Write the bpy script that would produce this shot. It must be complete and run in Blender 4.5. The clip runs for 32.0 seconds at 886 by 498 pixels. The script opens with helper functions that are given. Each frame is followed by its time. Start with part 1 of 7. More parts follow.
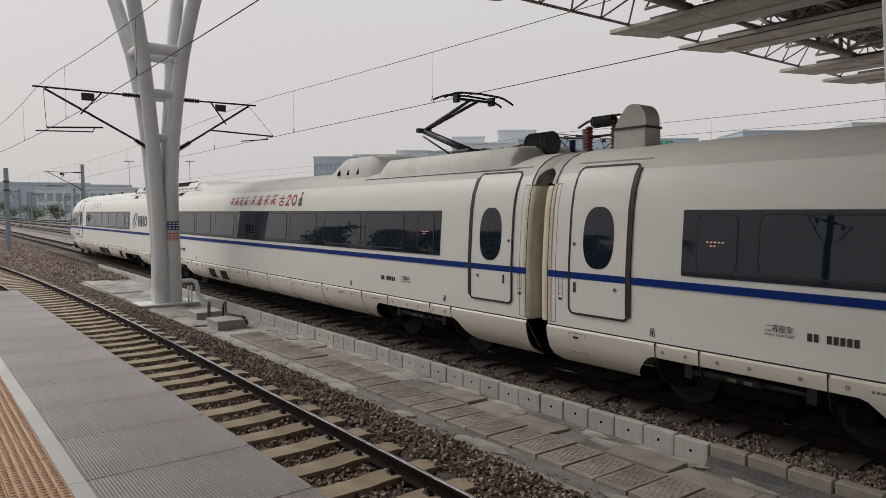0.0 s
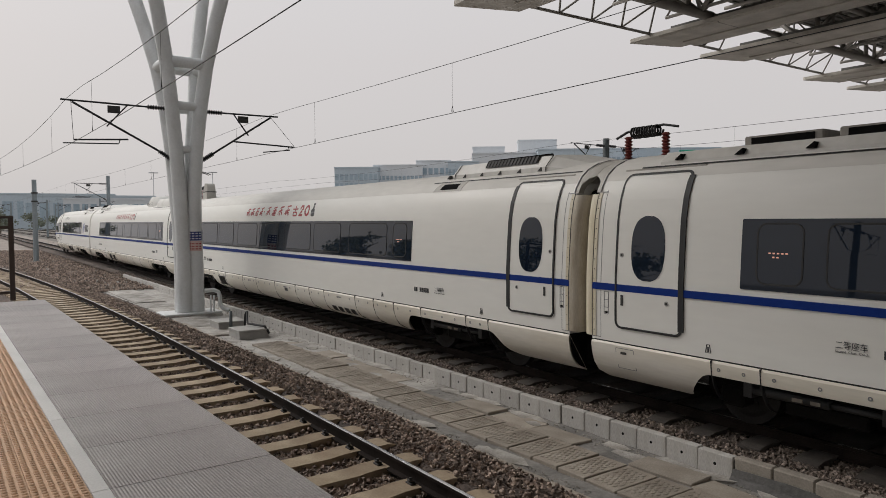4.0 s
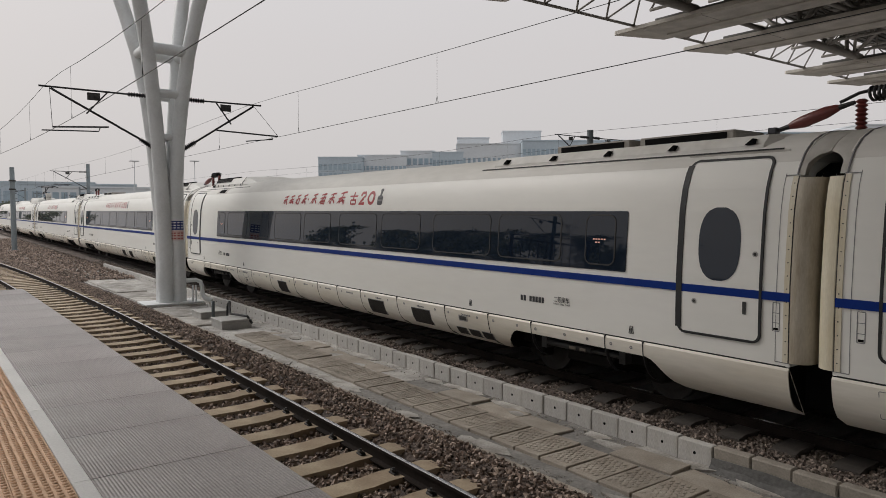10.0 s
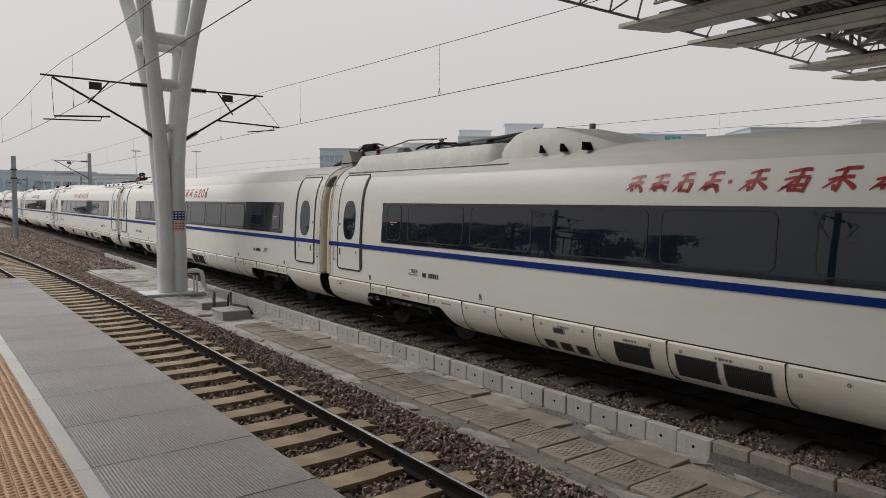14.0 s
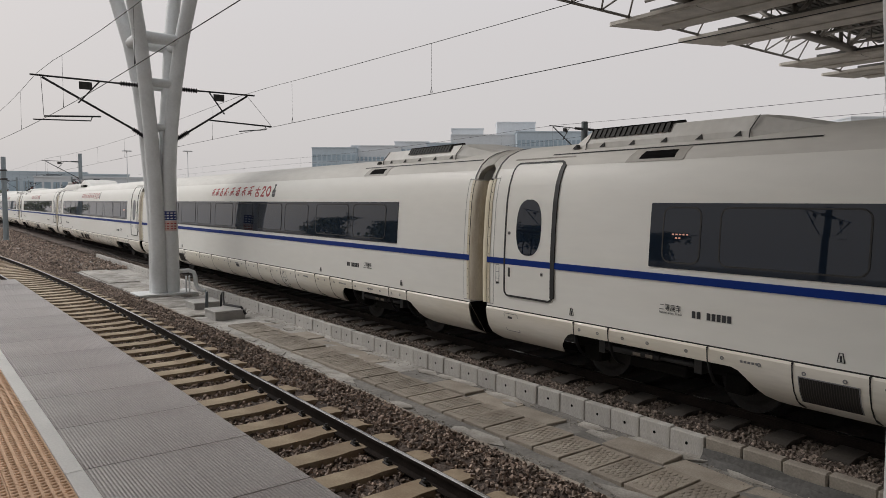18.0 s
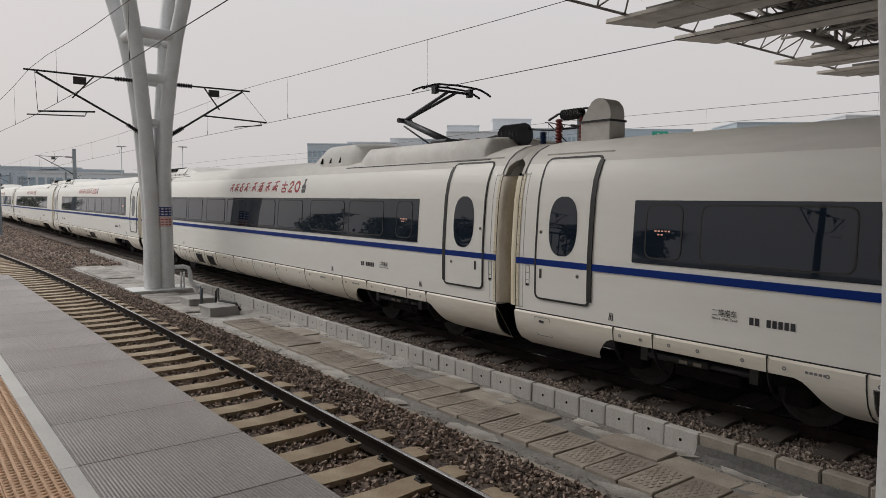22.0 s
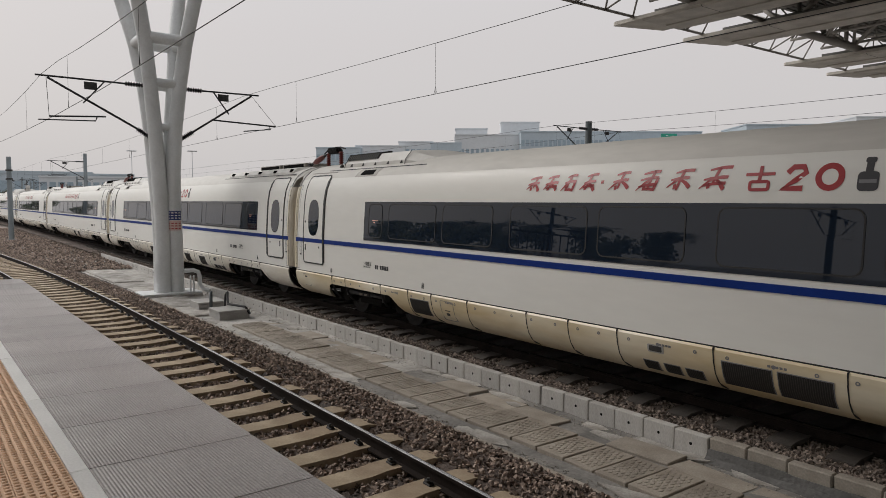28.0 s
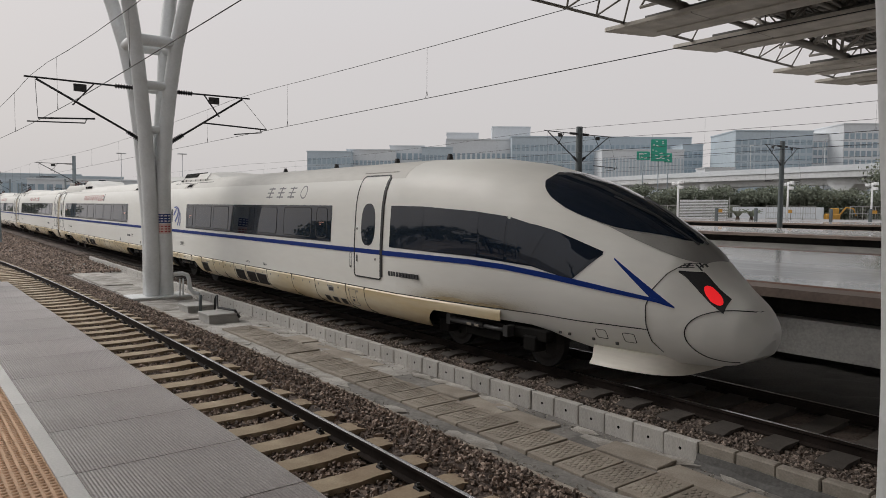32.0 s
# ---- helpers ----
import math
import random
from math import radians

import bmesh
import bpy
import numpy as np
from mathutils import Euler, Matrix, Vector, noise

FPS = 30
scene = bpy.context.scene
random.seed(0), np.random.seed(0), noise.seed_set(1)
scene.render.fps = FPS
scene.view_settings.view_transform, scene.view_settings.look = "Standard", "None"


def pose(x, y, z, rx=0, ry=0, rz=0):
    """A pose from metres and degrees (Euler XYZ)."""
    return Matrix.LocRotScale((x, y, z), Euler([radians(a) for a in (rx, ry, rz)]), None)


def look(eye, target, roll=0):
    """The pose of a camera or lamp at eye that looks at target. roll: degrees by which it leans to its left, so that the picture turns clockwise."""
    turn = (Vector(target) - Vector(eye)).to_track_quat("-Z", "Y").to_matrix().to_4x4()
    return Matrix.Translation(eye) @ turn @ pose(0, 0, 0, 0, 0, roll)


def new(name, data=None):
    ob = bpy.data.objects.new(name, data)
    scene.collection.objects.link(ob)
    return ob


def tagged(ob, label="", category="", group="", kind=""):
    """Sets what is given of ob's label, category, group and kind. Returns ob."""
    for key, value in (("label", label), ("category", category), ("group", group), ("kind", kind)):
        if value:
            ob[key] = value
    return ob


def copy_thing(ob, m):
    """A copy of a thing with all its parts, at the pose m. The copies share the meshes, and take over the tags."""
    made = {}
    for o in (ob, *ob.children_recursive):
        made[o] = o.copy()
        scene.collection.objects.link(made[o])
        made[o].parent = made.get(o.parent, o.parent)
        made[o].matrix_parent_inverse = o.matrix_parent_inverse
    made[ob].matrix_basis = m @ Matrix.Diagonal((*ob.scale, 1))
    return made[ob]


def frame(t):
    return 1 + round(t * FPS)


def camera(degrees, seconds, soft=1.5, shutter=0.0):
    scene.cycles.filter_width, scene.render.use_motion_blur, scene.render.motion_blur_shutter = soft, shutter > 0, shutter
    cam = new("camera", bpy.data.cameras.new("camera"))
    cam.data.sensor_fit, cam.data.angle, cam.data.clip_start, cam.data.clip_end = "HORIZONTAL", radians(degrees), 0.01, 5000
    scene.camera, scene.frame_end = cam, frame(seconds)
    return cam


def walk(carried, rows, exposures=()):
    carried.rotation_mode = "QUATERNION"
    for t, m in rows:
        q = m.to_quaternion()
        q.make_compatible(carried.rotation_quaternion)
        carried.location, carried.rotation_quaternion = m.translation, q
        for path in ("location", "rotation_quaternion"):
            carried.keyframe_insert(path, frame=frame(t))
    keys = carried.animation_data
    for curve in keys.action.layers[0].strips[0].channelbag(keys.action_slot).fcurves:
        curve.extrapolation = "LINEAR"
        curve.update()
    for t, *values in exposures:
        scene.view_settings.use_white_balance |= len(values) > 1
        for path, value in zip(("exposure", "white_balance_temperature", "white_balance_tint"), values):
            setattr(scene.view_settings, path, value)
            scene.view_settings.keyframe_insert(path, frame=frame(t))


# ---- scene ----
# The camera: held by hand on the platform, it only turns.
EYE = (0.0, 0.0, 2.9)
PATH = [  # seconds, yaw, pitch, roll
    (0, 53.18, -3.21, 0.24),
    (0.5, 52.98, -3.21, 0.21),
    (1, 53.08, -3.08, 0.08),
    (1.5, 53.10, -3.27, 0.29),
    (2, 53.29, -3.27, 0.22),
    (2.5, 53.20, -3.20, 0.24),
    (3, 53.57, -3.14, 0.34),
    (3.5, 54.40, -2.71, 0.33),
    (5.5, 55.11, -2.06, 0.33),
    (6, 54.77, -2.14, 0.05),
    (6.5, 54.12, -2.13, 0.01),
    (7, 54.24, -2.18, 0.18),
    (7.5, 54.26, -2.40, 0.25),
    (8, 54.09, -2.60, 0.11),
    (8.5, 53.83, -2.45, 0.00),
    (9, 53.47, -2.50, -0.08),
    (9.5, 53.57, -2.83, -0.08),
    (10, 53.53, -3.16, 0.03),
    (10.5, 53.61, -3.29, 0.01),
    (11, 53.75, -3.73, -0.19),
    (11.5, 53.48, -3.97, -0.39),
    (12, 53.44, -4.05, -0.32),
    (12.5, 53.51, -4.04, -0.15),
    (13, 53.55, -3.84, -0.31),
    (13.5, 53.77, -3.80, -0.42),
    (14, 53.64, -3.78, -0.44),
    (14.5, 53.36, -4.04, -0.22),
    (16.5, 53.02, -4.00, 0.25),
    (17, 53.25, -3.98, 0.27),
    (17.5, 53.18, -3.75, -0.01),
    (18, 53.05, -3.89, -0.14),
    (18.5, 52.80, -3.78, -0.41),
    (19, 52.55, -3.78, -0.44),
    (19.5, 52.36, -3.56, -0.42),
    (20, 52.33, -3.75, -0.36),
    (20.5, 52.46, -3.92, -0.22),
    (21, 52.34, -4.18, -0.32),
    (21.5, 52.55, -4.26, -0.35),
    (22, 52.68, -4.16, -0.32),
    (22.5, 52.91, -3.78, -0.16),
    (23, 53.02, -3.54, -0.44),
    (23.5, 52.69, -3.75, -0.44),
    (24, 52.76, -3.88, -0.53),
    (24.5, 53.00, -3.92, -0.63),
    (25, 52.84, -4.12, -0.63),
    (25.5, 52.92, -4.12, -0.40),
    (27.5, 53.62, -3.93, -0.26),
    (28, 53.37, -3.90, -0.15),
    (28.5, 53.58, -3.77, -0.14),
    (29, 53.53, -3.55, -0.25),
    (29.5, 53.63, -3.63, -0.31),
    (30, 53.40, -3.71, -0.30),
    (30.5, 53.05, -3.59, -0.15),
    (31, 52.72, -3.65, -0.30),
    (31.5, 52.52, -3.65, -0.56),
    (32, 52.63, -3.55, -0.42),
]
cam = camera(65.0, 32.0, soft=0.5)
walk(cam, [(t, pose(*EYE, 90 + p, r, y)) for t, y, p, r in PATH])

# The light: a hazy overcast morning.
world = bpy.data.worlds.new("hazy_sky")
scene.world = world
world.use_nodes = True
wn, wl = world.node_tree.nodes, world.node_tree.links
sky = wn.new("ShaderNodeTexSky")
sky.sky_type, sky.sun_disc = "NISHITA", False
sky.sun_elevation, sky.sun_rotation = radians(40), radians(-116)
sky.air_density, sky.dust_density, sky.ozone_density = 1.0, 6.0, 1.0
coord, sep, ramp = wn.new("ShaderNodeTexCoord"), wn.new("ShaderNodeSeparateXYZ"), wn.new("ShaderNodeValToRGB")
ramp.color_ramp.elements[0].position, ramp.color_ramp.elements[0].color = 0.0, (6.6, 6.35, 6.35, 1)
ramp.color_ramp.elements[1].position, ramp.color_ramp.elements[1].color = 0.9, (9.2, 9.4, 9.6, 1)
mid = ramp.color_ramp.elements.new(0.22)
mid.color = (7.2, 6.85, 6.8, 1)
blend = wn.new("ShaderNodeMix")
blend.data_type = "RGBA"
blend.inputs["Factor"].default_value = 0.9
wl.new(coord.outputs["Generated"], sep.inputs[0])
wl.new(sep.outputs["Z"], ramp.inputs["Fac"])
wl.new(sky.outputs[0], blend.inputs["A"])
wl.new(ramp.outputs[0], blend.inputs["B"])
wl.new(blend.outputs["Result"], wn["Background"].inputs["Color"])
wn["Background"].inputs["Strength"].default_value = 0.095
sun = new("sun", bpy.data.lights.new("sun", "SUN"))
sun.data.energy, sun.data.angle, sun.data.color = 1.6, radians(25), (1.0, 0.97, 0.94)
sun.matrix_world = look((-45, -22, 42), (0, 0, 0))
scene.view_settings.exposure = 0.0


# ---- materials ----
def material(name, color, rough=0.6, metal=0.0, var=0.12, scale=3.0, fine=40.0, bump=0.15, dist=0.01, tint=None, per=0.0,
             island=False, coat=0.0, stretch=(1, 1, 1), gloss_var=0.1, spec=0.5):
    """Colour with coarse stains and fine grain, relief and uneven gloss. per: change of value from piece to piece."""
    m = bpy.data.materials.new(name)
    m.use_nodes = True
    n, l = m.node_tree.nodes, m.node_tree.links
    b = n["Principled BSDF"]
    b.inputs["Metallic"].default_value = metal
    b.inputs["Coat Weight"].default_value = coat
    b.inputs["Specular IOR Level"].default_value = spec
    tc, mp = n.new("ShaderNodeTexCoord"), n.new("ShaderNodeMapping")
    mp.inputs["Scale"].default_value = stretch
    l.new(tc.outputs["Object"], mp.inputs["Vector"])
    n1, n2 = n.new("ShaderNodeTexNoise"), n.new("ShaderNodeTexNoise")
    n1.inputs["Scale"].default_value, n1.inputs["Detail"].default_value = scale, 5
    n2.inputs["Scale"].default_value, n2.inputs["Detail"].default_value = fine, 3
    l.new(mp.outputs[0], n1.inputs["Vector"])
    l.new(mp.outputs[0], n2.inputs["Vector"])
    r1 = n.new("ShaderNodeValToRGB")
    t = tint or tuple(c * (1 - 2.2 * var) for c in color)
    r1.color_ramp.elements[0].position, r1.color_ramp.elements[0].color = 0.3, (*t, 1)
    r1.color_ramp.elements[1].position, r1.color_ramp.elements[1].color = 0.68, (*color, 1)
    l.new(n1.outputs["Fac"], r1.inputs["Fac"])
    mul = n.new("ShaderNodeMix")
    mul.data_type, mul.blend_type = "RGBA", "MULTIPLY"
    mul.inputs["Factor"].default_value = 1.0
    mr = n.new("ShaderNodeMapRange")
    mr.inputs["From Min"].default_value, mr.inputs["From Max"].default_value = 0.25, 0.75
    mr.inputs["To Min"].default_value, mr.inputs["To Max"].default_value = 1 - var * 1.3, 1 + var * 0.8
    l.new(n2.outputs["Fac"], mr.inputs["Value"])
    l.new(r1.outputs[0], mul.inputs["A"])
    l.new(mr.outputs[0], mul.inputs["B"])
    last = mul.outputs["Result"]
    if per:
        src = n.new("ShaderNodeNewGeometry").outputs["Random Per Island"] if island else n.new("ShaderNodeObjectInfo").outputs["Random"]
        pr = n.new("ShaderNodeMapRange")
        pr.inputs["To Min"].default_value, pr.inputs["To Max"].default_value = 1 - per, 1 + per
        l.new(src, pr.inputs["Value"])
        mu2 = n.new("ShaderNodeMix")
        mu2.data_type, mu2.blend_type = "RGBA", "MULTIPLY"
        mu2.inputs["Factor"].default_value = 1.0
        l.new(last, mu2.inputs["A"])
        l.new(pr.outputs[0], mu2.inputs["B"])
        last = mu2.outputs["Result"]
    l.new(last, b.inputs["Base Color"])
    rr = n.new("ShaderNodeMapRange")
    rr.inputs["To Min"].default_value, rr.inputs["To Max"].default_value = max(0.02, rough - gloss_var), min(1, rough + gloss_var)
    l.new(n1.outputs["Fac"], rr.inputs["Value"])
    l.new(rr.outputs[0], b.inputs["Roughness"])
    if bump:
        bp = n.new("ShaderNodeBump")
        bp.inputs["Strength"].default_value, bp.inputs["Distance"].default_value = bump, dist
        l.new(n2.outputs["Fac"], bp.inputs["Height"])
        l.new(bp.outputs[0], b.inputs["Normal"])
    return m


M = {
    "ballast": material("ballast", (0.165, 0.125, 0.105), 0.95, var=0.3, scale=0.8, fine=22, bump=1.0, dist=0.04, tint=(0.055, 0.042, 0.036)),
    "stone": material("stone", (0.37, 0.295, 0.245), 0.95, var=0.2, scale=5, fine=60, bump=0.6, per=0.7, island=True, tint=(0.18, 0.13, 0.105)),
    "concrete": material("concrete", (0.45, 0.43, 0.40), 0.9, var=0.2, scale=2.4, fine=30, bump=0.3, tint=(0.22, 0.2, 0.175), per=0.16),
    "curb": material("curb", (0.52, 0.51, 0.49), 0.9, var=0.16, scale=2.6, fine=45, bump=0.25, tint=(0.36, 0.335, 0.30), per=0.1, stretch=(1.5, 1, 0.5)),
    "sleeper": material("sleeper", (0.47, 0.385, 0.275), 0.9, var=0.13, scale=2.2, fine=50, bump=0.3, tint=(0.29, 0.215, 0.145), per=0.1),
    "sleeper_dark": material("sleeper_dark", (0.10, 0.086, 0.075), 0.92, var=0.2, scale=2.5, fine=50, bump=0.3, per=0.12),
    "dirt": material("dirt", (0.27, 0.257, 0.24), 0.95, var=0.22, scale=1.6, fine=18, bump=0.5, dist=0.02, tint=(0.15, 0.143, 0.135)),
    "rail_top": material("rail_top", (0.62, 0.62, 0.64), 0.22, metal=1.0, var=0.05, scale=2, fine=90, bump=0.03),
    "rail_side": material("rail_side", (0.03, 0.023, 0.02), 0.85, spec=0.1, var=0.25, scale=3, fine=50, bump=0.3),
    "iron": material("iron", (0.05, 0.048, 0.047), 0.7, var=0.2, scale=4, fine=40, bump=0.2),
    "plat_grey": material("plat_grey", (0.33, 0.325, 0.325), 0.75, var=0.12, scale=0.7, fine=60, bump=0.15, tint=(0.24, 0.23, 0.23), per=0.06),
    "plat_white": material("plat_white", (0.80, 0.80, 0.79), 0.7, var=0.06, scale=2, fine=60, bump=0.1, per=0.03),
    "plat_tactile": material("plat_tactile", (0.80, 0.535, 0.35), 0.65, var=0.08, scale=1.6, fine=50, bump=0.15, tint=(0.69, 0.445, 0.28), per=0.06),
    "plat_side": material("plat_side", (0.45, 0.44, 0.42), 0.9, var=0.15, scale=0.8, fine=20, bump=0.3),
    "wet": material("wet_stone", (0.54, 0.52, 0.515), 0.2, var=0.1, scale=0.35, fine=3, bump=0.05, gloss_var=0.13, coat=0.35, stretch=(0.3, 1, 1)),
    "brown_edge": material("brown_edge", (0.27, 0.21, 0.175), 0.5, var=0.15, scale=0.7, fine=12, bump=0.1, tint=(0.17, 0.13, 0.11)),
    "brown_tile": material("brown_tile", (0.26, 0.125, 0.08), 0.6, var=0.12, scale=1, fine=15, bump=0.1),
    "white_paint": material("train_white", (0.77, 0.765, 0.73), 0.5, spec=0.22, var=0.02, scale=0.6, fine=5, bump=0.0, tint=(0.74, 0.73, 0.685), stretch=(0.35, 1, 1.6), coat=0.05),
    "roof_paint": material("roof_white", (0.50, 0.485, 0.455), 0.55, spec=0.3, var=0.07, scale=1.6, fine=9, bump=0.0, tint=(0.38, 0.36, 0.325)),
    "skirt_paint": material("skirt_white", (0.76, 0.735, 0.675), 0.5, spec=0.25, var=0.05, scale=0.7, fine=9, bump=0.0, tint=(0.63, 0.58, 0.48), coat=0.04, stretch=(0.4, 1, 2.5)),
    "blue": material("blue_stripe", (0.003, 0.028, 0.20), 0.5, spec=0.15, var=0.05, scale=2, fine=20, bump=0.0),
    "logo_blue": material("logo_blue", (0.03, 0.06, 0.30), 0.35, var=0.04, bump=0.0),
    "red_text": material("red_lettering", (0.36, 0.016, 0.022), 0.4, var=0.06, bump=0.0),
    "dark_text": material("dark_lettering", (0.035, 0.035, 0.04), 0.45, var=0.05, bump=0.0),
    "grey_text": material("grey_lettering", (0.20, 0.20, 0.21), 0.45, var=0.05, bump=0.0),
    "rubber": material("rubber", (0.018, 0.018, 0.019), 0.65, var=0.15, bump=0.1),
    "black": material("black_gap", (0.010, 0.010, 0.010), 0.9, spec=0.05, var=0.2, bump=0.0),
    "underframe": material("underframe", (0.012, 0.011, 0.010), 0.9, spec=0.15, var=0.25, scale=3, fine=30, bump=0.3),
    "grille": material("grille_black", (0.02, 0.018, 0.017), 0.7, var=0.1, bump=0.0),
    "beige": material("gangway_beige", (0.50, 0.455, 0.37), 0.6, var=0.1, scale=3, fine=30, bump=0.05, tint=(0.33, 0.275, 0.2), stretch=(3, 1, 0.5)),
    "roof_shell": material("roof_weathered", (0.655, 0.64, 0.605), 0.6, spec=0.2, var=0.05, scale=0.9, fine=7, bump=0.0, tint=(0.565, 0.55, 0.515), stretch=(0.3, 1, 1)),
    "hood_paint": material("hood_white", (0.66, 0.65, 0.62), 0.5, spec=0.3, var=0.05, scale=1.6, fine=9, bump=0.0, tint=(0.54, 0.525, 0.49)),
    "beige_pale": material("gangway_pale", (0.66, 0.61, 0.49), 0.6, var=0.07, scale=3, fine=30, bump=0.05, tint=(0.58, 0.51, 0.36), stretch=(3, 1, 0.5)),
    "grille_bar": material("grille_bar", (0.045, 0.04, 0.036), 0.6, var=0.1, bump=0.0),
    "steel_white": material("column_paint", (0.70, 0.715, 0.72), 0.45, var=0.05, scale=1.5, fine=14, bump=0.06, tint=(0.61, 0.62, 0.615)),
    "steel_grey": material("canopy_paint", (0.56, 0.525, 0.465), 0.6, var=0.1, scale=0.8, fine=14, bump=0.05, tint=(0.37, 0.34, 0.295)),
    "truss": material("truss_paint", (0.30, 0.28, 0.25), 0.6, var=0.1, scale=1.2, fine=14, bump=0.05),
    "deck": material("canopy_deck", (0.15, 0.145, 0.135), 0.7, var=0.1, scale=0.6, fine=10, bump=0.05),
    "mast": material("mast_galvanised", (0.26, 0.30, 0.32), 0.55, metal=0.35, var=0.1, scale=1.5, fine=20, bump=0.05),
    "mast_dark": material("mast_dark", (0.13, 0.15, 0.155), 0.6, metal=0.2, var=0.12, scale=1.5, fine=20, bump=0.05),
    "wire": material("wire", (0.03, 0.03, 0.032), 0.6, metal=0.3, var=0.1, bump=0.0),
    "insulator": material("insulator_brown", (0.035, 0.032, 0.036), 0.35, var=0.1, bump=0.0),
    "insulator_red": material("insulator_red", (0.17, 0.04, 0.035), 0.35, var=0.1, bump=0.0),
    "insulator_blue": material("insulator_blue", (0.02, 0.04, 0.11), 0.4, var=0.1, bump=0.0),
    "box_grey": material("box_grey", (0.40, 0.39, 0.37), 0.7, var=0.08, scale=3, fine=30, bump=0.05),
    # Paler than the ballast: the open light on the field is in its colour.
    "gravel_far": material("gravel_far", (0.36, 0.31, 0.275), 0.95, var=0.2, scale=0.3, fine=9, bump=0.9, dist=0.05, tint=(0.19, 0.16, 0.14)),
    "railing": material("railing_bronze", (0.085, 0.065, 0.055), 0.5, metal=0.4, var=0.1, bump=0.05),
    "sign_green": material("sign_green", (0.02, 0.34, 0.235), 0.45, var=0.05, bump=0.0),
    "sign_white": material("sign_white", (0.8, 0.8, 0.8), 0.5, var=0.03, bump=0.0),
    "sign_blue": material("sign_blue", (0.025, 0.04, 0.17), 0.4, var=0.05, bump=0.0),
    "sign_pink": material("sign_pink", (0.68, 0.50, 0.46), 0.5, var=0.05, bump=0.0),
    "yellow": material("yellow_paint", (0.60, 0.31, 0.05), 0.5, var=0.08, bump=0.05),
    # Pale blue-grey walls and panes: distance haze put into the colours.
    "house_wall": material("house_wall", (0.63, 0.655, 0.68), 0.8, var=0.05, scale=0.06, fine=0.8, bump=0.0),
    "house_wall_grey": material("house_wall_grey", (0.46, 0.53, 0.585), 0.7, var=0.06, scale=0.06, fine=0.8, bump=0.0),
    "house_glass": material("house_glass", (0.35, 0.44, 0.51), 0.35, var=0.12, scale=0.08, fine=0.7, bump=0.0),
    "viaduct": material("viaduct", (0.62, 0.63, 0.64), 0.85, var=0.08, scale=0.1, fine=1.5, bump=0.05),
    "bark": material("bark", (0.11, 0.085, 0.065), 0.9, var=0.2, fine=25, bump=0.5),
    # Leaf green greyed and lightened so the colour holds the haze.
    "leaf": material("leaf", (0.25, 0.27, 0.21), 0.9, spec=0.15, var=0.15, scale=0.4, fine=4, bump=0.0, per=0.2, island=True, tint=(0.18, 0.20, 0.155)),
    "cover": material("trench_cover", (0.37, 0.33, 0.28), 0.92, var=0.14, scale=2.0, fine=45, bump=0.35, tint=(0.24, 0.205, 0.168), per=0.12),
    # Near-black: the shade of train and platform edge put into the colour.
    "oily": material("shaded_black", (0.035, 0.031, 0.028), 0.9, var=0.3, scale=1.5, fine=20, bump=0.8, dist=0.03),
    "stained": material("stained_skirt", (0.74, 0.68, 0.54), 0.42, var=0.05, scale=0.8, fine=6, bump=0.0, tint=(0.52, 0.39, 0.19), stretch=(0.5, 1, 2.0)),
    "pale_crust": material("pale_crust", (0.50, 0.48, 0.45), 0.95, var=0.2, scale=1.4, fine=18, bump=0.6, dist=0.02, tint=(0.27, 0.255, 0.235)),
    # Street lamp grey, lightened to carry the haze in its colour.
    "mast_hazy": material("mast_hazy", (0.50, 0.52, 0.53), 0.7, var=0.05, bump=0.0),
    "lamp_glass": material("lamp_glass", (0.05, 0.052, 0.055), 0.12, var=0.1, bump=0.0),
    # Plain end blocks: browner, with the light's falloff put into the colour.
    "curb_old": material("curb_old", (0.36, 0.325, 0.28), 0.92, var=0.16, scale=2.2, fine=40, bump=0.35, tint=(0.22, 0.195, 0.165), per=0.12),
    # Darker copy of stone: weaker light beside the train put into the colour.
    "stone_shaded": material("stone_shaded", (0.27, 0.222, 0.188), 0.95, var=0.2, scale=5, fine=60, bump=0.6, per=0.75, island=True, tint=(0.12, 0.092, 0.076)),
    "mortar": material("dark_mortar", (0.125, 0.122, 0.118), 0.95, var=0.2, scale=4, fine=22, bump=0.7, dist=0.02, tint=(0.10, 0.098, 0.095)),
    "crumb": material("concrete_crumb", (0.42, 0.385, 0.34), 0.95, var=0.2, scale=6, fine=60, bump=0.4, per=0.35, island=True),
    "earth": material("earth", (0.22, 0.20, 0.175), 0.95, var=0.2, scale=0.05, fine=1.0, bump=0.2),
}


def glass(name, color, rough=0.03, spec=0.5):
    """Dark tinted glass: a mirror-like coat over a nearly black body."""
    m = bpy.data.materials.new(name)
    m.use_nodes = True
    n, l = m.node_tree.nodes, m.node_tree.links
    b = n["Principled BSDF"]
    b.inputs["Base Color"].default_value = (*color, 1)
    b.inputs["Roughness"].default_value = rough
    b.inputs["IOR"].default_value = 1.5
    b.inputs["Specular IOR Level"].default_value = spec
    nz, rr, tc = n.new("ShaderNodeTexNoise"), n.new("ShaderNodeMapRange"), n.new("ShaderNodeTexCoord")
    nz.inputs["Scale"].default_value = 1.5
    rr.inputs["To Min"].default_value, rr.inputs["To Max"].default_value = rough, rough + 0.012
    l.new(tc.outputs["Object"], nz.inputs["Vector"])
    l.new(nz.outputs["Fac"], rr.inputs["Value"])
    l.new(rr.outputs[0], b.inputs["Roughness"])
    return m


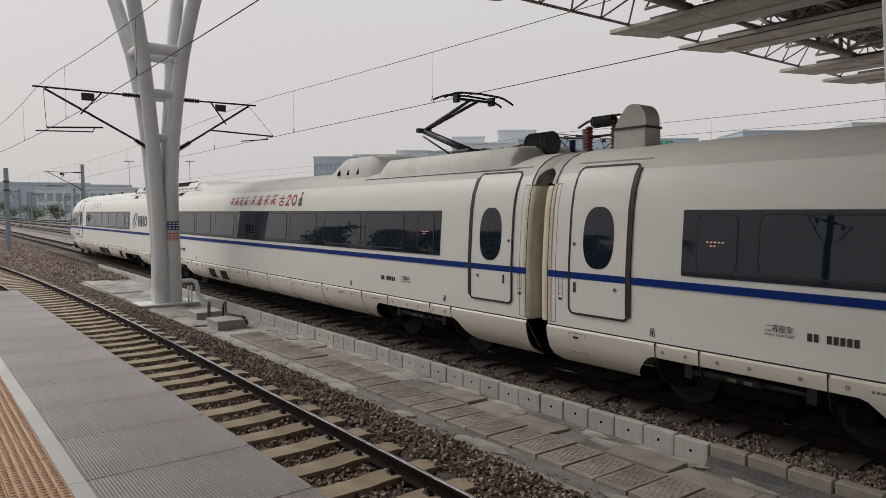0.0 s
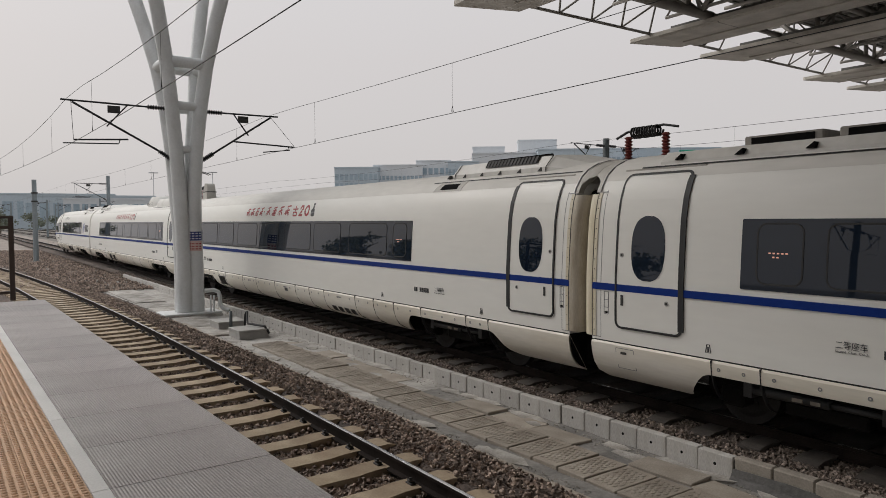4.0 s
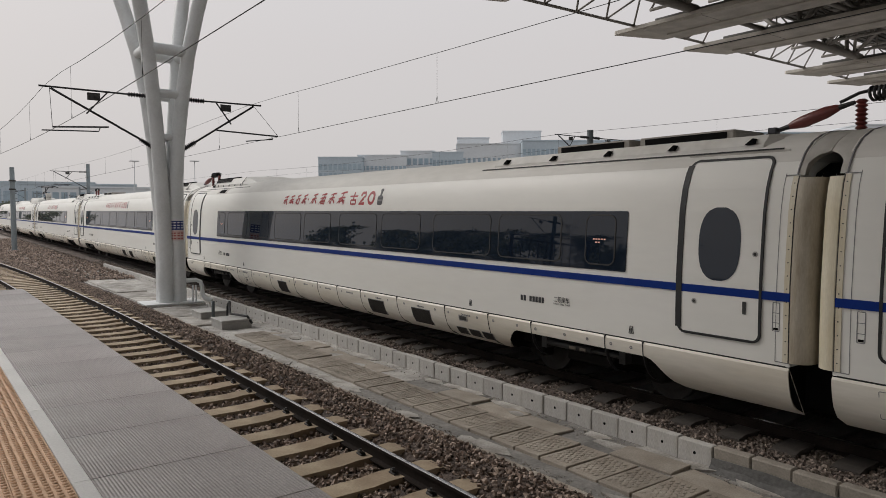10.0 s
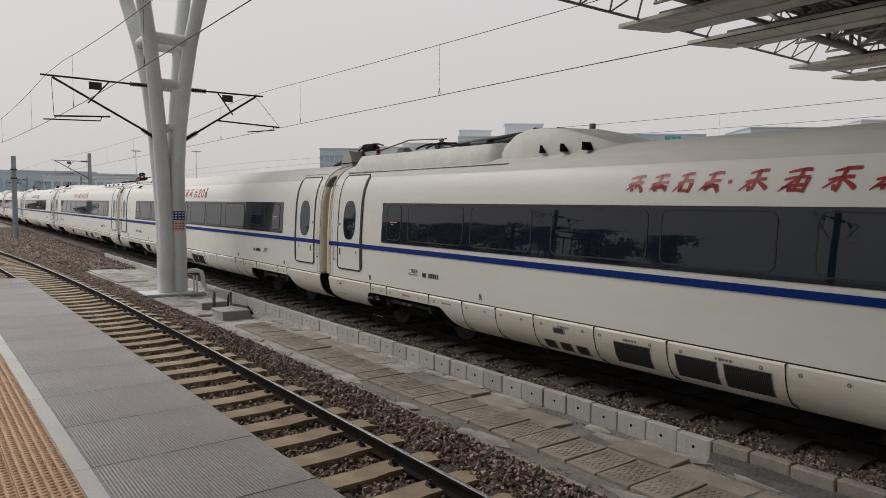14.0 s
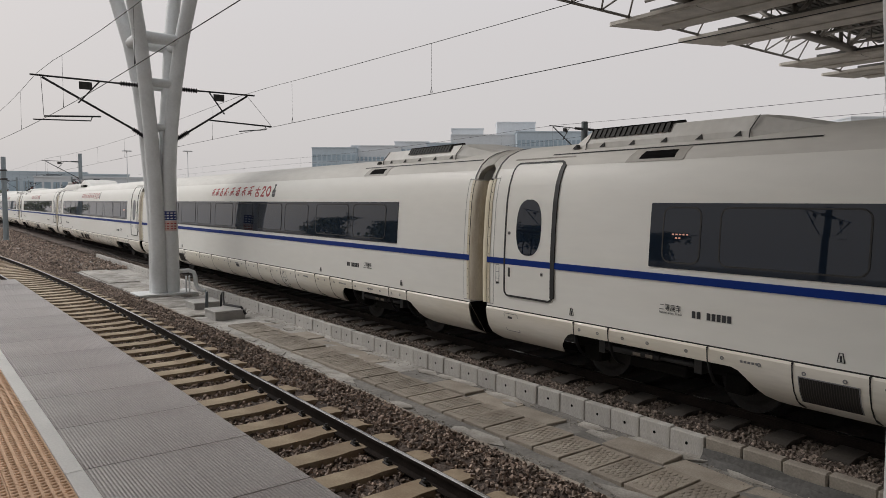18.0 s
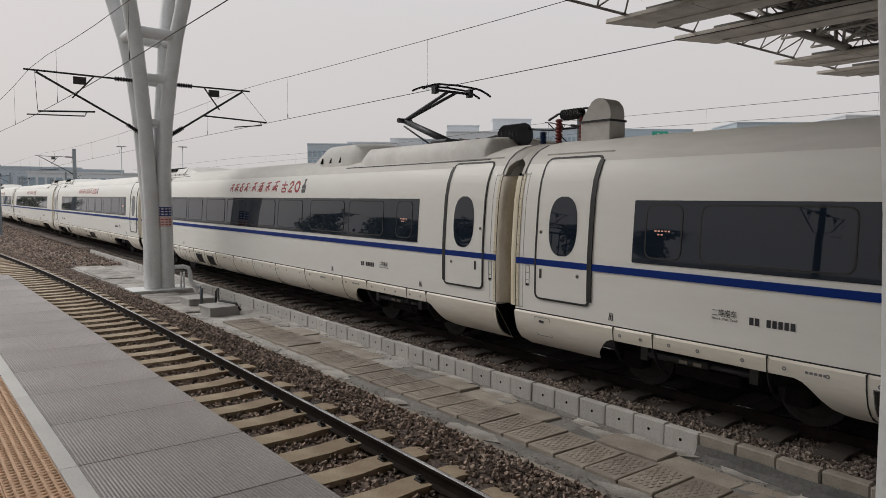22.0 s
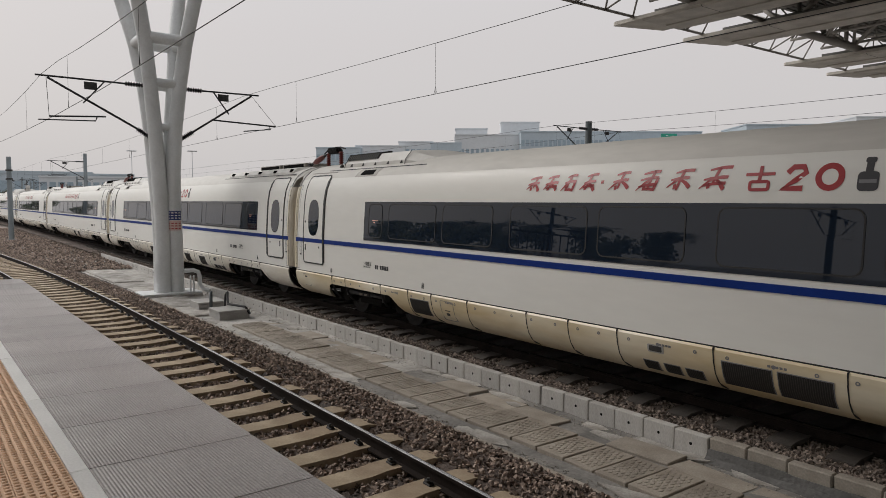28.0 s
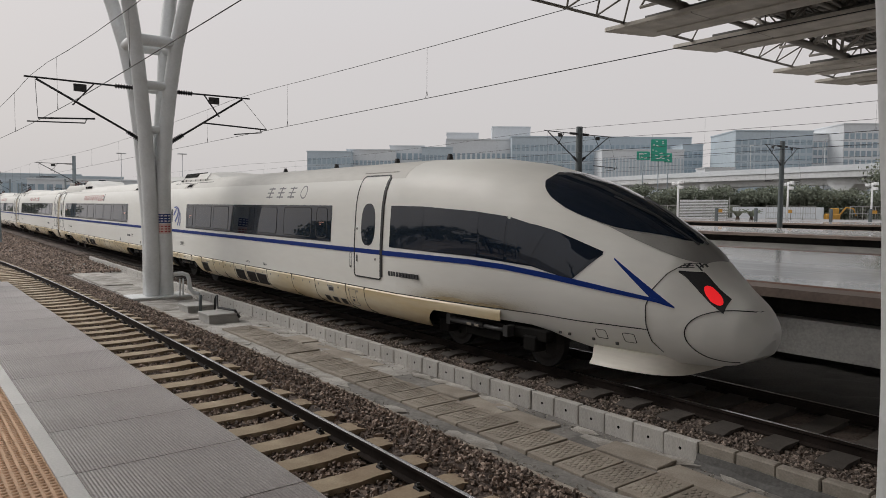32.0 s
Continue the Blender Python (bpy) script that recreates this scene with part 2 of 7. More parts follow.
def glow(name, color, strength):
    m = bpy.data.materials.new(name)
    m.use_nodes = True
    b = m.node_tree.nodes["Principled BSDF"]
    b.inputs["Base Color"].default_value = (*color, 1)
    b.inputs["Emission Color"].default_value = (*color, 1)
    b.inputs["Emission Strength"].default_value = strength
    return m


def grooved():
    """Corrugated edge slabs: fine ribs along the platform."""
    m = material("plat_grooved", (0.455, 0.43, 0.425), 0.62, var=0.16, scale=1.1, fine=70, bump=0.0, tint=(0.325, 0.295, 0.29), per=0.07)
    n, l = m.node_tree.nodes, m.node_tree.links
    tc, wv, bp = n.new("ShaderNodeTexCoord"), n.new("ShaderNodeTexWave"), n.new("ShaderNodeBump")
    wv.bands_direction = "Y"
    wv.inputs["Scale"].default_value = 15.5
    wv.inputs["Distortion"].default_value = 0.0
    bp.inputs["Strength"].default_value, bp.inputs["Distance"].default_value = 0.45, 0.007
    l.new(tc.outputs["Object"], wv.inputs["Vector"])
    l.new(wv.outputs["Fac"], bp.inputs["Height"])
    l.new(bp.outputs[0], n["Principled BSDF"].inputs["Normal"])
    return m


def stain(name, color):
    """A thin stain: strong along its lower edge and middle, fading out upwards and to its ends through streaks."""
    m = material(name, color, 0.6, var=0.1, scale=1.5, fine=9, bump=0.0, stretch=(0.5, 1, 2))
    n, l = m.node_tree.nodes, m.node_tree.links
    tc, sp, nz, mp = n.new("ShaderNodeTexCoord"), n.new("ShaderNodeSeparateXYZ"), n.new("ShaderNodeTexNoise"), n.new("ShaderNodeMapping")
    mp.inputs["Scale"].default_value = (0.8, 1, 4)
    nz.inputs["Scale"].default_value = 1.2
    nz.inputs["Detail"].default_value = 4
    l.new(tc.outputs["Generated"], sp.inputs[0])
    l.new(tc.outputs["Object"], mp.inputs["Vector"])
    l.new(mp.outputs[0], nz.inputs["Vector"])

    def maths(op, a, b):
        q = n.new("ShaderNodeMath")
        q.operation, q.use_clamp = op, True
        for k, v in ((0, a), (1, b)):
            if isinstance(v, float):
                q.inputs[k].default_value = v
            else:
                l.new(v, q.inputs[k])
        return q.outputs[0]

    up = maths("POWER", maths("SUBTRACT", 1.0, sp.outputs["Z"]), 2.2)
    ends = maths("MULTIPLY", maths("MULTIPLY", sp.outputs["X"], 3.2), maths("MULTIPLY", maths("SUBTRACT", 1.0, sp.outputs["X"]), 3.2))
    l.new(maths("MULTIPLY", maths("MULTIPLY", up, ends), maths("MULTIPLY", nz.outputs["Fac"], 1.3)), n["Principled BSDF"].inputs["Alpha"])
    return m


M["plat_grooved"] = grooved()
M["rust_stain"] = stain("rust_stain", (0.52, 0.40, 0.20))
M["glass"] = glass("window_glass", (0.007, 0.013, 0.025), 0.008, 0.46)
M["band"] = glass("window_band", (0.007, 0.013, 0.025), 0.03, 0.44)
M["tail_red"] = glow("tail_light", (0.85, 0.02, 0.025), 0.6)
M["led"] = glow("display_glow", (1.0, 0.5, 0.38), 0.2)


# ---- mesh tools ----
def box(bm, x0, x1, y0, y1, z0, z1, bevel=0.0):
    v = [bm.verts.new((x, y, z)) for x in (x0, x1) for y in (y0, y1) for z in (z0, z1)]
    fs = [bm.faces.new([v[i] for i in q]) for q in ((0, 1, 3, 2), (4, 6, 7, 5), (0, 4, 5, 1), (2, 3, 7, 6), (0, 2, 6, 4), (1, 5, 7, 3))]
    if bevel:
        bmesh.ops.bevel(bm, geom=list({e for f in fs for e in f.edges}), offset=bevel, segments=1, affect="EDGES")
    return bm


def tube(bm, pts, r, seg=8, caps=True):
    """A round bar through the points; r is one radius or one for each point."""
    pts = [Vector(p) for p in pts]
    rs = r if isinstance(r, (list, tuple)) else [r] * len(pts)
    rings = []
    up = None
    for i, p in enumerate(pts):
        d = (pts[min(i + 1, len(pts) - 1)] - pts[max(i - 1, 0)]).normalized()
        if up is None:
            up = Vector((0, 0, 1)) if abs(d.z) < 0.9 else Vector((1, 0, 0))
        a = d.cross(up).normalized()
        b = a.cross(d).normalized()
        up = b
        rings.append([bm.verts.new(p + rs[i] * (math.cos(k * 2 * math.pi / seg) * a + math.sin(k * 2 * math.pi / seg) * b)) for k in range(seg)])
    for q, w in zip(rings, rings[1:]):
        for k in range(seg):
            f = bm.faces.new((q[k], q[(k + 1) % seg], w[(k + 1) % seg], w[k]))
            f.smooth = seg > 5
    if caps:
        bm.faces.new(rings[0])
        bm.faces.new(rings[-1][::-1])
    return bm


def prism(bm, outline, axis, a, b):
    """The outline (pairs) swept along an axis from a to b."""
    def at(p, h):
        return {"x": (h, p[0], p[1]), "y": (p[0], h, p[1]), "z": (p[0], p[1], h)}[axis]
    lo, hi = [bm.verts.new(at(p, a)) for p in outline], [bm.verts.new(at(p, b)) for p in outline]
    n = len(outline)
    for i in range(n):
        bm.faces.new((lo[i], lo[(i + 1) % n], hi[(i + 1) % n], hi[i]))
    bm.faces.new(lo[::-1])
    bm.faces.new(hi)
    return bm


def mesh_of(bm, name, mat):
    bmesh.ops.recalc_face_normals(bm, faces=bm.faces)
    for e in bm.edges:
        if len(e.link_faces) == 2 and e.calc_face_angle(0.0) > 0.6:
            e.smooth = False
    me = bpy.data.meshes.new(name)
    bm.to_mesh(me)
    bm.free()
    for m in (mat if isinstance(mat, (list, tuple)) else [mat]):
        me.materials.append(M[m])
    return me


def part(name, bm, mat, parent=None, label=""):
    ob = new(name, mesh_of(bm, name, mat))
    ob.parent = parent
    if label:
        ob["label"] = label
    return ob


def thing(name, label, category, group="", kind="", at=None):
    ob = new(name)
    if at is not None:
        ob.matrix_basis = at
    return tagged(ob, label, category, group, kind)


def single(name, bm, mat, label, category, group="", kind="", at=None):
    ob = part(name, bm, mat)
    if at is not None:
        ob.matrix_basis = at
    return tagged(ob, label, category, group, kind)


def B():
    return bmesh.new()


def sheet(name, me, parent, m=None):
    """Another object on a mesh that is shared."""
    ob = new(name, me)
    ob.parent = parent
    if m is not None:
        ob.matrix_basis = m
    return ob


# ---- ground and tracks ----
TRACK_Y = 9.95      # centre of the train's track
NEAR_Y = 3.6        # centre of the track along the platform
PLAT_Z = 1.25


def near_y(x):
    """The near track bends away past the platform's end."""
    return NEAR_Y - max(0.0, -14.0 - x) ** 2 / 800.0


def structure(name, bm, mat, label, category):
    return single(name, bm, mat, label, category, kind="structure")


def ground_sheet():
    bm = B()
    box(bm, -3000, 3000, -3000, 3000, -1.2, -0.62)
    structure("ground", bm, "earth", "grey-brown bare earth round the station tracks", "ground")


def strip(bm, f0, f1, z0, z1, xs, base=-0.7):
    """A long bed: edges f0(x), f1(x) and heights z0, z1."""
    rows = []
    for x in xs:
        a, b = f0(x), f1(x)
        rows.append([bm.verts.new(p) for p in ((x, a, base), (x, a, z0), (x, b, z1), (x, b, base))])
    for p, q in zip(rows, rows[1:]):
        for i in range(3):
            bm.faces.new((p[i], p[i + 1], q[i + 1], q[i]))
    bm.faces.new(rows[0][::-1])
    bm.faces.new(rows[-1])


def rough_bed(bm, x0, x1, f0, f1, z, step, amp, seed, base=-0.7):
    """Loose stone surface as an uneven grid."""
    nx = max(2, int((x1 - x0) / step))
    rnd = random.Random(seed)
    rows = []
    for i in range(nx + 1):
        x = x0 + (x1 - x0) * i / nx
        a, b = f0(x), f1(x)
        ny = max(2, int((f1(0.5 * (x0 + x1)) - f0(0.5 * (x0 + x1))) / step))
        rows.append([bm.verts.new((x, a + (b - a) * j / ny, z(x, a + (b - a) * j / ny) + rnd.uniform(-amp, amp))) for j in range(ny + 1)])
    for p, q in zip(rows, rows[1:]):
        for j in range(len(p) - 1):
            bm.faces.new((p[j], p[j + 1], q[j + 1], q[j]))


def rail_profile():
    return [(-0.075, -0.176), (0.075, -0.176), (0.075, -0.162), (0.014, -0.145), (0.012, -0.045), (0.036, -0.032), (0.034, -0.002), (-0.034, -0.002), (-0.036, -0.032), (-0.012, -0.045), (-0.014, -0.145), (-0.075, -0.162)]


def rail(name, f, x0, x1, step, label):
    t = thing(name, label, "rail", group="rails", kind="structure")
    xs = [x0 + (x1 - x0) * i / max(1, round((x1 - x0) / step)) for i in range(round((x1 - x0) / step) + 1)]
    for nm, prof, mat in (("rail_body", rail_profile(), "rail_side"), ("rail_head", [(-0.02, -0.008), (0.03, -0.008), (0.032, -0.004), (0.026, 0.0), (-0.016, 0.0), (-0.022, -0.003)], "rail_top")):
        bm = B()
        rows = [[bm.verts.new((x, f(x) + p[0], p[1])) for p in prof] for x in xs]
        n = len(prof)
        for p, q in zip(rows, rows[1:]):
            for i in range(n):
                bm.faces.new((p[i], p[(i + 1) % n], q[(i + 1) % n], q[i]))
        bm.faces.new(rows[0][::-1])
        bm.faces.new(rows[-1])
        part(nm, bm, mat, t)


def sleeper_mesh(mat):
    bm = B()
    prof = [(-1.3, -0.175), (-1.15, -0.145), (-0.5, -0.15), (-0.3, -0.17), (0.3, -0.17), (0.5, -0.15), (1.15, -0.145), (1.3, -0.175)]
    top = [[bm.verts.new((s * 0.165, y, z)) for y, z in prof] for s in (-1, 1)]
    bot = [[bm.verts.new((s * 0.19, y, -0.36)) for y, z in prof] for s in (-1, 1)]
    for i in range(len(prof) - 1):
        bm.faces.new((top[0][i], top[0][i + 1], top[1][i + 1], top[1][i]))
        bm.faces.new((top[0][i], bot[0][i], bot[0][i + 1], top[0][i + 1]))
        bm.faces.new((top[1][i], top[1][i + 1], bot[1][i + 1], bot[1][i]))
    for k in (0, -1):
        bm.faces.new((top[0][k], top[1][k], bot[1][k], bot[0][k]))
    return mesh_of(bm, "sleeper", mat)


def clip_mesh():
    bm = B()
    for s in (-1, 1):
        box(bm, -0.065, 0.065, s * 0.095 - 0.035, s * 0.095 + 0.035, -0.168, -0.128, 0.006)
        tube(bm, [(-0.055, s * 0.07, -0.12), (-0.02, s * 0.125, -0.1), (0.02, s * 0.125, -0.1), (0.055, s * 0.07, -0.12)], 0.013, 6)
        tube(bm, [(0.0, s * 0.1, -0.13), (0.0, s * 0.1, -0.075)], 0.018, 6)
    return mesh_of(bm, "rail_clip", "iron")


def tracks():
    bed = B()
    rough_bed(bed, -160, 14, lambda x: min(1.7, near_y(x) - 2.2), lambda x: 5.86 if x > -44 else 8.4, lambda x, y: (-0.24 - 0.16 * max(0, abs(y - near_y(x)) - 1.4)) if y < near_y(x) + 1.12 else -0.19 - 0.22 * max(0, y - near_y(x) - 1.6), 0.16, 0.03, 3)
    structure("ballast_bed", bed, "ballast", "grey-brown crushed stone ballast under the near track", "ballast")
    bed = B()
    rough_bed(bed, -320, 30, lambda x: 8.1, lambda x: 11.0, lambda x, y: -0.22 - 0.12 * max(0, abs(y - TRACK_Y) - 1.5), 0.2, 0.03, 4)
    structure("ballast_bed", bed, "ballast", "dark crushed stone ballast under the train", "ballast")
    # Bed behind the train, coloured near-black to stand for the shade there.
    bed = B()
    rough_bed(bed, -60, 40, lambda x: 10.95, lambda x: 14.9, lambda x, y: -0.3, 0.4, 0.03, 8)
    structure("oily_ballast", bed, "oily", "near-black ballast between train and far platform, shade put into its colour", "ballast")
    bed = B()
    rough_bed(bed, -420, -44, lambda x: -60, lambda x: 14.4, lambda x, y: -0.42, 1.6, 0.05, 5)
    structure("ballast_field", bed, "gravel_far", "wide brownish gravel field between the far tracks", "gravel")
    # Unseen gravel behind the camera, added dark to darken the window reflections.
    bed = B()
    rough_bed(bed, -260, 60, lambda x: -64, lambda x: -11.5, lambda x, y: -0.45, 1.5, 0.05, 6)
    structure("ballast_field", bed, "ballast", "unseen dark gravel beyond the near platform, for the window reflections", "gravel")
    for nm, y, lab in (("near", NEAR_Y, "steel rail with polished head along the platform"), ("main", TRACK_Y, "steel rail under the passing train")):
        for s in (-0.753, 0.753):
            if nm == "near":
                rail("track_rail", lambda x, s=s: near_y(x) + s, -150, 14, 1.0, lab)
            else:
                rail("track_rail", lambda x, s=s: TRACK_Y + s, -420, 30, 15.0, lab)


def platform(name, y0, y1, x0, x1, label, flip=False):
    bm = B()
    box(bm, x0, x1, y0, y1, 1.05, PLAT_Z)
    box(bm, x0, x1, y0 + 0.35, y1 - 0.35, -0.7, 1.05)
    return structure(name, bm, "wet", label, "platform")


def platforms():
    # the platform under the camera, turned a little against the rails
    turn = pose(-3.68, 1.82, 0, 0, 0, 1.12)
    t = thing("platform", "railway platform with corrugated edge slabs and orange tactile paving", "platform", kind="structure", at=turn)
    bm = B()
    box(bm, -13.75, 40, -13, -0.16, -0.7, 1.0)
    box(bm, -13.75, 40, -13, 0.0, 1.0, 1.19)
    part("platform_body", bm, "plat_side", t)
    bm = B()
    box(bm, -13.75, 40, -13, -1.776, 1.19, PLAT_Z)
    part("platform_paving", bm, "plat_grey", t)
    slab, line, tact = B(), B(), B()
    box(slab, 0.003, 0.951, -1.05, 0.0, 1.19, PLAT_Z, 0.004)
    box(line, 0.002, 1.906, -1.156, -1.053, 1.19, PLAT_Z + 0.001, 0.002)
    box(tact, 0.0015, 0.2985, -1.457, -1.16, 1.19, PLAT_Z - 0.002, 0.002)
    for i in range(6):
        for j in range(6):
            x, y = 0.025 + 0.05 * i, -1.46 + 0.026 + 0.0495 * j
            vs = [[tact.verts.new((x + r * 0.85 * math.cos(a * math.pi / 4), y + r * math.sin(a * math.pi / 4), h)) for a in range(8)] for r, h in ((0.0185, PLAT_Z - 0.002), (0.015, PLAT_Z + 0.004), (0.008, PLAT_Z + 0.0065))]
            for p, q in zip(vs, vs[1:]):
                for a in range(8):
                    tact.faces.new((p[a], p[(a + 1) % 8], q[(a + 1) % 8], q[a]))
            tact.faces.new(vs[2])
    ms, ml, mt = mesh_of(slab, "edge_slab", "plat_grooved"), mesh_of(line, "white_line_slab", "plat_white"), mesh_of(tact, "tactile_tile", "plat_tactile")
    for i in range(-13, 16):
        sheet("edge_slab", ms, t, pose(i * 0.954 - 1.0, 0, 0))
    for i in range(-6, 9):
        sheet("white_line_slab", ml, t, pose(i * 1.908 - 1.0, 0, 0))
    for i in range(-42, 52):
        for r in range(2):
            sheet("tactile_tile", mt, t, pose(i * 0.3 - 1.0, -0.3 * r, 0))
    # island platforms behind the train
    for nm, a, b, lab in (("platform_far", 14.18, 28.4, "wet reflective island platform behind the train"), ("platform_far", 44.5, 58.0, "second wet island platform"), ("platform_far", 79.0, 92.0, "last wet platform before the fence")):
        t = thing(nm, lab, "platform", kind="structure")
        bm = B()
        box(bm, -95, 70, a + 1.1, b - 1.1, 0.9, PLAT_Z)
        part("paving", bm, "wet", t)
        bm = B()
        box(bm, -95, 70, a + 0.3, b - 0.3, -0.12, 0.62)
        part("platform_wall", bm, "plat_side", t)
        # Recess under the edge slab, its shade given by the near-black colour.
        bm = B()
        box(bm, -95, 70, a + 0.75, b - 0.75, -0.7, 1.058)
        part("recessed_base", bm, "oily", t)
        for lo, hi, s in ((a, a + 0.8, 1), (b - 0.8, b, -1)):
            bm = B()
            box(bm, -95, 70, lo, hi, 1.06, PLAT_Z)
            part("edge_slab", bm, "brown_edge", t)
            bm = B()
            p, q = (hi, hi + 0.3) if s > 0 else (lo - 0.3, lo)
            box(bm, -95, 70, p, q, 0.9, PLAT_Z + 0.004)
            part("warning_strip", bm, "brown_tile", t)


def middle_strip():
    """The concrete strip between the tracks, with edging stones beside the ballast."""
    # Two tones: pale crust at left, plus light falloff put into the colour.
    bm = B()
    rough_bed(bm, -11.2, 14, lambda x: 5.75, lambda x: 8.05, lambda x, y: -0.425, 0.25, 0.01, 7)
    structure("middle_strip", bm, "dirt", "dirty grey concrete strip between the tracks", "concrete")
    bm = B()
    rough_bed(bm, -44, -11.2, lambda x: 5.75, lambda x: 8.05, lambda x, y: -0.422, 0.25, 0.014, 17)
    structure("middle_strip", bm, "pale_crust", "pale crusted concrete strip near the column", "concrete")
    t = thing("ballast_edging", "narrow tan concrete edging stones beside the ballast", "edging", kind="structure")
    bm = B()
    box(bm, 0.005, 0.985, 0.0, 0.19, -0.6, -0.36, 0.012)
    me = mesh_of(bm, "edging_stone", "cover")
    rnd = random.Random(9)
    for i in range(-24, 12):
        sheet("edging_stone", me, t, pose(i * 0.99 - 0.3, 5.84 + rnd.uniform(-0.015, 0.015), rnd.uniform(-0.014, 0.01), rnd.uniform(-1, 1), rnd.uniform(-0.5, 0.5), rnd.uniform(-0.6, 0.6)))


# ---- the train ----
CAR = 24.825
PROFILE = [(0.32, 1.12), (0.36, 1.22), (0.42, 1.36), (0.5, 1.46), (0.62, 1.54), (0.8, 1.60), (1.0, 1.625), (1.5, 1.632), (2.0, 1.63), (2.5, 1.602), (2.9, 1.572),
           (3.2, 1.515), (3.42, 1.43), (3.6, 1.31), (3.75, 1.12), (3.86, 0.86), (3.93, 0.5), (3.95, 0.0)]


NOSE = {"on": False}


def half(z, u=None):
    """Half width of the hull at height z; near the nose it depends on u too."""
    if NOSE["on"] and u is not None and u > 18.6:
        return nose_half(u, z)
    for (a, p), (b, q) in zip(PROFILE, PROFILE[1:]):
        if z <= b:
            return p + (q - p) * max(0.0, (z - a) / (b - a))
    return 0.0


def loft(bm, us, profile, scale=None):
    """The hull from section to section, both sides."""
    rows = []
    for u in us:
        ring = [(y, z) for z, y in profile] + [(-y, z) for z, y in profile[::-1][1:]]
        rows.append([bm.verts.new((u, y, z)) for y, z in ring])
    for p, q in zip(rows, rows[1:]):
        for i in range(len(p) - 1):
            f = bm.faces.new((p[i], p[i + 1], q[i + 1], q[i]))
            f.smooth = True
    return rows


def skin(bm, zs, left, right, off, inset=0.02):
    """A patch on the side that the platform sees, between left(z) and right(z), standing off mm proud with closed edges."""
    zs = list(zs) + [p for p, q in PROFILE if zs[0] < p < zs[-1] and min(abs(p - z) for z in zs) > 0.006]
    rows = []
    for z in sorted(zs):
        a, b = left(z), right(z)
        ya, yb = -half(z, a), -half(z, b)
        rows.append([bm.verts.new((a, ya - off, z)), bm.verts.new((b, yb - off, z)),
                     bm.verts.new((a, ya + inset, z)), bm.verts.new((b, yb + inset, z))])
    for p, q in zip(rows, rows[1:]):
        f = bm.faces.new((p[0], p[1], q[1], q[0]))
        f.smooth = True
        bm.faces.new((p[0], q[0], q[2], p[2]))
        bm.faces.new((p[1], p[3], q[3], q[1]))
    bm.faces.new((rows[0][0], rows[0][2], rows[0][3], rows[0][1]))
    bm.faces.new((rows[-1][0], rows[-1][1], rows[-1][3], rows[-1][2]))


def levels(z0, z1, n):
    return [z0 + (z1 - z0) * i / n for i in range(n + 1)]


def rrect(bm, u0, u1, z0, z1, r, off, n=6):
    """A rectangle with round corners on the side."""
    zs = []
    for k in range(5):
        zs.append(z0 + r * (1 - math.cos(k * math.pi / 8)))
    zs += levels(z0 + r, z1 - r, n)[1:-1] + [z1 - (z - z0) for z in zs[::-1]]
    def cut(z):
        d = max(0.0, r - min(z - z0, z1 - z))
        return r - math.sqrt(max(0.0, r * r - d * d))
    skin(bm, zs, lambda z: u0 + cut(z), lambda z: u1 - cut(z), off)


def ribbon(bm, pts, w, off, closed=True):
    """A band of width w along an outline (u, z) on the side."""
    n = len(pts)
    ring = []
    for i, (u, z) in enumerate(pts):
        a, b = pts[(i - 1) % n if closed else max(i - 1, 0)], pts[(i + 1) % n if closed else min(i + 1, n - 1)]
        d = Vector((b[0] - a[0], b[1] - a[1])).normalized()
        nx, nz = -d.y, d.x
        ring.append([bm.verts.new((u + s * nx * w / 2, -half(z + s * nz * w / 2, u + s * nx * w / 2) - o, z + s * nz * w / 2)) for s, o in ((-1, -0.01), (-1, off), (1, off), (1, -0.01))])
    for i in range(n if closed else n - 1):
        p, q = ring[i], ring[(i + 1) % n]
        for k in range(3):
            bm.faces.new((p[k], p[k + 1], q[k + 1], q[k]))


def outline(u0, u1, z0, z1, r, n=4, steps=5):
    pts = []
    for cu, cz, a0 in ((u1 - r, z0 + r, -90), (u1 - r, z1 - r, 0), (u0 + r, z1 - r, 90), (u0 + r, z0 + r, 180)):
        pts += [(cu + r * math.cos(radians(a0 + 90 * k / n)), cz + r * math.sin(radians(a0 + 90 * k / n))) for k in range(n + 1)]
        if a0 in (0, 180):
            pass
    out = []
    for i, p in enumerate(pts):
        q = pts[(i + 1) % len(pts)]
        out.append(p)
        if abs(q[1] - p[1]) > 0.3:
            steps = max(3, int(abs(q[1] - p[1]) / 0.1))
            out += [(p[0] + (q[0] - p[0]) * k / steps, p[1] + (q[1] - p[1]) * k / steps) for k in range(1, steps)]
    return out


def low_edge(u, length, arches):
    """The skirt's lower edge with the openings for the bogies."""
    z = 0.34
    for a, b in arches:
        m = 0.55
        if a - m < u < b + m:
            t = min(1.0, (u - a + m) / m, (b + m - u) / m)
            z = max(z, 0.34 + 0.44 * (t * t * (3 - 2 * t)))
    return z


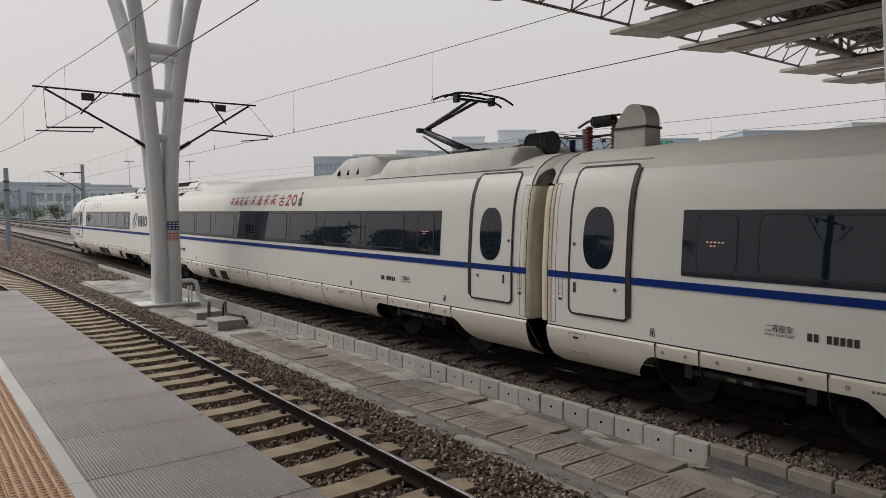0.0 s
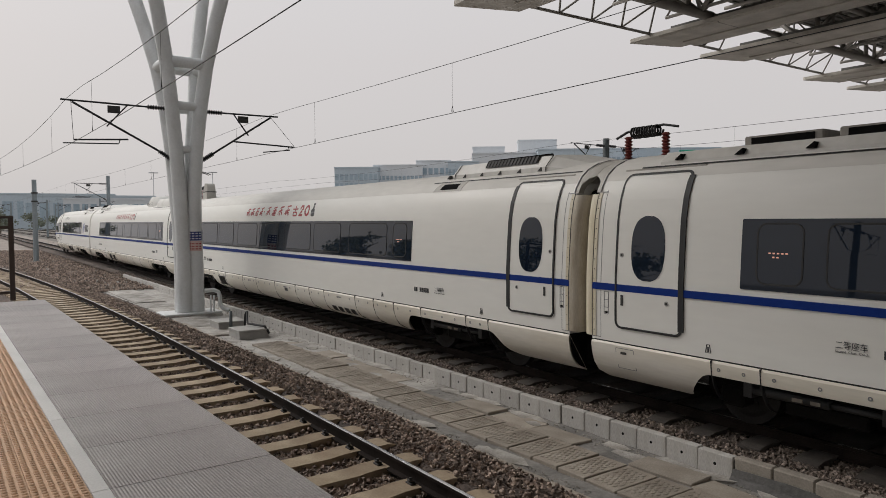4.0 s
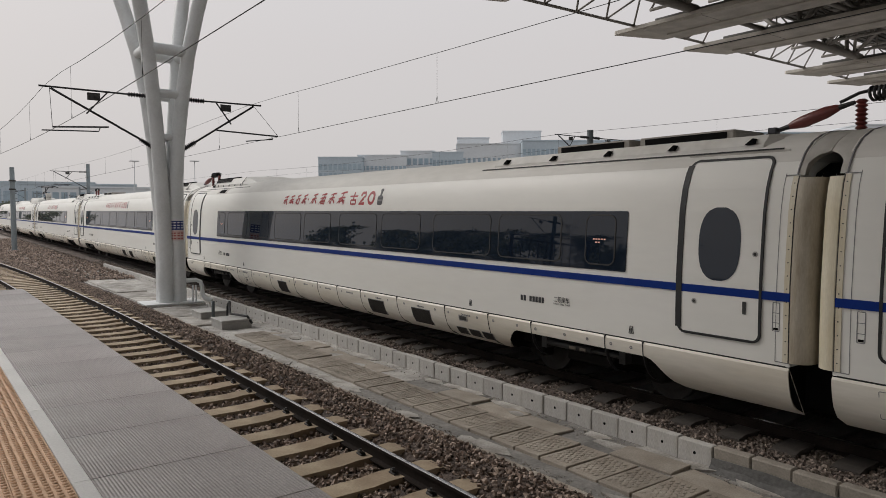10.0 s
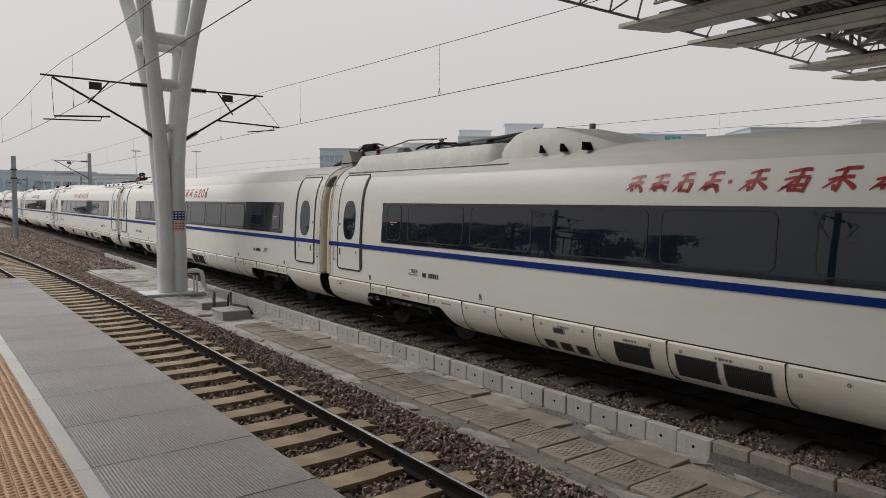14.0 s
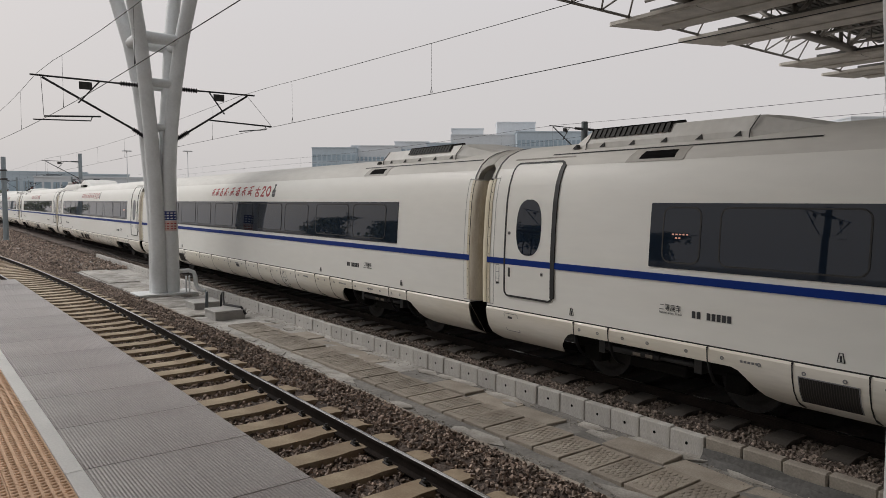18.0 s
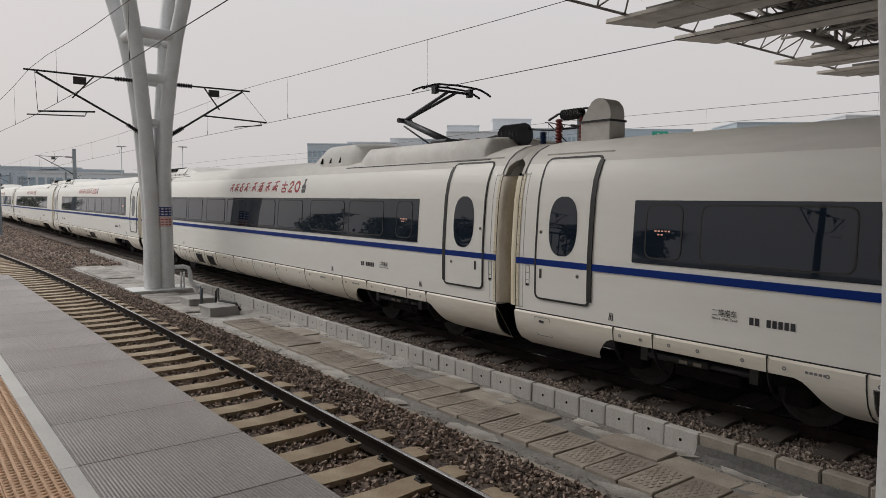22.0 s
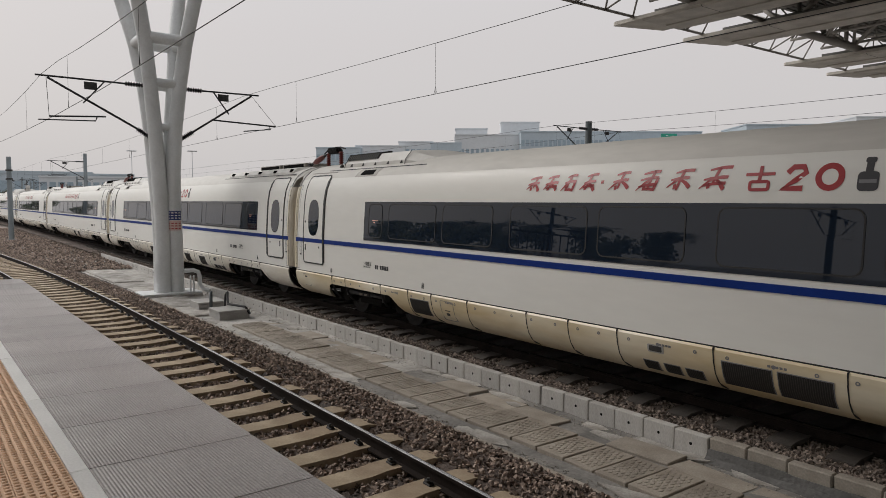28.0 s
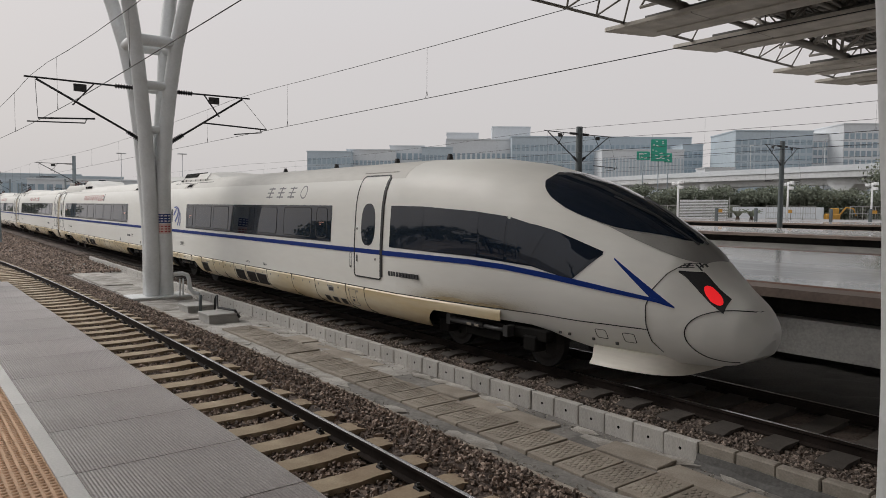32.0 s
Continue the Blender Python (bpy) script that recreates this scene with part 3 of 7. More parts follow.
def skirt(bm, u0, u1, arches, side, width=lambda u: 1.0):
    us = sorted({u0, u1, *levels(u0, u1, int((u1 - u0) / 0.9)), *[x for a, b in arches for x in levels(a - 0.55, a, 6) + levels(b, b + 0.55, 6)]})
    us = [u for u in us if u0 <= u <= u1]
    rows = []
    for u in us:
        zl = max(low_edge(u, CAR, arches), 0.78 + 0.2 * (u - 21.7) if u > 21.7 and u1 < 23 else 0)
        zs = levels(zl, 0.9, 4) + [0.955, 0.985]
        rows.append([bm.verts.new((u, side * (half(z) + (0.036 if z < 0.93 else 0.03 if z < 0.97 else 0.004)) * width(u), z)) for z in zs] + [bm.verts.new((u, side * (half(zl) - 0.05) * width(u), zl + 0.02))])
    for p, q in zip(rows, rows[1:]):
        for i in range(6):
            f = bm.faces.new((p[i], p[i + 1], q[i + 1], q[i]))
            f.smooth = True
        bm.faces.new((p[6], p[0], q[0], q[6]))


def door(car, u, leading=True):
    """A plug door 1.17 m wide with an oval window; u is its left edge."""
    bm = B()
    rrect(bm, u, u + 1.17, 1.24, 3.58, 0.1, 0.012, 14)
    d = part("door", bm, "white_paint", car)
    bm = B()
    ribbon(bm, outline(u, u + 1.17, 1.24, 3.58, 0.1), 0.034, 0.019)
    wide = u + 1.17 if leading else u
    skin(bm, levels(1.3, 3.52, 20), lambda z: wide - 0.045, lambda z: wide + 0.045, 0.02)
    part("door_seal", bm, "rubber", d, "black rubber door seal")
    bm = B()
    c = u + 0.58
    zs = [2.46 + 0.48 * math.sin(radians(a)) for a in range(-90, 91, 12)]
    def span(z):
        s = min(1.0, abs((z - 2.46) / 0.48))
        return 0.3 * max(0.02, (1 - s ** 2.6)) ** (1 / 2.6)
    skin(bm, zs, lambda z: c - span(z), lambda z: c + span(z), 0.017)
    part("door_window", bm, "glass", d, "dark oval door window")
    bm = B()
    h = u + 0.1 if leading else u + 0.94
    box(bm, h, h + 0.045, -half(1.65) - 0.02, -half(1.65) + 0.01, 1.58, 1.74)
    part("door_handle", bm, "iron", d)
    for x, z in ((u + 0.93, 1.68), (u + 0.1, 2.35)) if leading else ((u + 0.24, 1.68), (u + 1.08, 2.35)):
        bm = B()
        tube(bm, [(x, -half(z) - 0.018, z), (x, -half(z) + 0.02, z)], 0.036, 12)
        lock = part("door_button", bm, "box_grey", d)
        bm = B()
        tube(bm, [(x, -half(z) - 0.022, z), (x, -half(z) - 0.01, z)], 0.02, 10)
        part("lock_core", bm, "iron", lock)
    bm = B()
    box(bm, u - 0.12, u + 1.3, -half(3.66) - 0.03, -half(3.66) + 0.03, 3.64, 3.665)
    part("rain_strip", bm, "roof_paint", d)
    bm = B()
    ub = u - 0.24 if leading else u + 1.33
    ribbon(bm, outline(ub, ub + 0.085, 1.42, 1.77, 0.01), 0.008, 0.004)
    for z in (1.52, 1.64):
        skin(bm, [z, z + 0.007], lambda q: ub, lambda q: ub + 0.085, 0.004)
    st = part("step_plate", bm, "grey_text", d, "narrow outlined plate beside the door")
    bm = B()
    skin(bm, [1.432, 1.46], lambda q: ub + 0.012, lambda q: ub + 0.073, 0.005)
    part("plate_slot", bm, "black", st)


def windows(car, u0, u1, panes):
    """The dark window band and its panes."""
    bm = B()
    rrect(bm, u0, u1, 1.985, 2.89, 0.02, 0.010, 8)
    band = part("window_band", bm, "band", car, "glossy black window band")
    for a, b in panes:
        bm = B()
        rrect(bm, a, b, 2.07, 2.83, 0.12, 0.014, 6)
        p = part("window_pane", bm, "glass", band)
        bm = B()
        ribbon(bm, outline(a, b, 2.07, 2.83, 0.12), 0.022, 0.017)
        part("window_seal", bm, "rubber", p)
        if b - a < 0.7:
            for k in range(7):
                bm = B()
                w = a + 0.15 + 0.055 * (k % 5) + 0.05 * (k // 5)
                skin(bm, [2.45 - 0.05 * (k // 5), 2.468 - 0.05 * (k // 5)], lambda z: w, lambda z: w + 0.03, 0.019)
                part("seat_display", bm, "led", p)


def stripe(car, u0, u1):
    bm = B()
    skin(bm, levels(1.795, 1.9, 2), lambda z: u0, lambda z: u1, 0.0145)
    part("blue_stripe", bm, "blue", car, "dark blue stripe")


WHEELS = []


def bogie(car, u):
    b = new("bogie")
    b.parent = car
    b.location = (u, 0, 0)
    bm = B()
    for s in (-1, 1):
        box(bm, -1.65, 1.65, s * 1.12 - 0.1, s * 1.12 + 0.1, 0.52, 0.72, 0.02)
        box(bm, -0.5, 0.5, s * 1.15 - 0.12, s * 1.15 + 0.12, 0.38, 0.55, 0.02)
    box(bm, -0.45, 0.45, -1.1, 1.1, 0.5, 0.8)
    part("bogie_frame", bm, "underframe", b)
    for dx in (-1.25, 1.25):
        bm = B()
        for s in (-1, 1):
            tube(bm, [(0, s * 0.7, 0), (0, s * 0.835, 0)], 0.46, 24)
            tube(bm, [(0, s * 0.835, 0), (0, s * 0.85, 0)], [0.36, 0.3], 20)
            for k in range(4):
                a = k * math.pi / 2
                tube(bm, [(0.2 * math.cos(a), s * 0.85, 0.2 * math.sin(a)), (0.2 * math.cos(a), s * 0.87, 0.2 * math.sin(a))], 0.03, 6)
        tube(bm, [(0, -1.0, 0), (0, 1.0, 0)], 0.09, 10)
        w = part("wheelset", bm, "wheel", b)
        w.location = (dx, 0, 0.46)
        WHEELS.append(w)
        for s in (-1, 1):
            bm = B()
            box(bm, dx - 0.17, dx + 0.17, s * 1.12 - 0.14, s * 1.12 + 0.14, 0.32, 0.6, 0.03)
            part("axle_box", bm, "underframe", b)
    bm = B()
    tube(bm, [(-0.95, -1.32, 0.62), (0.1, -1.32, 0.62)], 0.06, 10)
    tube(bm, [(0.1, -1.32, 0.62), (0.75, -1.32, 0.62)], 0.04, 10)
    for x in (-0.95, 0.75):
        box(bm, x - 0.06, x + 0.06, -1.38, -1.1, 0.52, 0.72)
    part("yaw_damper", bm, "damper", b, "grey hydraulic damper")
    for x0, x1 in ((-0.35, -0.22), (-0.12, 0.0)):
        bm = B()
        box(bm, x0, x1, -1.392, -1.375, 0.595, 0.64)
        part("damper_label", bm, "cover", b)


def grille(car, u0, u1, z0, z1):
    """A dark vent with a thin edge and fine upright bars."""
    bm = B()
    skin(bm, levels(z0, z1, 4), lambda z: u0, lambda z: u1, 0.04)
    g = part("grille", bm, "grille", car, "dark skirt vent grille")
    bm = B()
    n = max(4, int((u1 - u0) / 0.028))
    for i in range(n):
        u = u0 + (u1 - u0) * (i + 0.5) / n
        skin(bm, levels(z0 + 0.01, z1 - 0.01, 2), lambda z: u - 0.004, lambda z: u + 0.004, 0.044)
    part("grille_screen", bm, "grille_bar", g)
    bm = B()
    skin(bm, [z1, z1 + 0.012], lambda z: u0 - 0.01, lambda z: u1 + 0.01, 0.043)
    for u in (u0 - 0.005, u1 + 0.005):
        skin(bm, levels(z0, z1, 3), lambda z: u - 0.005, lambda z: u + 0.005, 0.043)
    part("grille_frame", bm, "grey_text", g)


def lettering(text, size, mat, name, car, u, z, shear=0.0, label="", squeeze=1.0):
    """Flat lettering on the side, its left end at u, its foot at z."""
    cu = bpy.data.curves.new(name, "FONT")
    cu.body, cu.size, cu.shear, cu.extrude = text, size, shear, 0.002
    cu.resolution_u = 3
    tmp = bpy.data.objects.new(name, cu)
    dg = bpy.context.evaluated_depsgraph_get()
    me = bpy.data.meshes.new_from_object(tmp.evaluated_get(dg))
    bpy.data.objects.remove(tmp)
    me.materials.clear()
    me.materials.append(M[mat])
    for v in me.vertices:
        zz = z + v.co.y
        v.co = (u + v.co.x * squeeze, -half(zz) - 0.008 - v.co.z * 0.5, zz)
    ob = new(name, me)
    ob.parent = car
    if label:
        ob["label"] = label
    return ob


def bars(bm, u, z, w, h, n):
    for i in range(n):
        a = u + w * i / n
        skin(bm, [z, z + h], lambda q: a, lambda q: a + w / n * 0.7, 0.006)


def hull(car, u0, u1):
    """The white side walls and, from the shoulder up, the weathered roof."""
    us = [u0, u0 + 0.05] + levels(u0 + 1, u1 - 1, 8) + [u1 - 0.05, u1]
    edge = 3.5
    sides = [p for p in PROFILE if 1.0 <= p[0] < edge] + [(edge, half(edge))]
    bm = B()
    for s in (-1, 1):
        rows = [[bm.verts.new((u, s * y, z)) for z, y in sides] for u in us]
        for p, q in zip(rows, rows[1:]):
            for i in range(len(p) - 1):
                bm.faces.new((p[i], p[i + 1], q[i + 1], q[i])).smooth = True
    for u in (u0, u1):
        bm.faces.new([bm.verts.new((u, s * y, z)) for s, line in ((-1, sides), (1, sides[::-1])) for z, y in line])
    part("body_shell", bm, "white_paint", car)
    bm = B()
    rows = loft(bm, us, [(edge, half(edge) + 0.003)] + [(z, y + 0.003) for z, y in PROFILE if z > edge])
    for r in (rows[0][::-1], rows[-1]):
        bm.faces.new(r)
    part("roof_shell", bm, "roof_shell", car, "grey weathered roof")


def seam(car, us, z0=0.36, z1=0.985, end=CAR - 0.3):
    bm = B()
    for u in us:
        skin(bm, levels(z0, z1, 6), lambda z: u - 0.008, lambda z: u + 0.008, 0.039)
    skin(bm, [0.985, 1.005], lambda z: 0.3, lambda z: end, 0.002)
    part("skirt_seam", bm, "rubber", car)


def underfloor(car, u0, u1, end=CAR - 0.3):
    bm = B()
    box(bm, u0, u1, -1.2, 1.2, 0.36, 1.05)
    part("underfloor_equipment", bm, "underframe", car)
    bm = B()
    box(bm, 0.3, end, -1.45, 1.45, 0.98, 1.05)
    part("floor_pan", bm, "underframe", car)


ARCHES = [(2.35, 5.1), (CAR - 5.1, CAR - 2.35)]


def panes_for(u0, u1, first_small, last_small):
    out, a = [], u0 + 0.12
    if first_small:
        out.append((a + 0.1, a + 0.68))
        a += 0.85
    b = u1 - 0.12
    if last_small:
        b -= 0.85
    n = max(1, round((b - a) / 2.05))
    w = (b - a) / n
    out += [(a + i * w + 0.12, a + (i + 1) * w - 0.12 - (0.25 if i % 2 else 0.0)) for i in range(n)]
    if last_small:
        out.append((u1 - 0.8, u1 - 0.22))
    return out


def gangway(car):
    """The joint behind the car's trailing end: bellows, two rounded fairings, riveted strips and roof collars."""
    bm = B()
    for k in range(7):
        u = CAR - 0.24 + k * 0.08
        rows = [[bm.verts.new((u + d, y * s, z)) for y, z in ((1.24 - 0.05 * (k % 2), 1.05), (1.26 - 0.05 * (k % 2), 3.15), (1.1, 3.36), (0.75, 3.5), (0, 3.55))] for d in (0, 0.08) for s in (-1,)]
        for i in range(4):
            bm.faces.new((rows[0][i], rows[0][i + 1], rows[1][i + 1], rows[1][i]))
    part("bellows", bm, "black", car)
    for s in (-1, 1):
        # a quarter-round cover that turns in towards the gap
        bm = B()
        cols = [(0.262, 0.0), (0.25, -0.012), (0.2, -0.014), (0.15, -0.004), (0.105, 0.022), (0.065, 0.062), (0.038, 0.115), (0.026, 0.19), (0.026, 0.32)]
        zs = levels(1.05, 3.3, 22)
        rows = [[bm.verts.new((CAR + s * d, -half(z) + dy, z)) for d, dy in cols] for z in zs]
        for p, q in zip(rows, rows[1:]):
            for i in range(len(p) - 1):
                bm.faces.new((p[i], p[i + 1], q[i + 1], q[i])).smooth = True
        bm.faces.new(rows[-1])
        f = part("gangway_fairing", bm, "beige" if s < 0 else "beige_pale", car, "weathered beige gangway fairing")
        bm = B()
        skin(bm, levels(1.05, 3.32, 12), lambda z: CAR + s * 0.3 - 0.034, lambda z: CAR + s * 0.3 + 0.034, 0.011)
        st = part("rivet_strip", bm, "beige_pale", f, "riveted strip beside the fairing")
        bm = B()
        skin(bm, levels(1.05, 3.32, 12), lambda z: CAR + s * 0.264 - 0.004, lambda z: CAR + s * 0.264 + 0.004, 0.013)
        part("edge_line", bm, "rubber", f)
        bm = B()
        for i in range(14):
            z = 1.15 + i * 0.16
            tube(bm, [(CAR + s * 0.3, -half(z) - 0.016, z), (CAR + s * 0.3, -half(z), z)], 0.008, 6)
        part("rivet", bm, "iron", f)
        bm = B()
        skin(bm, levels(1.05, 3.36, 12), lambda z: CAR + s * 0.43 - 0.003, lambda z: CAR + s * 0.43 + 0.003, 0.003)
        skin(bm, [3.325, 3.335], lambda z: CAR + s * 0.34 - 0.09, lambda z: CAR + s * 0.34 + 0.09, 0.013)
        skin(bm, [1.04, 1.05], lambda z: CAR + s * 0.34 - 0.09, lambda z: CAR + s * 0.34 + 0.09, 0.004)
        part("end_seam", bm, "grey_text", f)
        # the collar over the roof leaves a round opening at the shoulder
        bm = B()
        arc = [(z, half(z)) for z in levels(3.34, 3.9, 16)] + [(3.93, 0.5), (3.95, 0.0)]
        ring = []
        for z, y in arc:
            d = 0.0 if z > 3.61 else 0.235 * math.sqrt(max(0.0, 1 - ((z - 3.34) / 0.27) ** 2))
            ring.append((z, y, max(0.004, d)))
        for side in (-1, 1):
            rows = [[bm.verts.new((CAR + s * a, side * max(0.0, y - dy), z - 0.012)) for a, dy in ((0.27, -0.014), (0.2, -0.012), (max(d, 0.1), 0.0), (d, 0.02), (d, 0.14))] for z, y, d in ring]
            for p, q in zip(rows, rows[1:]):
                for i in range(4):
                    bm.faces.new((p[i], p[i + 1], q[i + 1], q[i])).smooth = True
        part("roof_collar", bm, "roof_paint", car, "grey roof collar over the car joint")
        bm = B()
        for side in (-1, 1):
            pts = [(CAR + s * 0.285, side * (half(z) + 0.012), z) for z in levels(3.34, 3.9, 10)] + [(CAR + s * 0.285, 0, 3.965)]
            tube(bm, pts, 0.012, 5)
        part("collar_edge", bm, "grey_text", car)
    # Black sheets and a widened black coupler box put shade into the gap.
    bm = B()
    for d in (-0.262, 0.262):
        zs = levels(0.36, 1.04, 8)
        bm.faces.new([bm.verts.new((CAR + d, q * (half(z) - 0.012), z)) for q, line in ((-1, zs), (1, zs[::-1])) for z in line])
    part("end_plate", bm, "black", car)
    bm = B()
    box(bm, CAR - 0.255, CAR + 0.255, -1.2, 1.2, 0.44, 1.04)
    part("coupler_box", bm, "black", car)


def hood(name, car, u0, u1, w, z, ramp0=1.2, ramp1=1.2, mat="roof_paint", crisp=False):
    """A fairing on the roof."""
    bm = B()
    rows = []
    for u in sorted({u0, u1, *levels(u0, u0 + ramp0, 5), *levels(u1 - ramp1, u1, 5), (u0 + u1) / 2}):
        t = min(1.0, (u - u0) / ramp0, (u1 - u) / ramp1)
        t = t if crisp else t * t * (3 - 2 * t)
        h, ww = (3.8 + (z - 3.8) * t if crisp else 3.6 + (z - 3.6) * max(0.1, t)), w * (0.75 + 0.25 * t)
        rows.append([bm.verts.new((u, y, zz)) for y, zz in ((-ww, 3.5), (-ww * 0.97, 3.5 + (h - 3.5) * 0.6), (-ww * 0.84, h - 0.03), (-ww * 0.6, h), (0, h + 0.03), (ww * 0.6, h), (ww * 0.84, h - 0.03), (ww, 3.5))])
    for p, q in zip(rows, rows[1:]):
        for i in range(7):
            f = bm.faces.new((p[i], p[i + 1], q[i + 1], q[i]))
            f.smooth = not crisp
    bm.faces.new(rows[0][::-1])
    bm.faces.new(rows[-1])
    return part(name, bm, mat, car)


def table(x, xs, ys):
    return float(np.interp(x, xs, ys))


def nose_dims(u):
    """Half width, top and bottom of the nose at u."""
    w = table(u, (18.6, 20.3, 21.3, 22.3, 23.3, 24.2, 25.0, 25.5, 25.85, 26.05, 26.14), (1.632, 1.625, 1.59, 1.51, 1.39, 1.22, 1.0, 0.81, 0.61, 0.38, 0.05))
    top = table(u, (18.6, 20.3, 21.4, 22.3, 23.0, 23.6, 24.2, 24.65, 24.9, 25.2, 25.5, 25.75, 25.9, 26.02, 26.1, 26.14), (3.95, 3.90, 3.75, 3.53, 3.31, 3.06, 2.76, 2.50, 2.34, 2.06, 1.77, 1.58, 1.47, 1.34, 1.2, 1.08))
    low = table(u, (18.6, 19.0, 22.3, 22.7, 23.1, 23.5, 25.0, 25.5, 25.8, 26.0, 26.14), (1.0, 0.82, 0.78, 0.72, 0.62, 0.55, 0.52, 0.54, 0.60, 0.72, 0.98))
    return w, top, low


def nose_ring(u, n=20):
    w, top, low = nose_dims(u)
    b = min(1.0, max(0.0, (u - 18.6) / 5.5))
    out = []
    for i in range(n + 1):
        v = i / n
        z0 = 1.0 + 2.95 * math.sin(v * math.pi / 2) ** 1.1
        y0, z0 = half(min(z0, 3.95)), z0
        a = -0.5 * math.pi * 0.62 + v * (0.5 * math.pi * 1.62)
        c = 0.42
        y1 = abs(math.cos(a)) ** 0.8
        z1 = c + (1 - c) * math.sin(a) if a > 0 else c + c * math.sin(a) / math.sin(0.31 * math.pi)
        out.append((w * ((1 - b) * y0 / 1.632 + b * y1), low + (top - low) * ((1 - b) * (z0 - 1.0) / 2.95 + b * z1)))
    return out


def nose_half(u, z):
    ring = nose_ring(u, 32)
    for (y0, z0), (y1, z1) in zip(ring, ring[1:]):
        if z <= z1:
            return y0 + (y1 - y0) * min(1.0, max(0.0, (z - z0) / max(1e-4, z1 - z0)))
    return 0.0


def nose_shell(car):
    bm = B()
    us = levels(18.6, 24.6, 44) + levels(24.66, 26.08, 34) + [26.1, 26.12, 26.135, 26.14]
    rows = []
    for u in us:
        r = nose_ring(u, 32)
        rows.append([bm.verts.new((u, y, z)) for y, z in r] + [bm.verts.new((u, -y, z)) for y, z in r[::-1][1:]])
    for p, q in zip(rows, rows[1:]):
        for i in range(len(p) - 1):
            f = bm.faces.new((p[i], p[i + 1], q[i + 1], q[i]))
            f.smooth = True
        bm.faces.new((p[-1], p[0], q[0], q[-1]))
    bm.faces.new(rows[-1])
    part("nose_shell", bm, "white_paint", car)


def nose_side(bm, us, lo, hi, off, n=4):
    """A patch on the near side between heights lo(u) and hi(u)."""
    rows = []
    for u in us:
        zs = levels(lo(u), max(lo(u) + 0.004, hi(u)), n)
        rows.append([bm.verts.new((u, -half(z, u) - off, z)) for z in zs] + [bm.verts.new((u, -half(zs[-1], u) + 0.015, zs[-1])), bm.verts.new((u, -half(zs[0], u) + 0.015, zs[0]))])
    for p, q in zip(rows, rows[1:]):
        for i in range(len(p)):
            f = bm.faces.new((p[i], p[(i + 1) % len(p)], q[(i + 1) % len(p)], q[i]))
            f.smooth = i < n
    bm.faces.new(rows[0][::-1])
    bm.faces.new(rows[-1])


def ring_at(u, z):
    """The ring fraction at height z."""
    ring = nose_ring(u, 40)
    for i in range(40):
        if z <= ring[i + 1][1]:
            return (i + max(0.0, (z - ring[i][1]) / max(1e-5, ring[i + 1][1] - ring[i][1]))) / 40
    return 1.0


def nose_patch(bm, us, lo, hi, off, both=True):
    """A patch over the nose between ring fractions lo(u) and hi(u)."""
    rows = []
    for u in us:
        ring = nose_ring(u, 40)
        cz = nose_dims(u)[2]
        def at(v, s):
            k = min(39.999, max(0, v * 40))
            i = int(k)
            y = ring[i][0] + (ring[i + 1][0] - ring[i][0]) * (k - i)
            z = ring[i][1] + (ring[i + 1][1] - ring[i][1]) * (k - i)
            d = Vector((0, y, z - cz)).normalized()
            return bm.verts.new((u + off * 0.4, s * (y + off * d.y), z + off * d.z))
        vs = levels(lo(u), hi(u), 6)
        row = [at(v, -1) for v in vs]
        if both:
            row += [at(v, 1) for v in vs[::-1][(1 if hi(u) > 0.999 else 0):]]
        rows.append(row)
    for p, q in zip(rows, rows[1:]):
        for a in range(min(len(p), len(q)) - 1):
            f = bm.faces.new((p[a], p[a + 1], q[a + 1], q[a]))
            f.smooth = True


def dense(pts, n=4):
    """The same line with more points."""
    out = []
    for (a, b), (c, d) in zip(pts, pts[1:]):
        out += [(a + (c - a) * k / n, b + (d - b) * k / n) for k in range(n)]
    return out + [pts[-1]]


def number_bars(car, u, trailing, first=False):
    """The class plate and the running number under the stripe; the number is shown as plain bars."""
    a = u + 1.0 if trailing else u
    n = u if trailing else u + 0.52
    for k in range(8):
        if k != 2:
            bm = B()
            bars(bm, n + k * 0.074, 1.335, 0.074, 0.095, 1)
            part("running_number", bm, "dark_text", car)
    lettering(("\u4e00" if first else "\u4e8c") + "\u7b49\u5ea7\u8f66", 0.105, "dark_text", "class_lettering", car, a - (0.2 if trailing else 0), 1.395, squeeze=0.85)
    lettering(("First" if first else "Second") + "  Class  Coach", 0.042, "dark_text", "class_lettering", car, a - (0.2 if trailing else 0), 1.345)


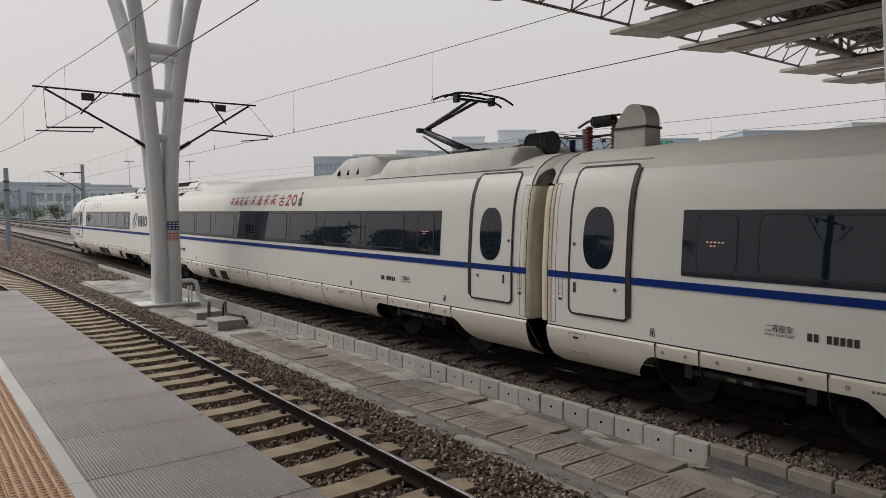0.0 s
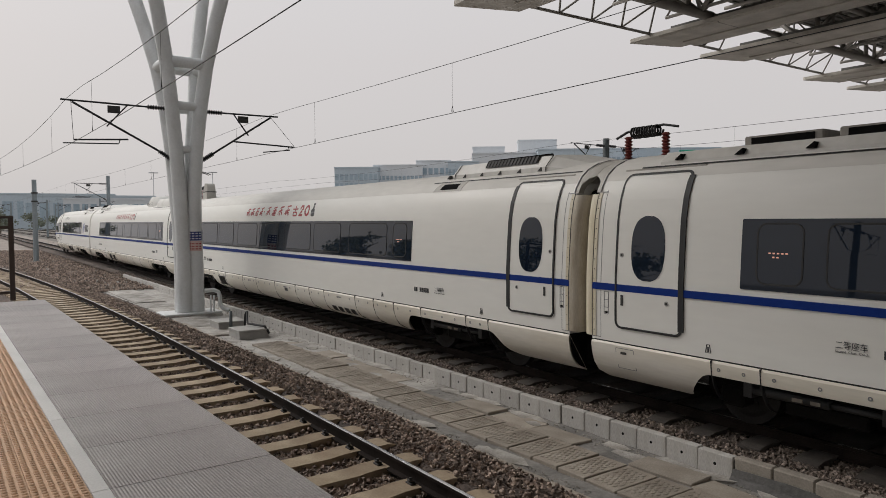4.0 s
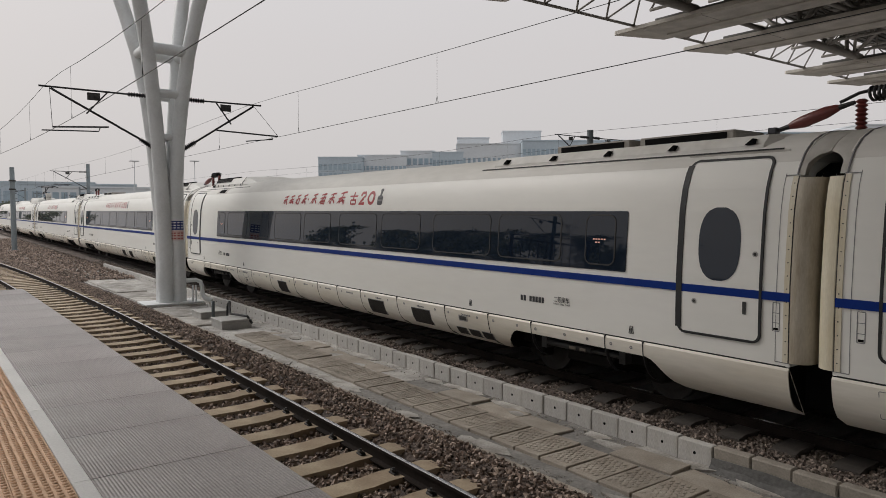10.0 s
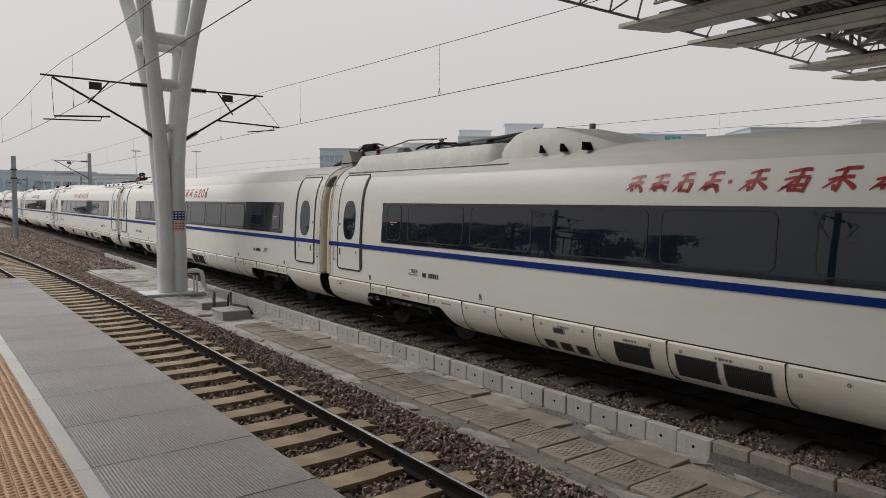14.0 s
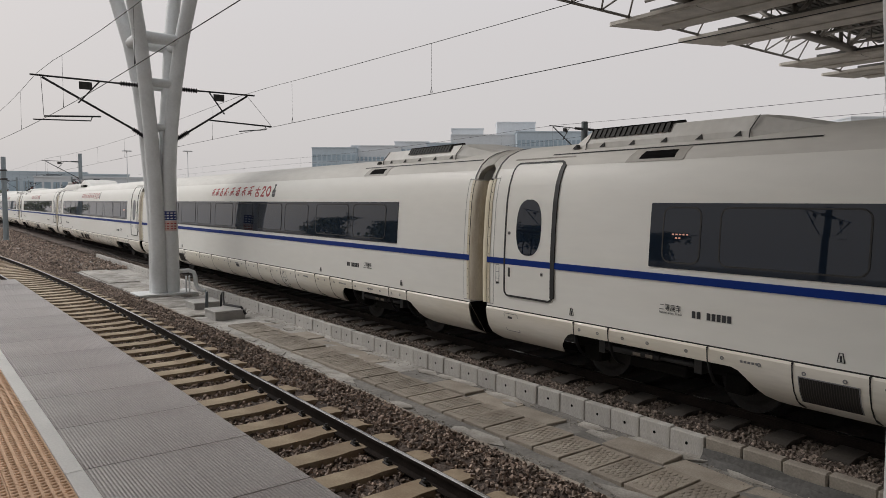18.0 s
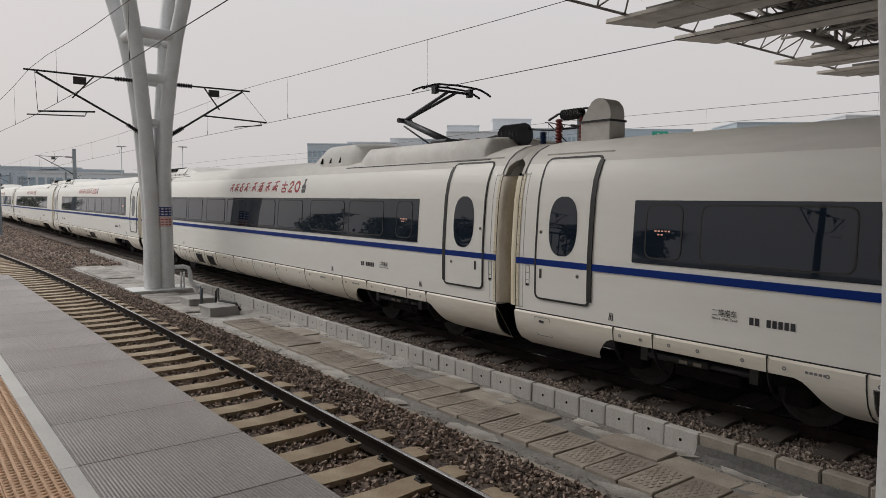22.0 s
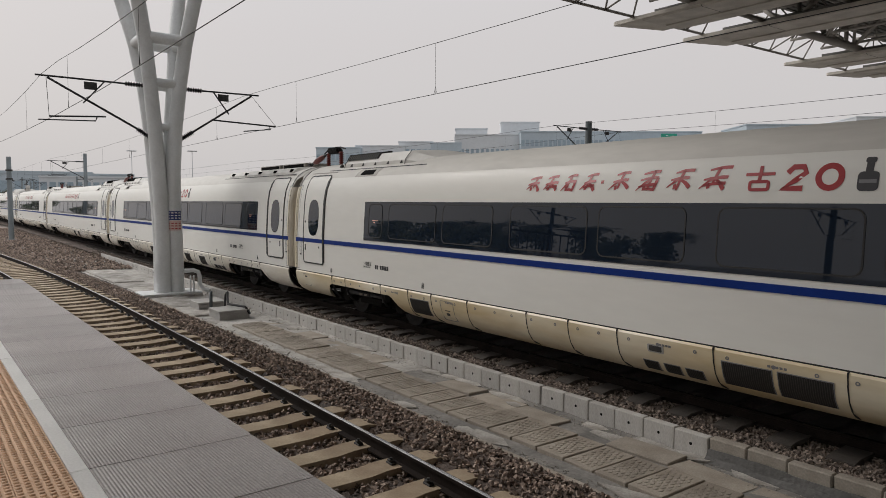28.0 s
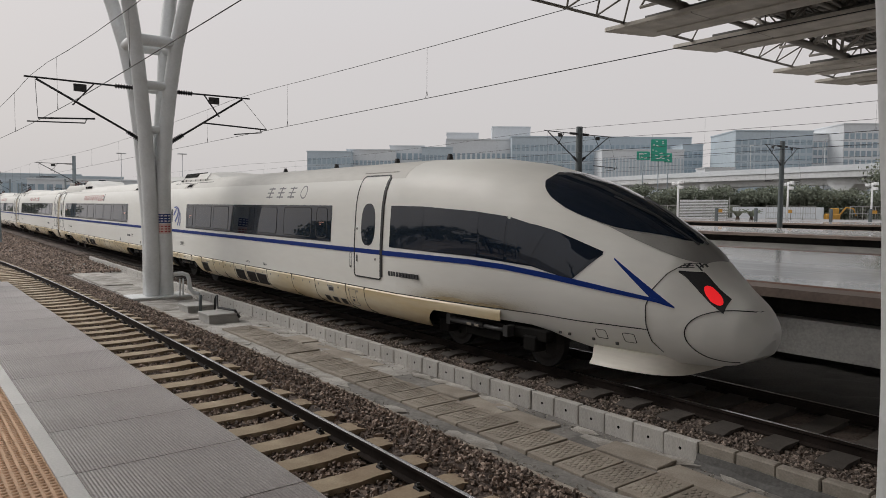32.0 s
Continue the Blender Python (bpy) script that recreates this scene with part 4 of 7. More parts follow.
def slogan(car, u):
    """Red painted advertisement, shown as plain strokes of its size and colour, and a bottle picture."""
    rnd = random.Random(4)
    x = u

    def stroke(bm, p, q, w0, w1):
        """A brush stroke from p to q in the sign's own slanted square."""
        ring = []
        for k in range(5):
            t = k / 4
            a, b = p[0] + (q[0] - p[0]) * t, p[1] + (q[1] - p[1]) * t + 0.012 * math.sin(t * math.pi)
            d = Vector((q[0] - p[0], q[1] - p[1])).normalized()
            w = (w0 + (w1 - w0) * t) * (0.5 if k in (0, 4) else 0.62)
            row = []
            for sgn in (-1, 1):
                zz = z0 + b + sgn * d.x * w
                uu = x + a - sgn * d.y * w + 0.3 * (zz - z0)
                row.append(bm.verts.new((uu, -half(zz) - 0.006, zz)))
            ring.append(row)
        for m, n in zip(ring, ring[1:]):
            bm.faces.new((m[0], m[1], n[1], n[0]))

    for k in range(8):
        bm = B()
        w, z0, z1 = (0.30, 3.07, 3.33) if k < 4 else (0.37, 3.06, 3.36)
        if k == 4:
            skin(bm, levels(3.185, 3.235, 2), lambda z: x + 0.02, lambda z: x + 0.07, 0.005)
            part("slogan_dot", bm, "red_text", car)
            bm = B()
            x += 0.17
        h = z1 - z0
        for q in range(2 + k % 2):
            zc = h * (0.92 - 0.34 * q) + rnd.uniform(-0.015, 0.015)
            stroke(bm, (rnd.uniform(0.02, 0.2) * w, zc - 0.02), (rnd.uniform(0.8, 1.0) * w, zc + 0.012), 0.026, 0.042)
        c = w * rnd.uniform(0.42, 0.6)
        stroke(bm, (c, h), (c - 0.02, rnd.uniform(0.0, 0.3) * h), 0.046, 0.03)
        stroke(bm, (c, h * 0.6), (0.0, h * rnd.uniform(0.02, 0.2)), 0.044, 0.014)
        if k % 3 != 2:
            stroke(bm, (c, h * 0.5), (w * 0.98, h * rnd.uniform(0.0, 0.15)), 0.022, 0.05)
        else:
            stroke(bm, (w * 0.86, h * 0.62), (w * 0.82, 0.0), 0.046, 0.04)
            stroke(bm, (w * 0.3, h * 0.08), (w * 0.84, h * 0.06), 0.032, 0.036)
        stroke(bm, (w * 0.3, h * 0.3), (w * 0.36, h * 0.08), 0.034, 0.044)
        part("slogan_shape", bm, "red_text", car)
        x += w + (0.11 if k < 4 else 0.15)
    x += 0.14
    for k, w in enumerate((0.38, 0.32, 0.34)):
        bm = B()
        z0, z1 = 3.04, 3.36
        lean = lambda z: (0.3 if k else 0.12) * (z - z0) + x
        if k == 0:
            skin(bm, [3.235, 3.275], lambda z: x, lambda z: x + w, 0.005)
            skin(bm, levels(3.16, z1, 3), lambda z: x + w * 0.44, lambda z: x + w * 0.56, 0.0055)
            ribbon(bm, outline(x + 0.07, x + w - 0.07, z0 + 0.02, 3.16, 0.02, 2), 0.04, 0.006)
        else:
            n = 20
            ribbon(bm, [(lean(3.2) + w / 2 + (w / 2 - 0.04) * math.cos(radians(18 * i)), 3.2 + 0.13 * math.sin(radians(18 * i))) for i in range(n)][(0 if k == 2 else 14):] if k == 2 else
                   [(lean(3.3) + 0.02, 3.26), (lean(3.3) + 0.08, 3.33), (lean(3.3) + 0.2, 3.33), (lean(3.3) + 0.24, 3.26), (lean(3.2) + 0.16, 3.17), (lean(3.1) + 0.02, 3.07), (lean(3.1) + 0.28, 3.07)], 0.07, 0.005, closed=k == 2)
        part("slogan_shape", bm, "red_text", car)
        x += w + 0.06
    bm = B()
    x += 0.12
    rrect(bm, x, x + 0.22, 3.03, 3.25, 0.05, 0.005, 3)
    skin(bm, levels(3.24, 3.36, 2), lambda z: x + 0.07, lambda z: x + 0.15, 0.005)
    rrect(bm, x + 0.055, x + 0.165, 3.35, 3.41, 0.02, 0.006, 2)
    b = part("bottle_picture", bm, "dark_text", car, "painted picture of a dark bottle")
    bm = B()
    skin(bm, levels(3.12, 3.16, 1), lambda z: x + 0.02, lambda z: x + 0.2, 0.008)
    part("bottle_band", bm, "grey_text", b)


def swoosh(car, u):
    """The operator's mark as plain shapes: three dark blocks and blue tapering arcs."""
    z0, z1 = 2.17, 2.68
    for k in range(5):
        bm = B()
        a = u + (-0.15, 0.42, 0.69, 0.98, 1.25)[k]
        if k == 0:
            ribbon(bm, [(a + 0.26 + 0.2 * math.cos(radians(d)), 2.425 + 0.195 * math.sin(radians(d))) for d in range(0, 360, 10)], 0.12, 0.006)
        else:
            skin(bm, levels(z0, z1, 3), lambda w: a + 0.1 * (w - z0), lambda w: a + 0.2 + 0.1 * (w - z0), 0.006)
        part("mark_block", bm, "dark_text", car)
    o = u - 0.9
    arcs = (((2.55, 2.76), (3.12, 2.80), (2.49, 2.45), 0.05, 0.11), ((2.76, 2.82), (3.42, 2.62), (2.70, 2.19), 0.02, 0.12), ((2.96, 2.80), (3.42, 2.52), (3.04, 2.06), 0.02, 0.10), ((3.1, 2.72), (3.5, 2.42), (3.3, 2.05), 0.012, 0.075), ((3.25, 2.63), (3.56, 2.42), (3.46, 2.17), 0.01, 0.02))
    for p, c, q, w0, w1 in arcs:
        bm = B()
        rows = []
        for i in range(15):
            t = i / 14
            a = [(1 - t) ** 2 * p[n] + 2 * t * (1 - t) * c[n] + t * t * q[n] for n in (0, 1)]
            d = Vector([2 * (1 - t) * (c[n] - p[n]) + 2 * t * (q[n] - c[n]) for n in (0, 1)]).normalized()
            w = (w0 + (w1 - w0) * min(1.0, 1.6 * t)) / 2
            rows.append([bm.verts.new((o + a[0] - sg * d.y * w, -half(a[1] + sg * d.x * w) - 0.007, a[1] + sg * d.x * w)) for sg in (-1, 1)])
        for m, n in zip(rows, rows[1:]):
            bm.faces.new((m[0], m[1], n[1], n[0]))
        part("mark_arc", bm, "logo_blue", car, "blue arc of the painted mark")


def fin_box(car, u):
    bm = B()
    prism(bm, [(u, 3.85), (u + 0.62, 3.85), (u + 0.62, 4.2), (u, 4.2)], "y", -0.7, -0.3)
    f = part("roof_box", bm, "roof_paint", car)
    bm = B()
    prism(bm, [(u - 0.02, 4.2), (u + 0.64, 4.2), (u + 0.64, 4.235), (u - 0.02, 4.235)], "y", -0.72, -0.28)
    part("rim", bm, "rubber", f)
    bm = B()
    pts = [(u, 4.237), (u + 0.02, 4.3)] + [(u + 0.36 + 0.26 * math.cos(radians(a)), 4.32 + 0.28 * math.sin(radians(a))) for a in range(125, -1, -12)] + [(u + 0.62, 4.237)]
    prism(bm, pts, "y", -0.68, -0.32)
    part("rounded_cover", bm, "roof_paint", f)


def insulators(car, us, mat="insulator_red", h=0.62, y=-0.45):
    for u in us:
        bm = B()
        pts, rs = [], []
        for i in range(17):
            pts.append((u, y, 3.86 + h * i / 16))
            rs.append(0.075 if i % 2 else 0.042)
        tube(bm, pts, rs, 10)
        part("insulator", bm, mat, car)


def coil(car, u0, u1, z, y=-0.45):
    bm = B()
    n = 84
    pts = [(u0 + 0.08 + (u1 - u0 - 0.16) * i / n, y + 0.1 * math.cos(i * 0.75), z + 0.085 * math.sin(i * 0.75)) for i in range(n + 1)]
    tube(bm, pts, 0.02, 5)
    tube(bm, [(u0 - 0.28, y, z - 0.06), (u0 - 0.05, y, z + 0.03), (u0 + 0.2, y, z + 0.06), (u1, y, z + 0.08), (u1 + 0.28, y, z + 0.02)], 0.022, 6)
    part("coiled_cable", bm, "rubber", car)


def pantograph(car, u, up):
    """A single-arm pantograph; u is its foot."""
    p = new("pantograph")
    p.parent = car
    p.location = (u, 0, 0)
    top = 5.45 if up else 4.28
    bm = B()
    box(bm, -0.75, 0.55, -0.45, 0.45, 4.02, 4.1, 0.02)
    for x in (-0.7, 0.5):
        for y in (-0.4, 0.4):
            tube(bm, [(x, y, 3.7), (x, y, 3.86), (x, y, 3.87), (x, y, 4.05)], [0.05, 0.08, 0.05, 0.07], 8)
    box(bm, -0.3, 0.35, -0.25, 0.25, 4.08, 4.26, 0.04)
    part("base_frame", bm, "panto", p)
    knee = (-1.7, 0, 4.84) if up else (1.75, 0, 4.36)
    head = (0.25, 0, top - 0.12) if up else (-1.1, 0, top - 0.04)
    bm = B()
    tube(bm, [(0.2, 0, 4.18), knee], [0.085, 0.07], 10)
    part("lower_arm", bm, "panto", p)
    bm = B()
    tube(bm, [(-0.55, 0.12, 4.1), (knee[0] - 0.1, 0.05, knee[2] - 0.12)], 0.022, 6)
    part("control_rod", bm, "panto", p)
    bm = B()
    tube(bm, [knee, (head[0], -0.12, head[2])], [0.05, 0.035], 8)
    tube(bm, [knee, (head[0], 0.12, head[2])], [0.05, 0.035], 8)
    tube(bm, [(knee[0], -0.2, knee[2]), (knee[0], 0.2, knee[2])], 0.06, 8)
    part("upper_arm", bm, "panto", p)
    bm = B()
    for x in (head[0] - 0.2, head[0] + 0.2):
        tube(bm, [(x, y, top - (0.0 if abs(y) < 0.55 else 0.02 + 0.5 * (abs(y) - 0.55) ** 1.5)) for y in (-0.98, -0.9, -0.8, -0.68, -0.55, 0, 0.55, 0.68, 0.8, 0.9, 0.98)], 0.024, 6)
    for y in (-0.5, 0.5):
        tube(bm, [(head[0] - 0.2, y, top - 0.03), (head[0] + 0.2, y, top - 0.03)], 0.018, 6)
        box(bm, head[0] - 0.07, head[0] + 0.07, y - 0.05, y + 0.05, top - 0.2, top - 0.02)
    tube(bm, [(head[0], -0.5, top - 0.12), (head[0], 0.5, top - 0.12)], 0.03, 8)
    part("collector_head", bm, "panto", p)
    return p


def roof_vent(car, u):
    """A recessed vent in the roof's shoulder."""
    bm = B()
    skin(bm, levels(3.50, 3.70, 4), lambda z: u + (z - 3.5) * 0.5, lambda z: u + 1.0 + (z - 3.5) * 0.2, 0.012)
    v = part("roof_vent", bm, "roof_paint", car)
    bm = B()
    skin(bm, levels(3.54, 3.66, 3), lambda z: u + 0.22 + (z - 3.5) * 0.4, lambda z: u + 0.85, 0.017)
    part("vent_opening", bm, "black", v)


def ac_hood(car, u0, u1, flip=False):
    """The roof unit with its black fan grille."""
    h = hood("roof_unit", car, u0, u1, 1.1, 4.1, 0.75, 1.3, "hood_paint", crisp=True)
    a = u0 + 0.8 if not flip else u0 + 1.75
    bm = B()
    skin(bm, [3.70, 3.72], lambda z: u0 + 0.12, lambda z: u1 - 0.3, 0.012)
    part("base_joint", bm, "rubber", h)
    for x in (u0 + 0.76, u1 - 1.3):
        bm = B()
        tube(bm, [(x, -1.1, 3.72), (x, -1.072, 3.87), (x + 0.06, -0.935, 4.07)], 0.008, 4)
        part("panel_joint", bm, "rubber", h)
    bm = B()
    prism(bm, [(-1.03, 3.95), (-0.94, 4.09), (-0.6, 4.14), (-0.6, 4.04)], "x", a, a + 1.52)
    g = part("fan_grille", bm, "grille", h)
    bm = B()
    for i in range(16):
        x = a + i * 0.1
        tube(bm, [(x, -1.035, 3.95), (x, -0.945, 4.095), (x, -0.6, 4.145)], 0.009, 4)
    part("grille_screen", bm, "underframe", g)
    for i in range(6):
        x = u0 + 0.45 + i * (u1 - u0 - 1.4) / 6
        bm = B()
        prism(bm, [(x, 3.79), (x + 0.12, 3.79), (x + 0.1, 3.86)], "y", -1.082, -1.0)
        part("latch", bm, "iron", h)


def panto_hood(car, u0, u1, mirror):
    """The long fairing round a pantograph: high teardrop at one end, open tray at the other."""
    h = hood("roof_fairing", car, u0, u1, 1.24, 4.1, 0.9 if not mirror else 0.4, 0.9 if mirror else 0.4, "hood_paint")
    bm = B()
    skin(bm, [3.625, 3.65], lambda z: u0 + 0.1, lambda z: u1 - 0.1, 0.012)
    part("fairing_joint", bm, "rubber", h)
    a, b = (u0 - 3.4, u0 + 1.0) if not mirror else (u1 - 1.7, u1 + 3.6)
    t = hood("teardrop_fairing", car, a, b, 1.2, 4.27, 2.4, 1.0, "hood_paint") if not mirror else hood("teardrop_fairing", car, a, b, 1.16, 4.3, 1.8, 3.2, "hood_paint")
    for k in range(3):
        bm = B()
        x = (a + 1.9 + 0.5 * k) if not mirror else (b - 2.0 - 0.5 * k)
        prism(bm, [(x, 3.8), (x + 0.13, 3.8), (x + 0.12, 3.94)] if not mirror else [(x, 3.8), (x + 0.13, 3.8), (x + 0.01, 3.94)], "y", -1.178, -0.95)
        part("fairing_slot", bm, "black", t)


def low_tray(c, a, b):
    """A shallow tray on the roof with slots and two vent boxes."""
    tr = hood("roof_tray", c, a, b, 1.2, 3.93, 0.35, 0.35, "hood_paint", crisp=True)
    bm = B()
    skin(bm, [3.675, 3.695], lambda z: a + 0.05, lambda z: b - 0.05, 0.02)
    part("base_joint", bm, "rubber", tr)
    count = 5 if b - a > 5 else 4
    for k in range(count):
        x = a + 0.6 + k * (b - a - 1.2) / (count - 1)
        bm = B()
        prism(bm, [(x, 3.77), (x + 0.13, 3.77), (x + 0.11, 3.85)], "y", -1.185, -1.05)
        part("tray_slot", bm, "black", tr)
    for k in range(2):
        bm = B()
        w = 1.7 if count == 5 else 1.15
        x = a + 1.2 + k * (w + 0.2)
        box(bm, x, x + w, -0.35, 0.5, 3.9, 4.1, 0.02)
        bx = part("vent_box", bm, "truss", tr, "brown vent box on the roof")
        bm = B()
        box(bm, x + 0.12, x + w - 0.12, -0.365, -0.34, 3.96, 4.07)
        part("vent_opening", bm, "black", bx)


# per car: first window, last window, doors, class number spot, roof
CARS = {
    16: dict(end="lead"),
    15: dict(win=(4.2, 22.06), doors=(0, 1), roof=("ac_lead", "panto_up")),
    14: dict(win=(2.8, 19.7), doors=(1, 1), roof=("fin", "ac_trail")),
    13: dict(win=(2.8, 19.7), doors=(1, 1), roof=("ins", "ac_trail")),
    12: dict(win=(3.85, 22.1), doors=(1, 1), roof=("ins_ac", "low")),
    11: dict(win=(3.9, 22.1), doors=(1, 1), roof=("ins_ac", "cable")),
    10: dict(win=(2.85, 22.1), doors=(1, 1), roof=("panto_down", "")),
    9: dict(win=(2.3, 22.05), doors=(0, 0), roof=("", "ac_trail")),
    8: dict(win=(3.8, 22.1), doors=(1, 1), roof=("ac_lead", "")),
    7: dict(win=(3.95, 22.1), doors=(1, 1), roof=("ac_lead", "panto_up")),
    6: dict(win=(2.7, 19.85), doors=(1, 1), roof=("fin", "ac_trail")),
    5: dict(win=(3.3, 21.85), doors=(0, 1), roof=("ins", "ac_trail")),
    4: dict(win=(3.9, 22.2), doors=(1, 1), roof=("ins_ac", "low")),
    3: dict(win=(4.0, 22.1), doors=(1, 1), roof=("ins_ac", "cable")),
    2: dict(win=(2.75, 19.9), doors=(1, 1), roof=("panto_down", "ac_trail")),
    1: dict(end="tail"),
}
# the skirts: panel joints, large vents, small vents, socket, hatch
ENDS = (2.4, 3.1, 4.77, 5.9, 18.95, 20.1, 21.73, 22.44)
SKIRTS = {
    "a": dict(joints=(6.77, 8.65, 10.0, 11.66, 13.28, 14.27, 15.25, 17.05, 18.0), large=((5.98, 6.65),), small=((15.58, 15.82), (15.95, 16.16), (16.31, 16.53), (16.66, 16.88)), socket=12.44, hatch=()),
    "dining": dict(joints=(6.75, 8.6, 9.98, 11.62, 13.22, 14.21, 15.17, 15.9, 16.9, 18.11), large=((5.98, 6.64),), small=(), socket=12.36, hatch=((16.03, 0.24),)),
    "b": dict(joints=(6.76, 7.95, 9.6, 10.58, 11.58, 13.18, 14.86, 16.27, 18.2), large=((5.98, 6.65), (13.3, 13.97), (14.05, 14.7)), small=((12.02, 12.26), (12.37, 12.62), (12.72, 12.98)), socket=12.13, hatch=((7.08, 0.42),)),
    "c": dict(joints=(7.4, 9.0, 10.58, 11.79, 12.87, 14.37, 16.15, 17.6), large=((13.32, 13.98), (14.92, 15.58)), small=(), socket=6.4, hatch=((17.98, 0.45),)),
    "d": dict(joints=(7.16, 8.68, 10.41, 11.9, 13.0, 14.2, 15.82, 17.6), large=((9.24, 9.84), (14.55, 15.23), (16.39, 17.06)), small=((17.9, 18.2), (18.29, 18.6), (18.69, 18.98)), socket=18.05, hatch=((6.4, 0.45),)),
    "e": dict(joints=(6.9, 7.9, 9.26, 10.6, 12.3, 13.47, 14.8, 15.95, 17.2, 17.7), large=((9.66, 10.3), (10.74, 11.37), (11.48, 12.12)), small=((8.1, 8.34), (8.47, 8.7), (8.83, 9.06)), socket=8.36, hatch=((18.07, 0.4),)),
    "f": dict(joints=(7.13, 7.64, 8.83, 10.04, 11.7, 13.3, 15.0, 16.9), large=((7.88, 8.54), (9.08, 9.75)), small=(), socket=0, hatch=((6.32, 0.4),)),
    "tail": dict(joints=(7.12, 8.1, 9.09, 10.08, 11.74, 13.43, 14.82, 16.43, 17.3), large=((5.95, 6.55), (9.23, 9.94), (10.17, 10.85), (10.94, 11.66)), small=((15.24, 15.48), (15.65, 15.88), (16.08, 16.31)), socket=15.55, hatch=((16.58, 0.32),)),
}
SKIRT_OF = {15: "f", 14: "a", 13: "c", 12: "d", 11: "b", 10: "e", 9: "dining", 8: "b", 7: "f", 6: "a", 5: "c", 4: "d", 3: "b", 2: "e"}
STAINED = (2, 3)


def car_base(label):
    return thing("train_car", label, "train car", group="cars of the train")


def ring_mesh():
    """A small round latch: a dark ring round a pale head."""
    bm = B()
    for r0, r1, d in ((0.012, 0.026, 0.004),):
        a = [[bm.verts.new((r * math.cos(k * math.pi / 6), -o, r * math.sin(k * math.pi / 6))) for k in range(12)] for r, o in ((r1, -0.01), (r1, d), (r0, d), (r0, 0.0))]
        for p, q in zip(a, a[1:]):
            for k in range(12):
                bm.faces.new((p[k], p[(k + 1) % 12], q[(k + 1) % 12], q[k]))
    return mesh_of(bm, "skirt_latch", "grey_text")


LATCH = []


def skirt_fittings(c, kind, u1):
    """Joints, vents, socket, hatches, latches and small notices on a skirt."""
    k = SKIRTS[kind]
    joints = sorted(u for u in ENDS + k["joints"] if u < u1 - 0.3)
    seam(c, joints, 0.36, end=min(u1, CAR - 0.3) if u1 > 23 else 18.6)
    for a, b in k["large"]:
        grille(c, a, b, 0.5, 0.82)
    for a, b in k["small"]:
        grille(c, a, b, 0.455, 0.6)
    if not LATCH:
        LATCH.append(ring_mesh())
    rnd = random.Random(len(joints))
    for a, b in zip(joints, joints[1:]):
        n = 2 if b - a < 1.3 else 3
        for i in range(n):
            u = a + (b - a) * ((i + 0.35) / n + rnd.uniform(-0.05, 0.05))
            sheet("skirt_latch", LATCH[0], c, pose(u, -half(0.875) - 0.037, 0.875))
        if b - a > 1.0 and rnd.random() < 0.6:
            bm = B()
            bars(bm, (a + b) / 2 - 0.1, 0.862, 0.26, 0.03, 5)
            for v in bm.verts:
                v.co.y -= 0.034
            part("notice_bars", bm, "grey_text", c)
    if k["socket"]:
        u = k["socket"]
        bm = B()
        rrect(bm, u, u + 0.27, 0.745, 0.865, 0.02, 0.041, 2)
        sc = part("socket_frame", bm, "box_grey", c)
        bm = B()
        rrect(bm, u + 0.03, u + 0.24, 0.765, 0.848, 0.015, 0.045, 2)
        part("socket_cover", bm, "iron", sc)
    for u, w in k["hatch"]:
        bm = B()
        ribbon(bm, [(p, q) for p, q in outline(u, u + w, 0.5, 0.9, 0.03)], 0.009, 0.0405)
        h = part("hatch_outline", bm, "grey_text", c, "thin outline of a service hatch")
        bm = B()
        rrect(bm, u + w * 0.36, u + w * 0.62, 0.6, 0.66, 0.02, 0.041, 2)
        skin(bm, [0.7, 0.715], lambda z: u + w * 0.3, lambda z: u + w * 0.7, 0.041)
        part("hatch_handle", bm, "iron", h)
    for u in (0.75, CAR - 1.25):
        if u < u1 - 1:
            bm = B()
            ribbon(bm, outline(u, u + 0.34, 0.6, 0.92, 0.015), 0.008, 0.0405)
            h = part("hatch_outline", bm, "grey_text", c, "thin outline of a service hatch")
            bm = B()
            rrect(bm, u + 0.09, u + 0.2, 0.83, 0.87, 0.015, 0.041, 2)
            part("hatch_handle", bm, "iron", h)


def skirt_details(c, kind, paint, u1=CAR - 0.25):
    bm = B()
    for s in (-1, 1):
        skirt(bm, 0.25, u1, [a for a in ARCHES if a[1] < u1], s)
    part("skirt", bm, paint, c, "white skirt with yellow-brown stains" if paint == "stained" else "")
    skirt_fittings(c, kind, u1)
    for u in (2.3, 6.4, u1 - 6.2, u1 - 2.4):
        bm = B()
        ribbon(bm, [(u, 1.08), (u + 0.08, 1.08), (u + 0.06, 1.19), (u + 0.02, 1.19)], 0.013, 0.005)
        skin(bm, [1.09, 1.16], lambda z: u + 0.03, lambda z: u + 0.05, 0.005)
        part("lifting_mark", bm, "dark_text", c)


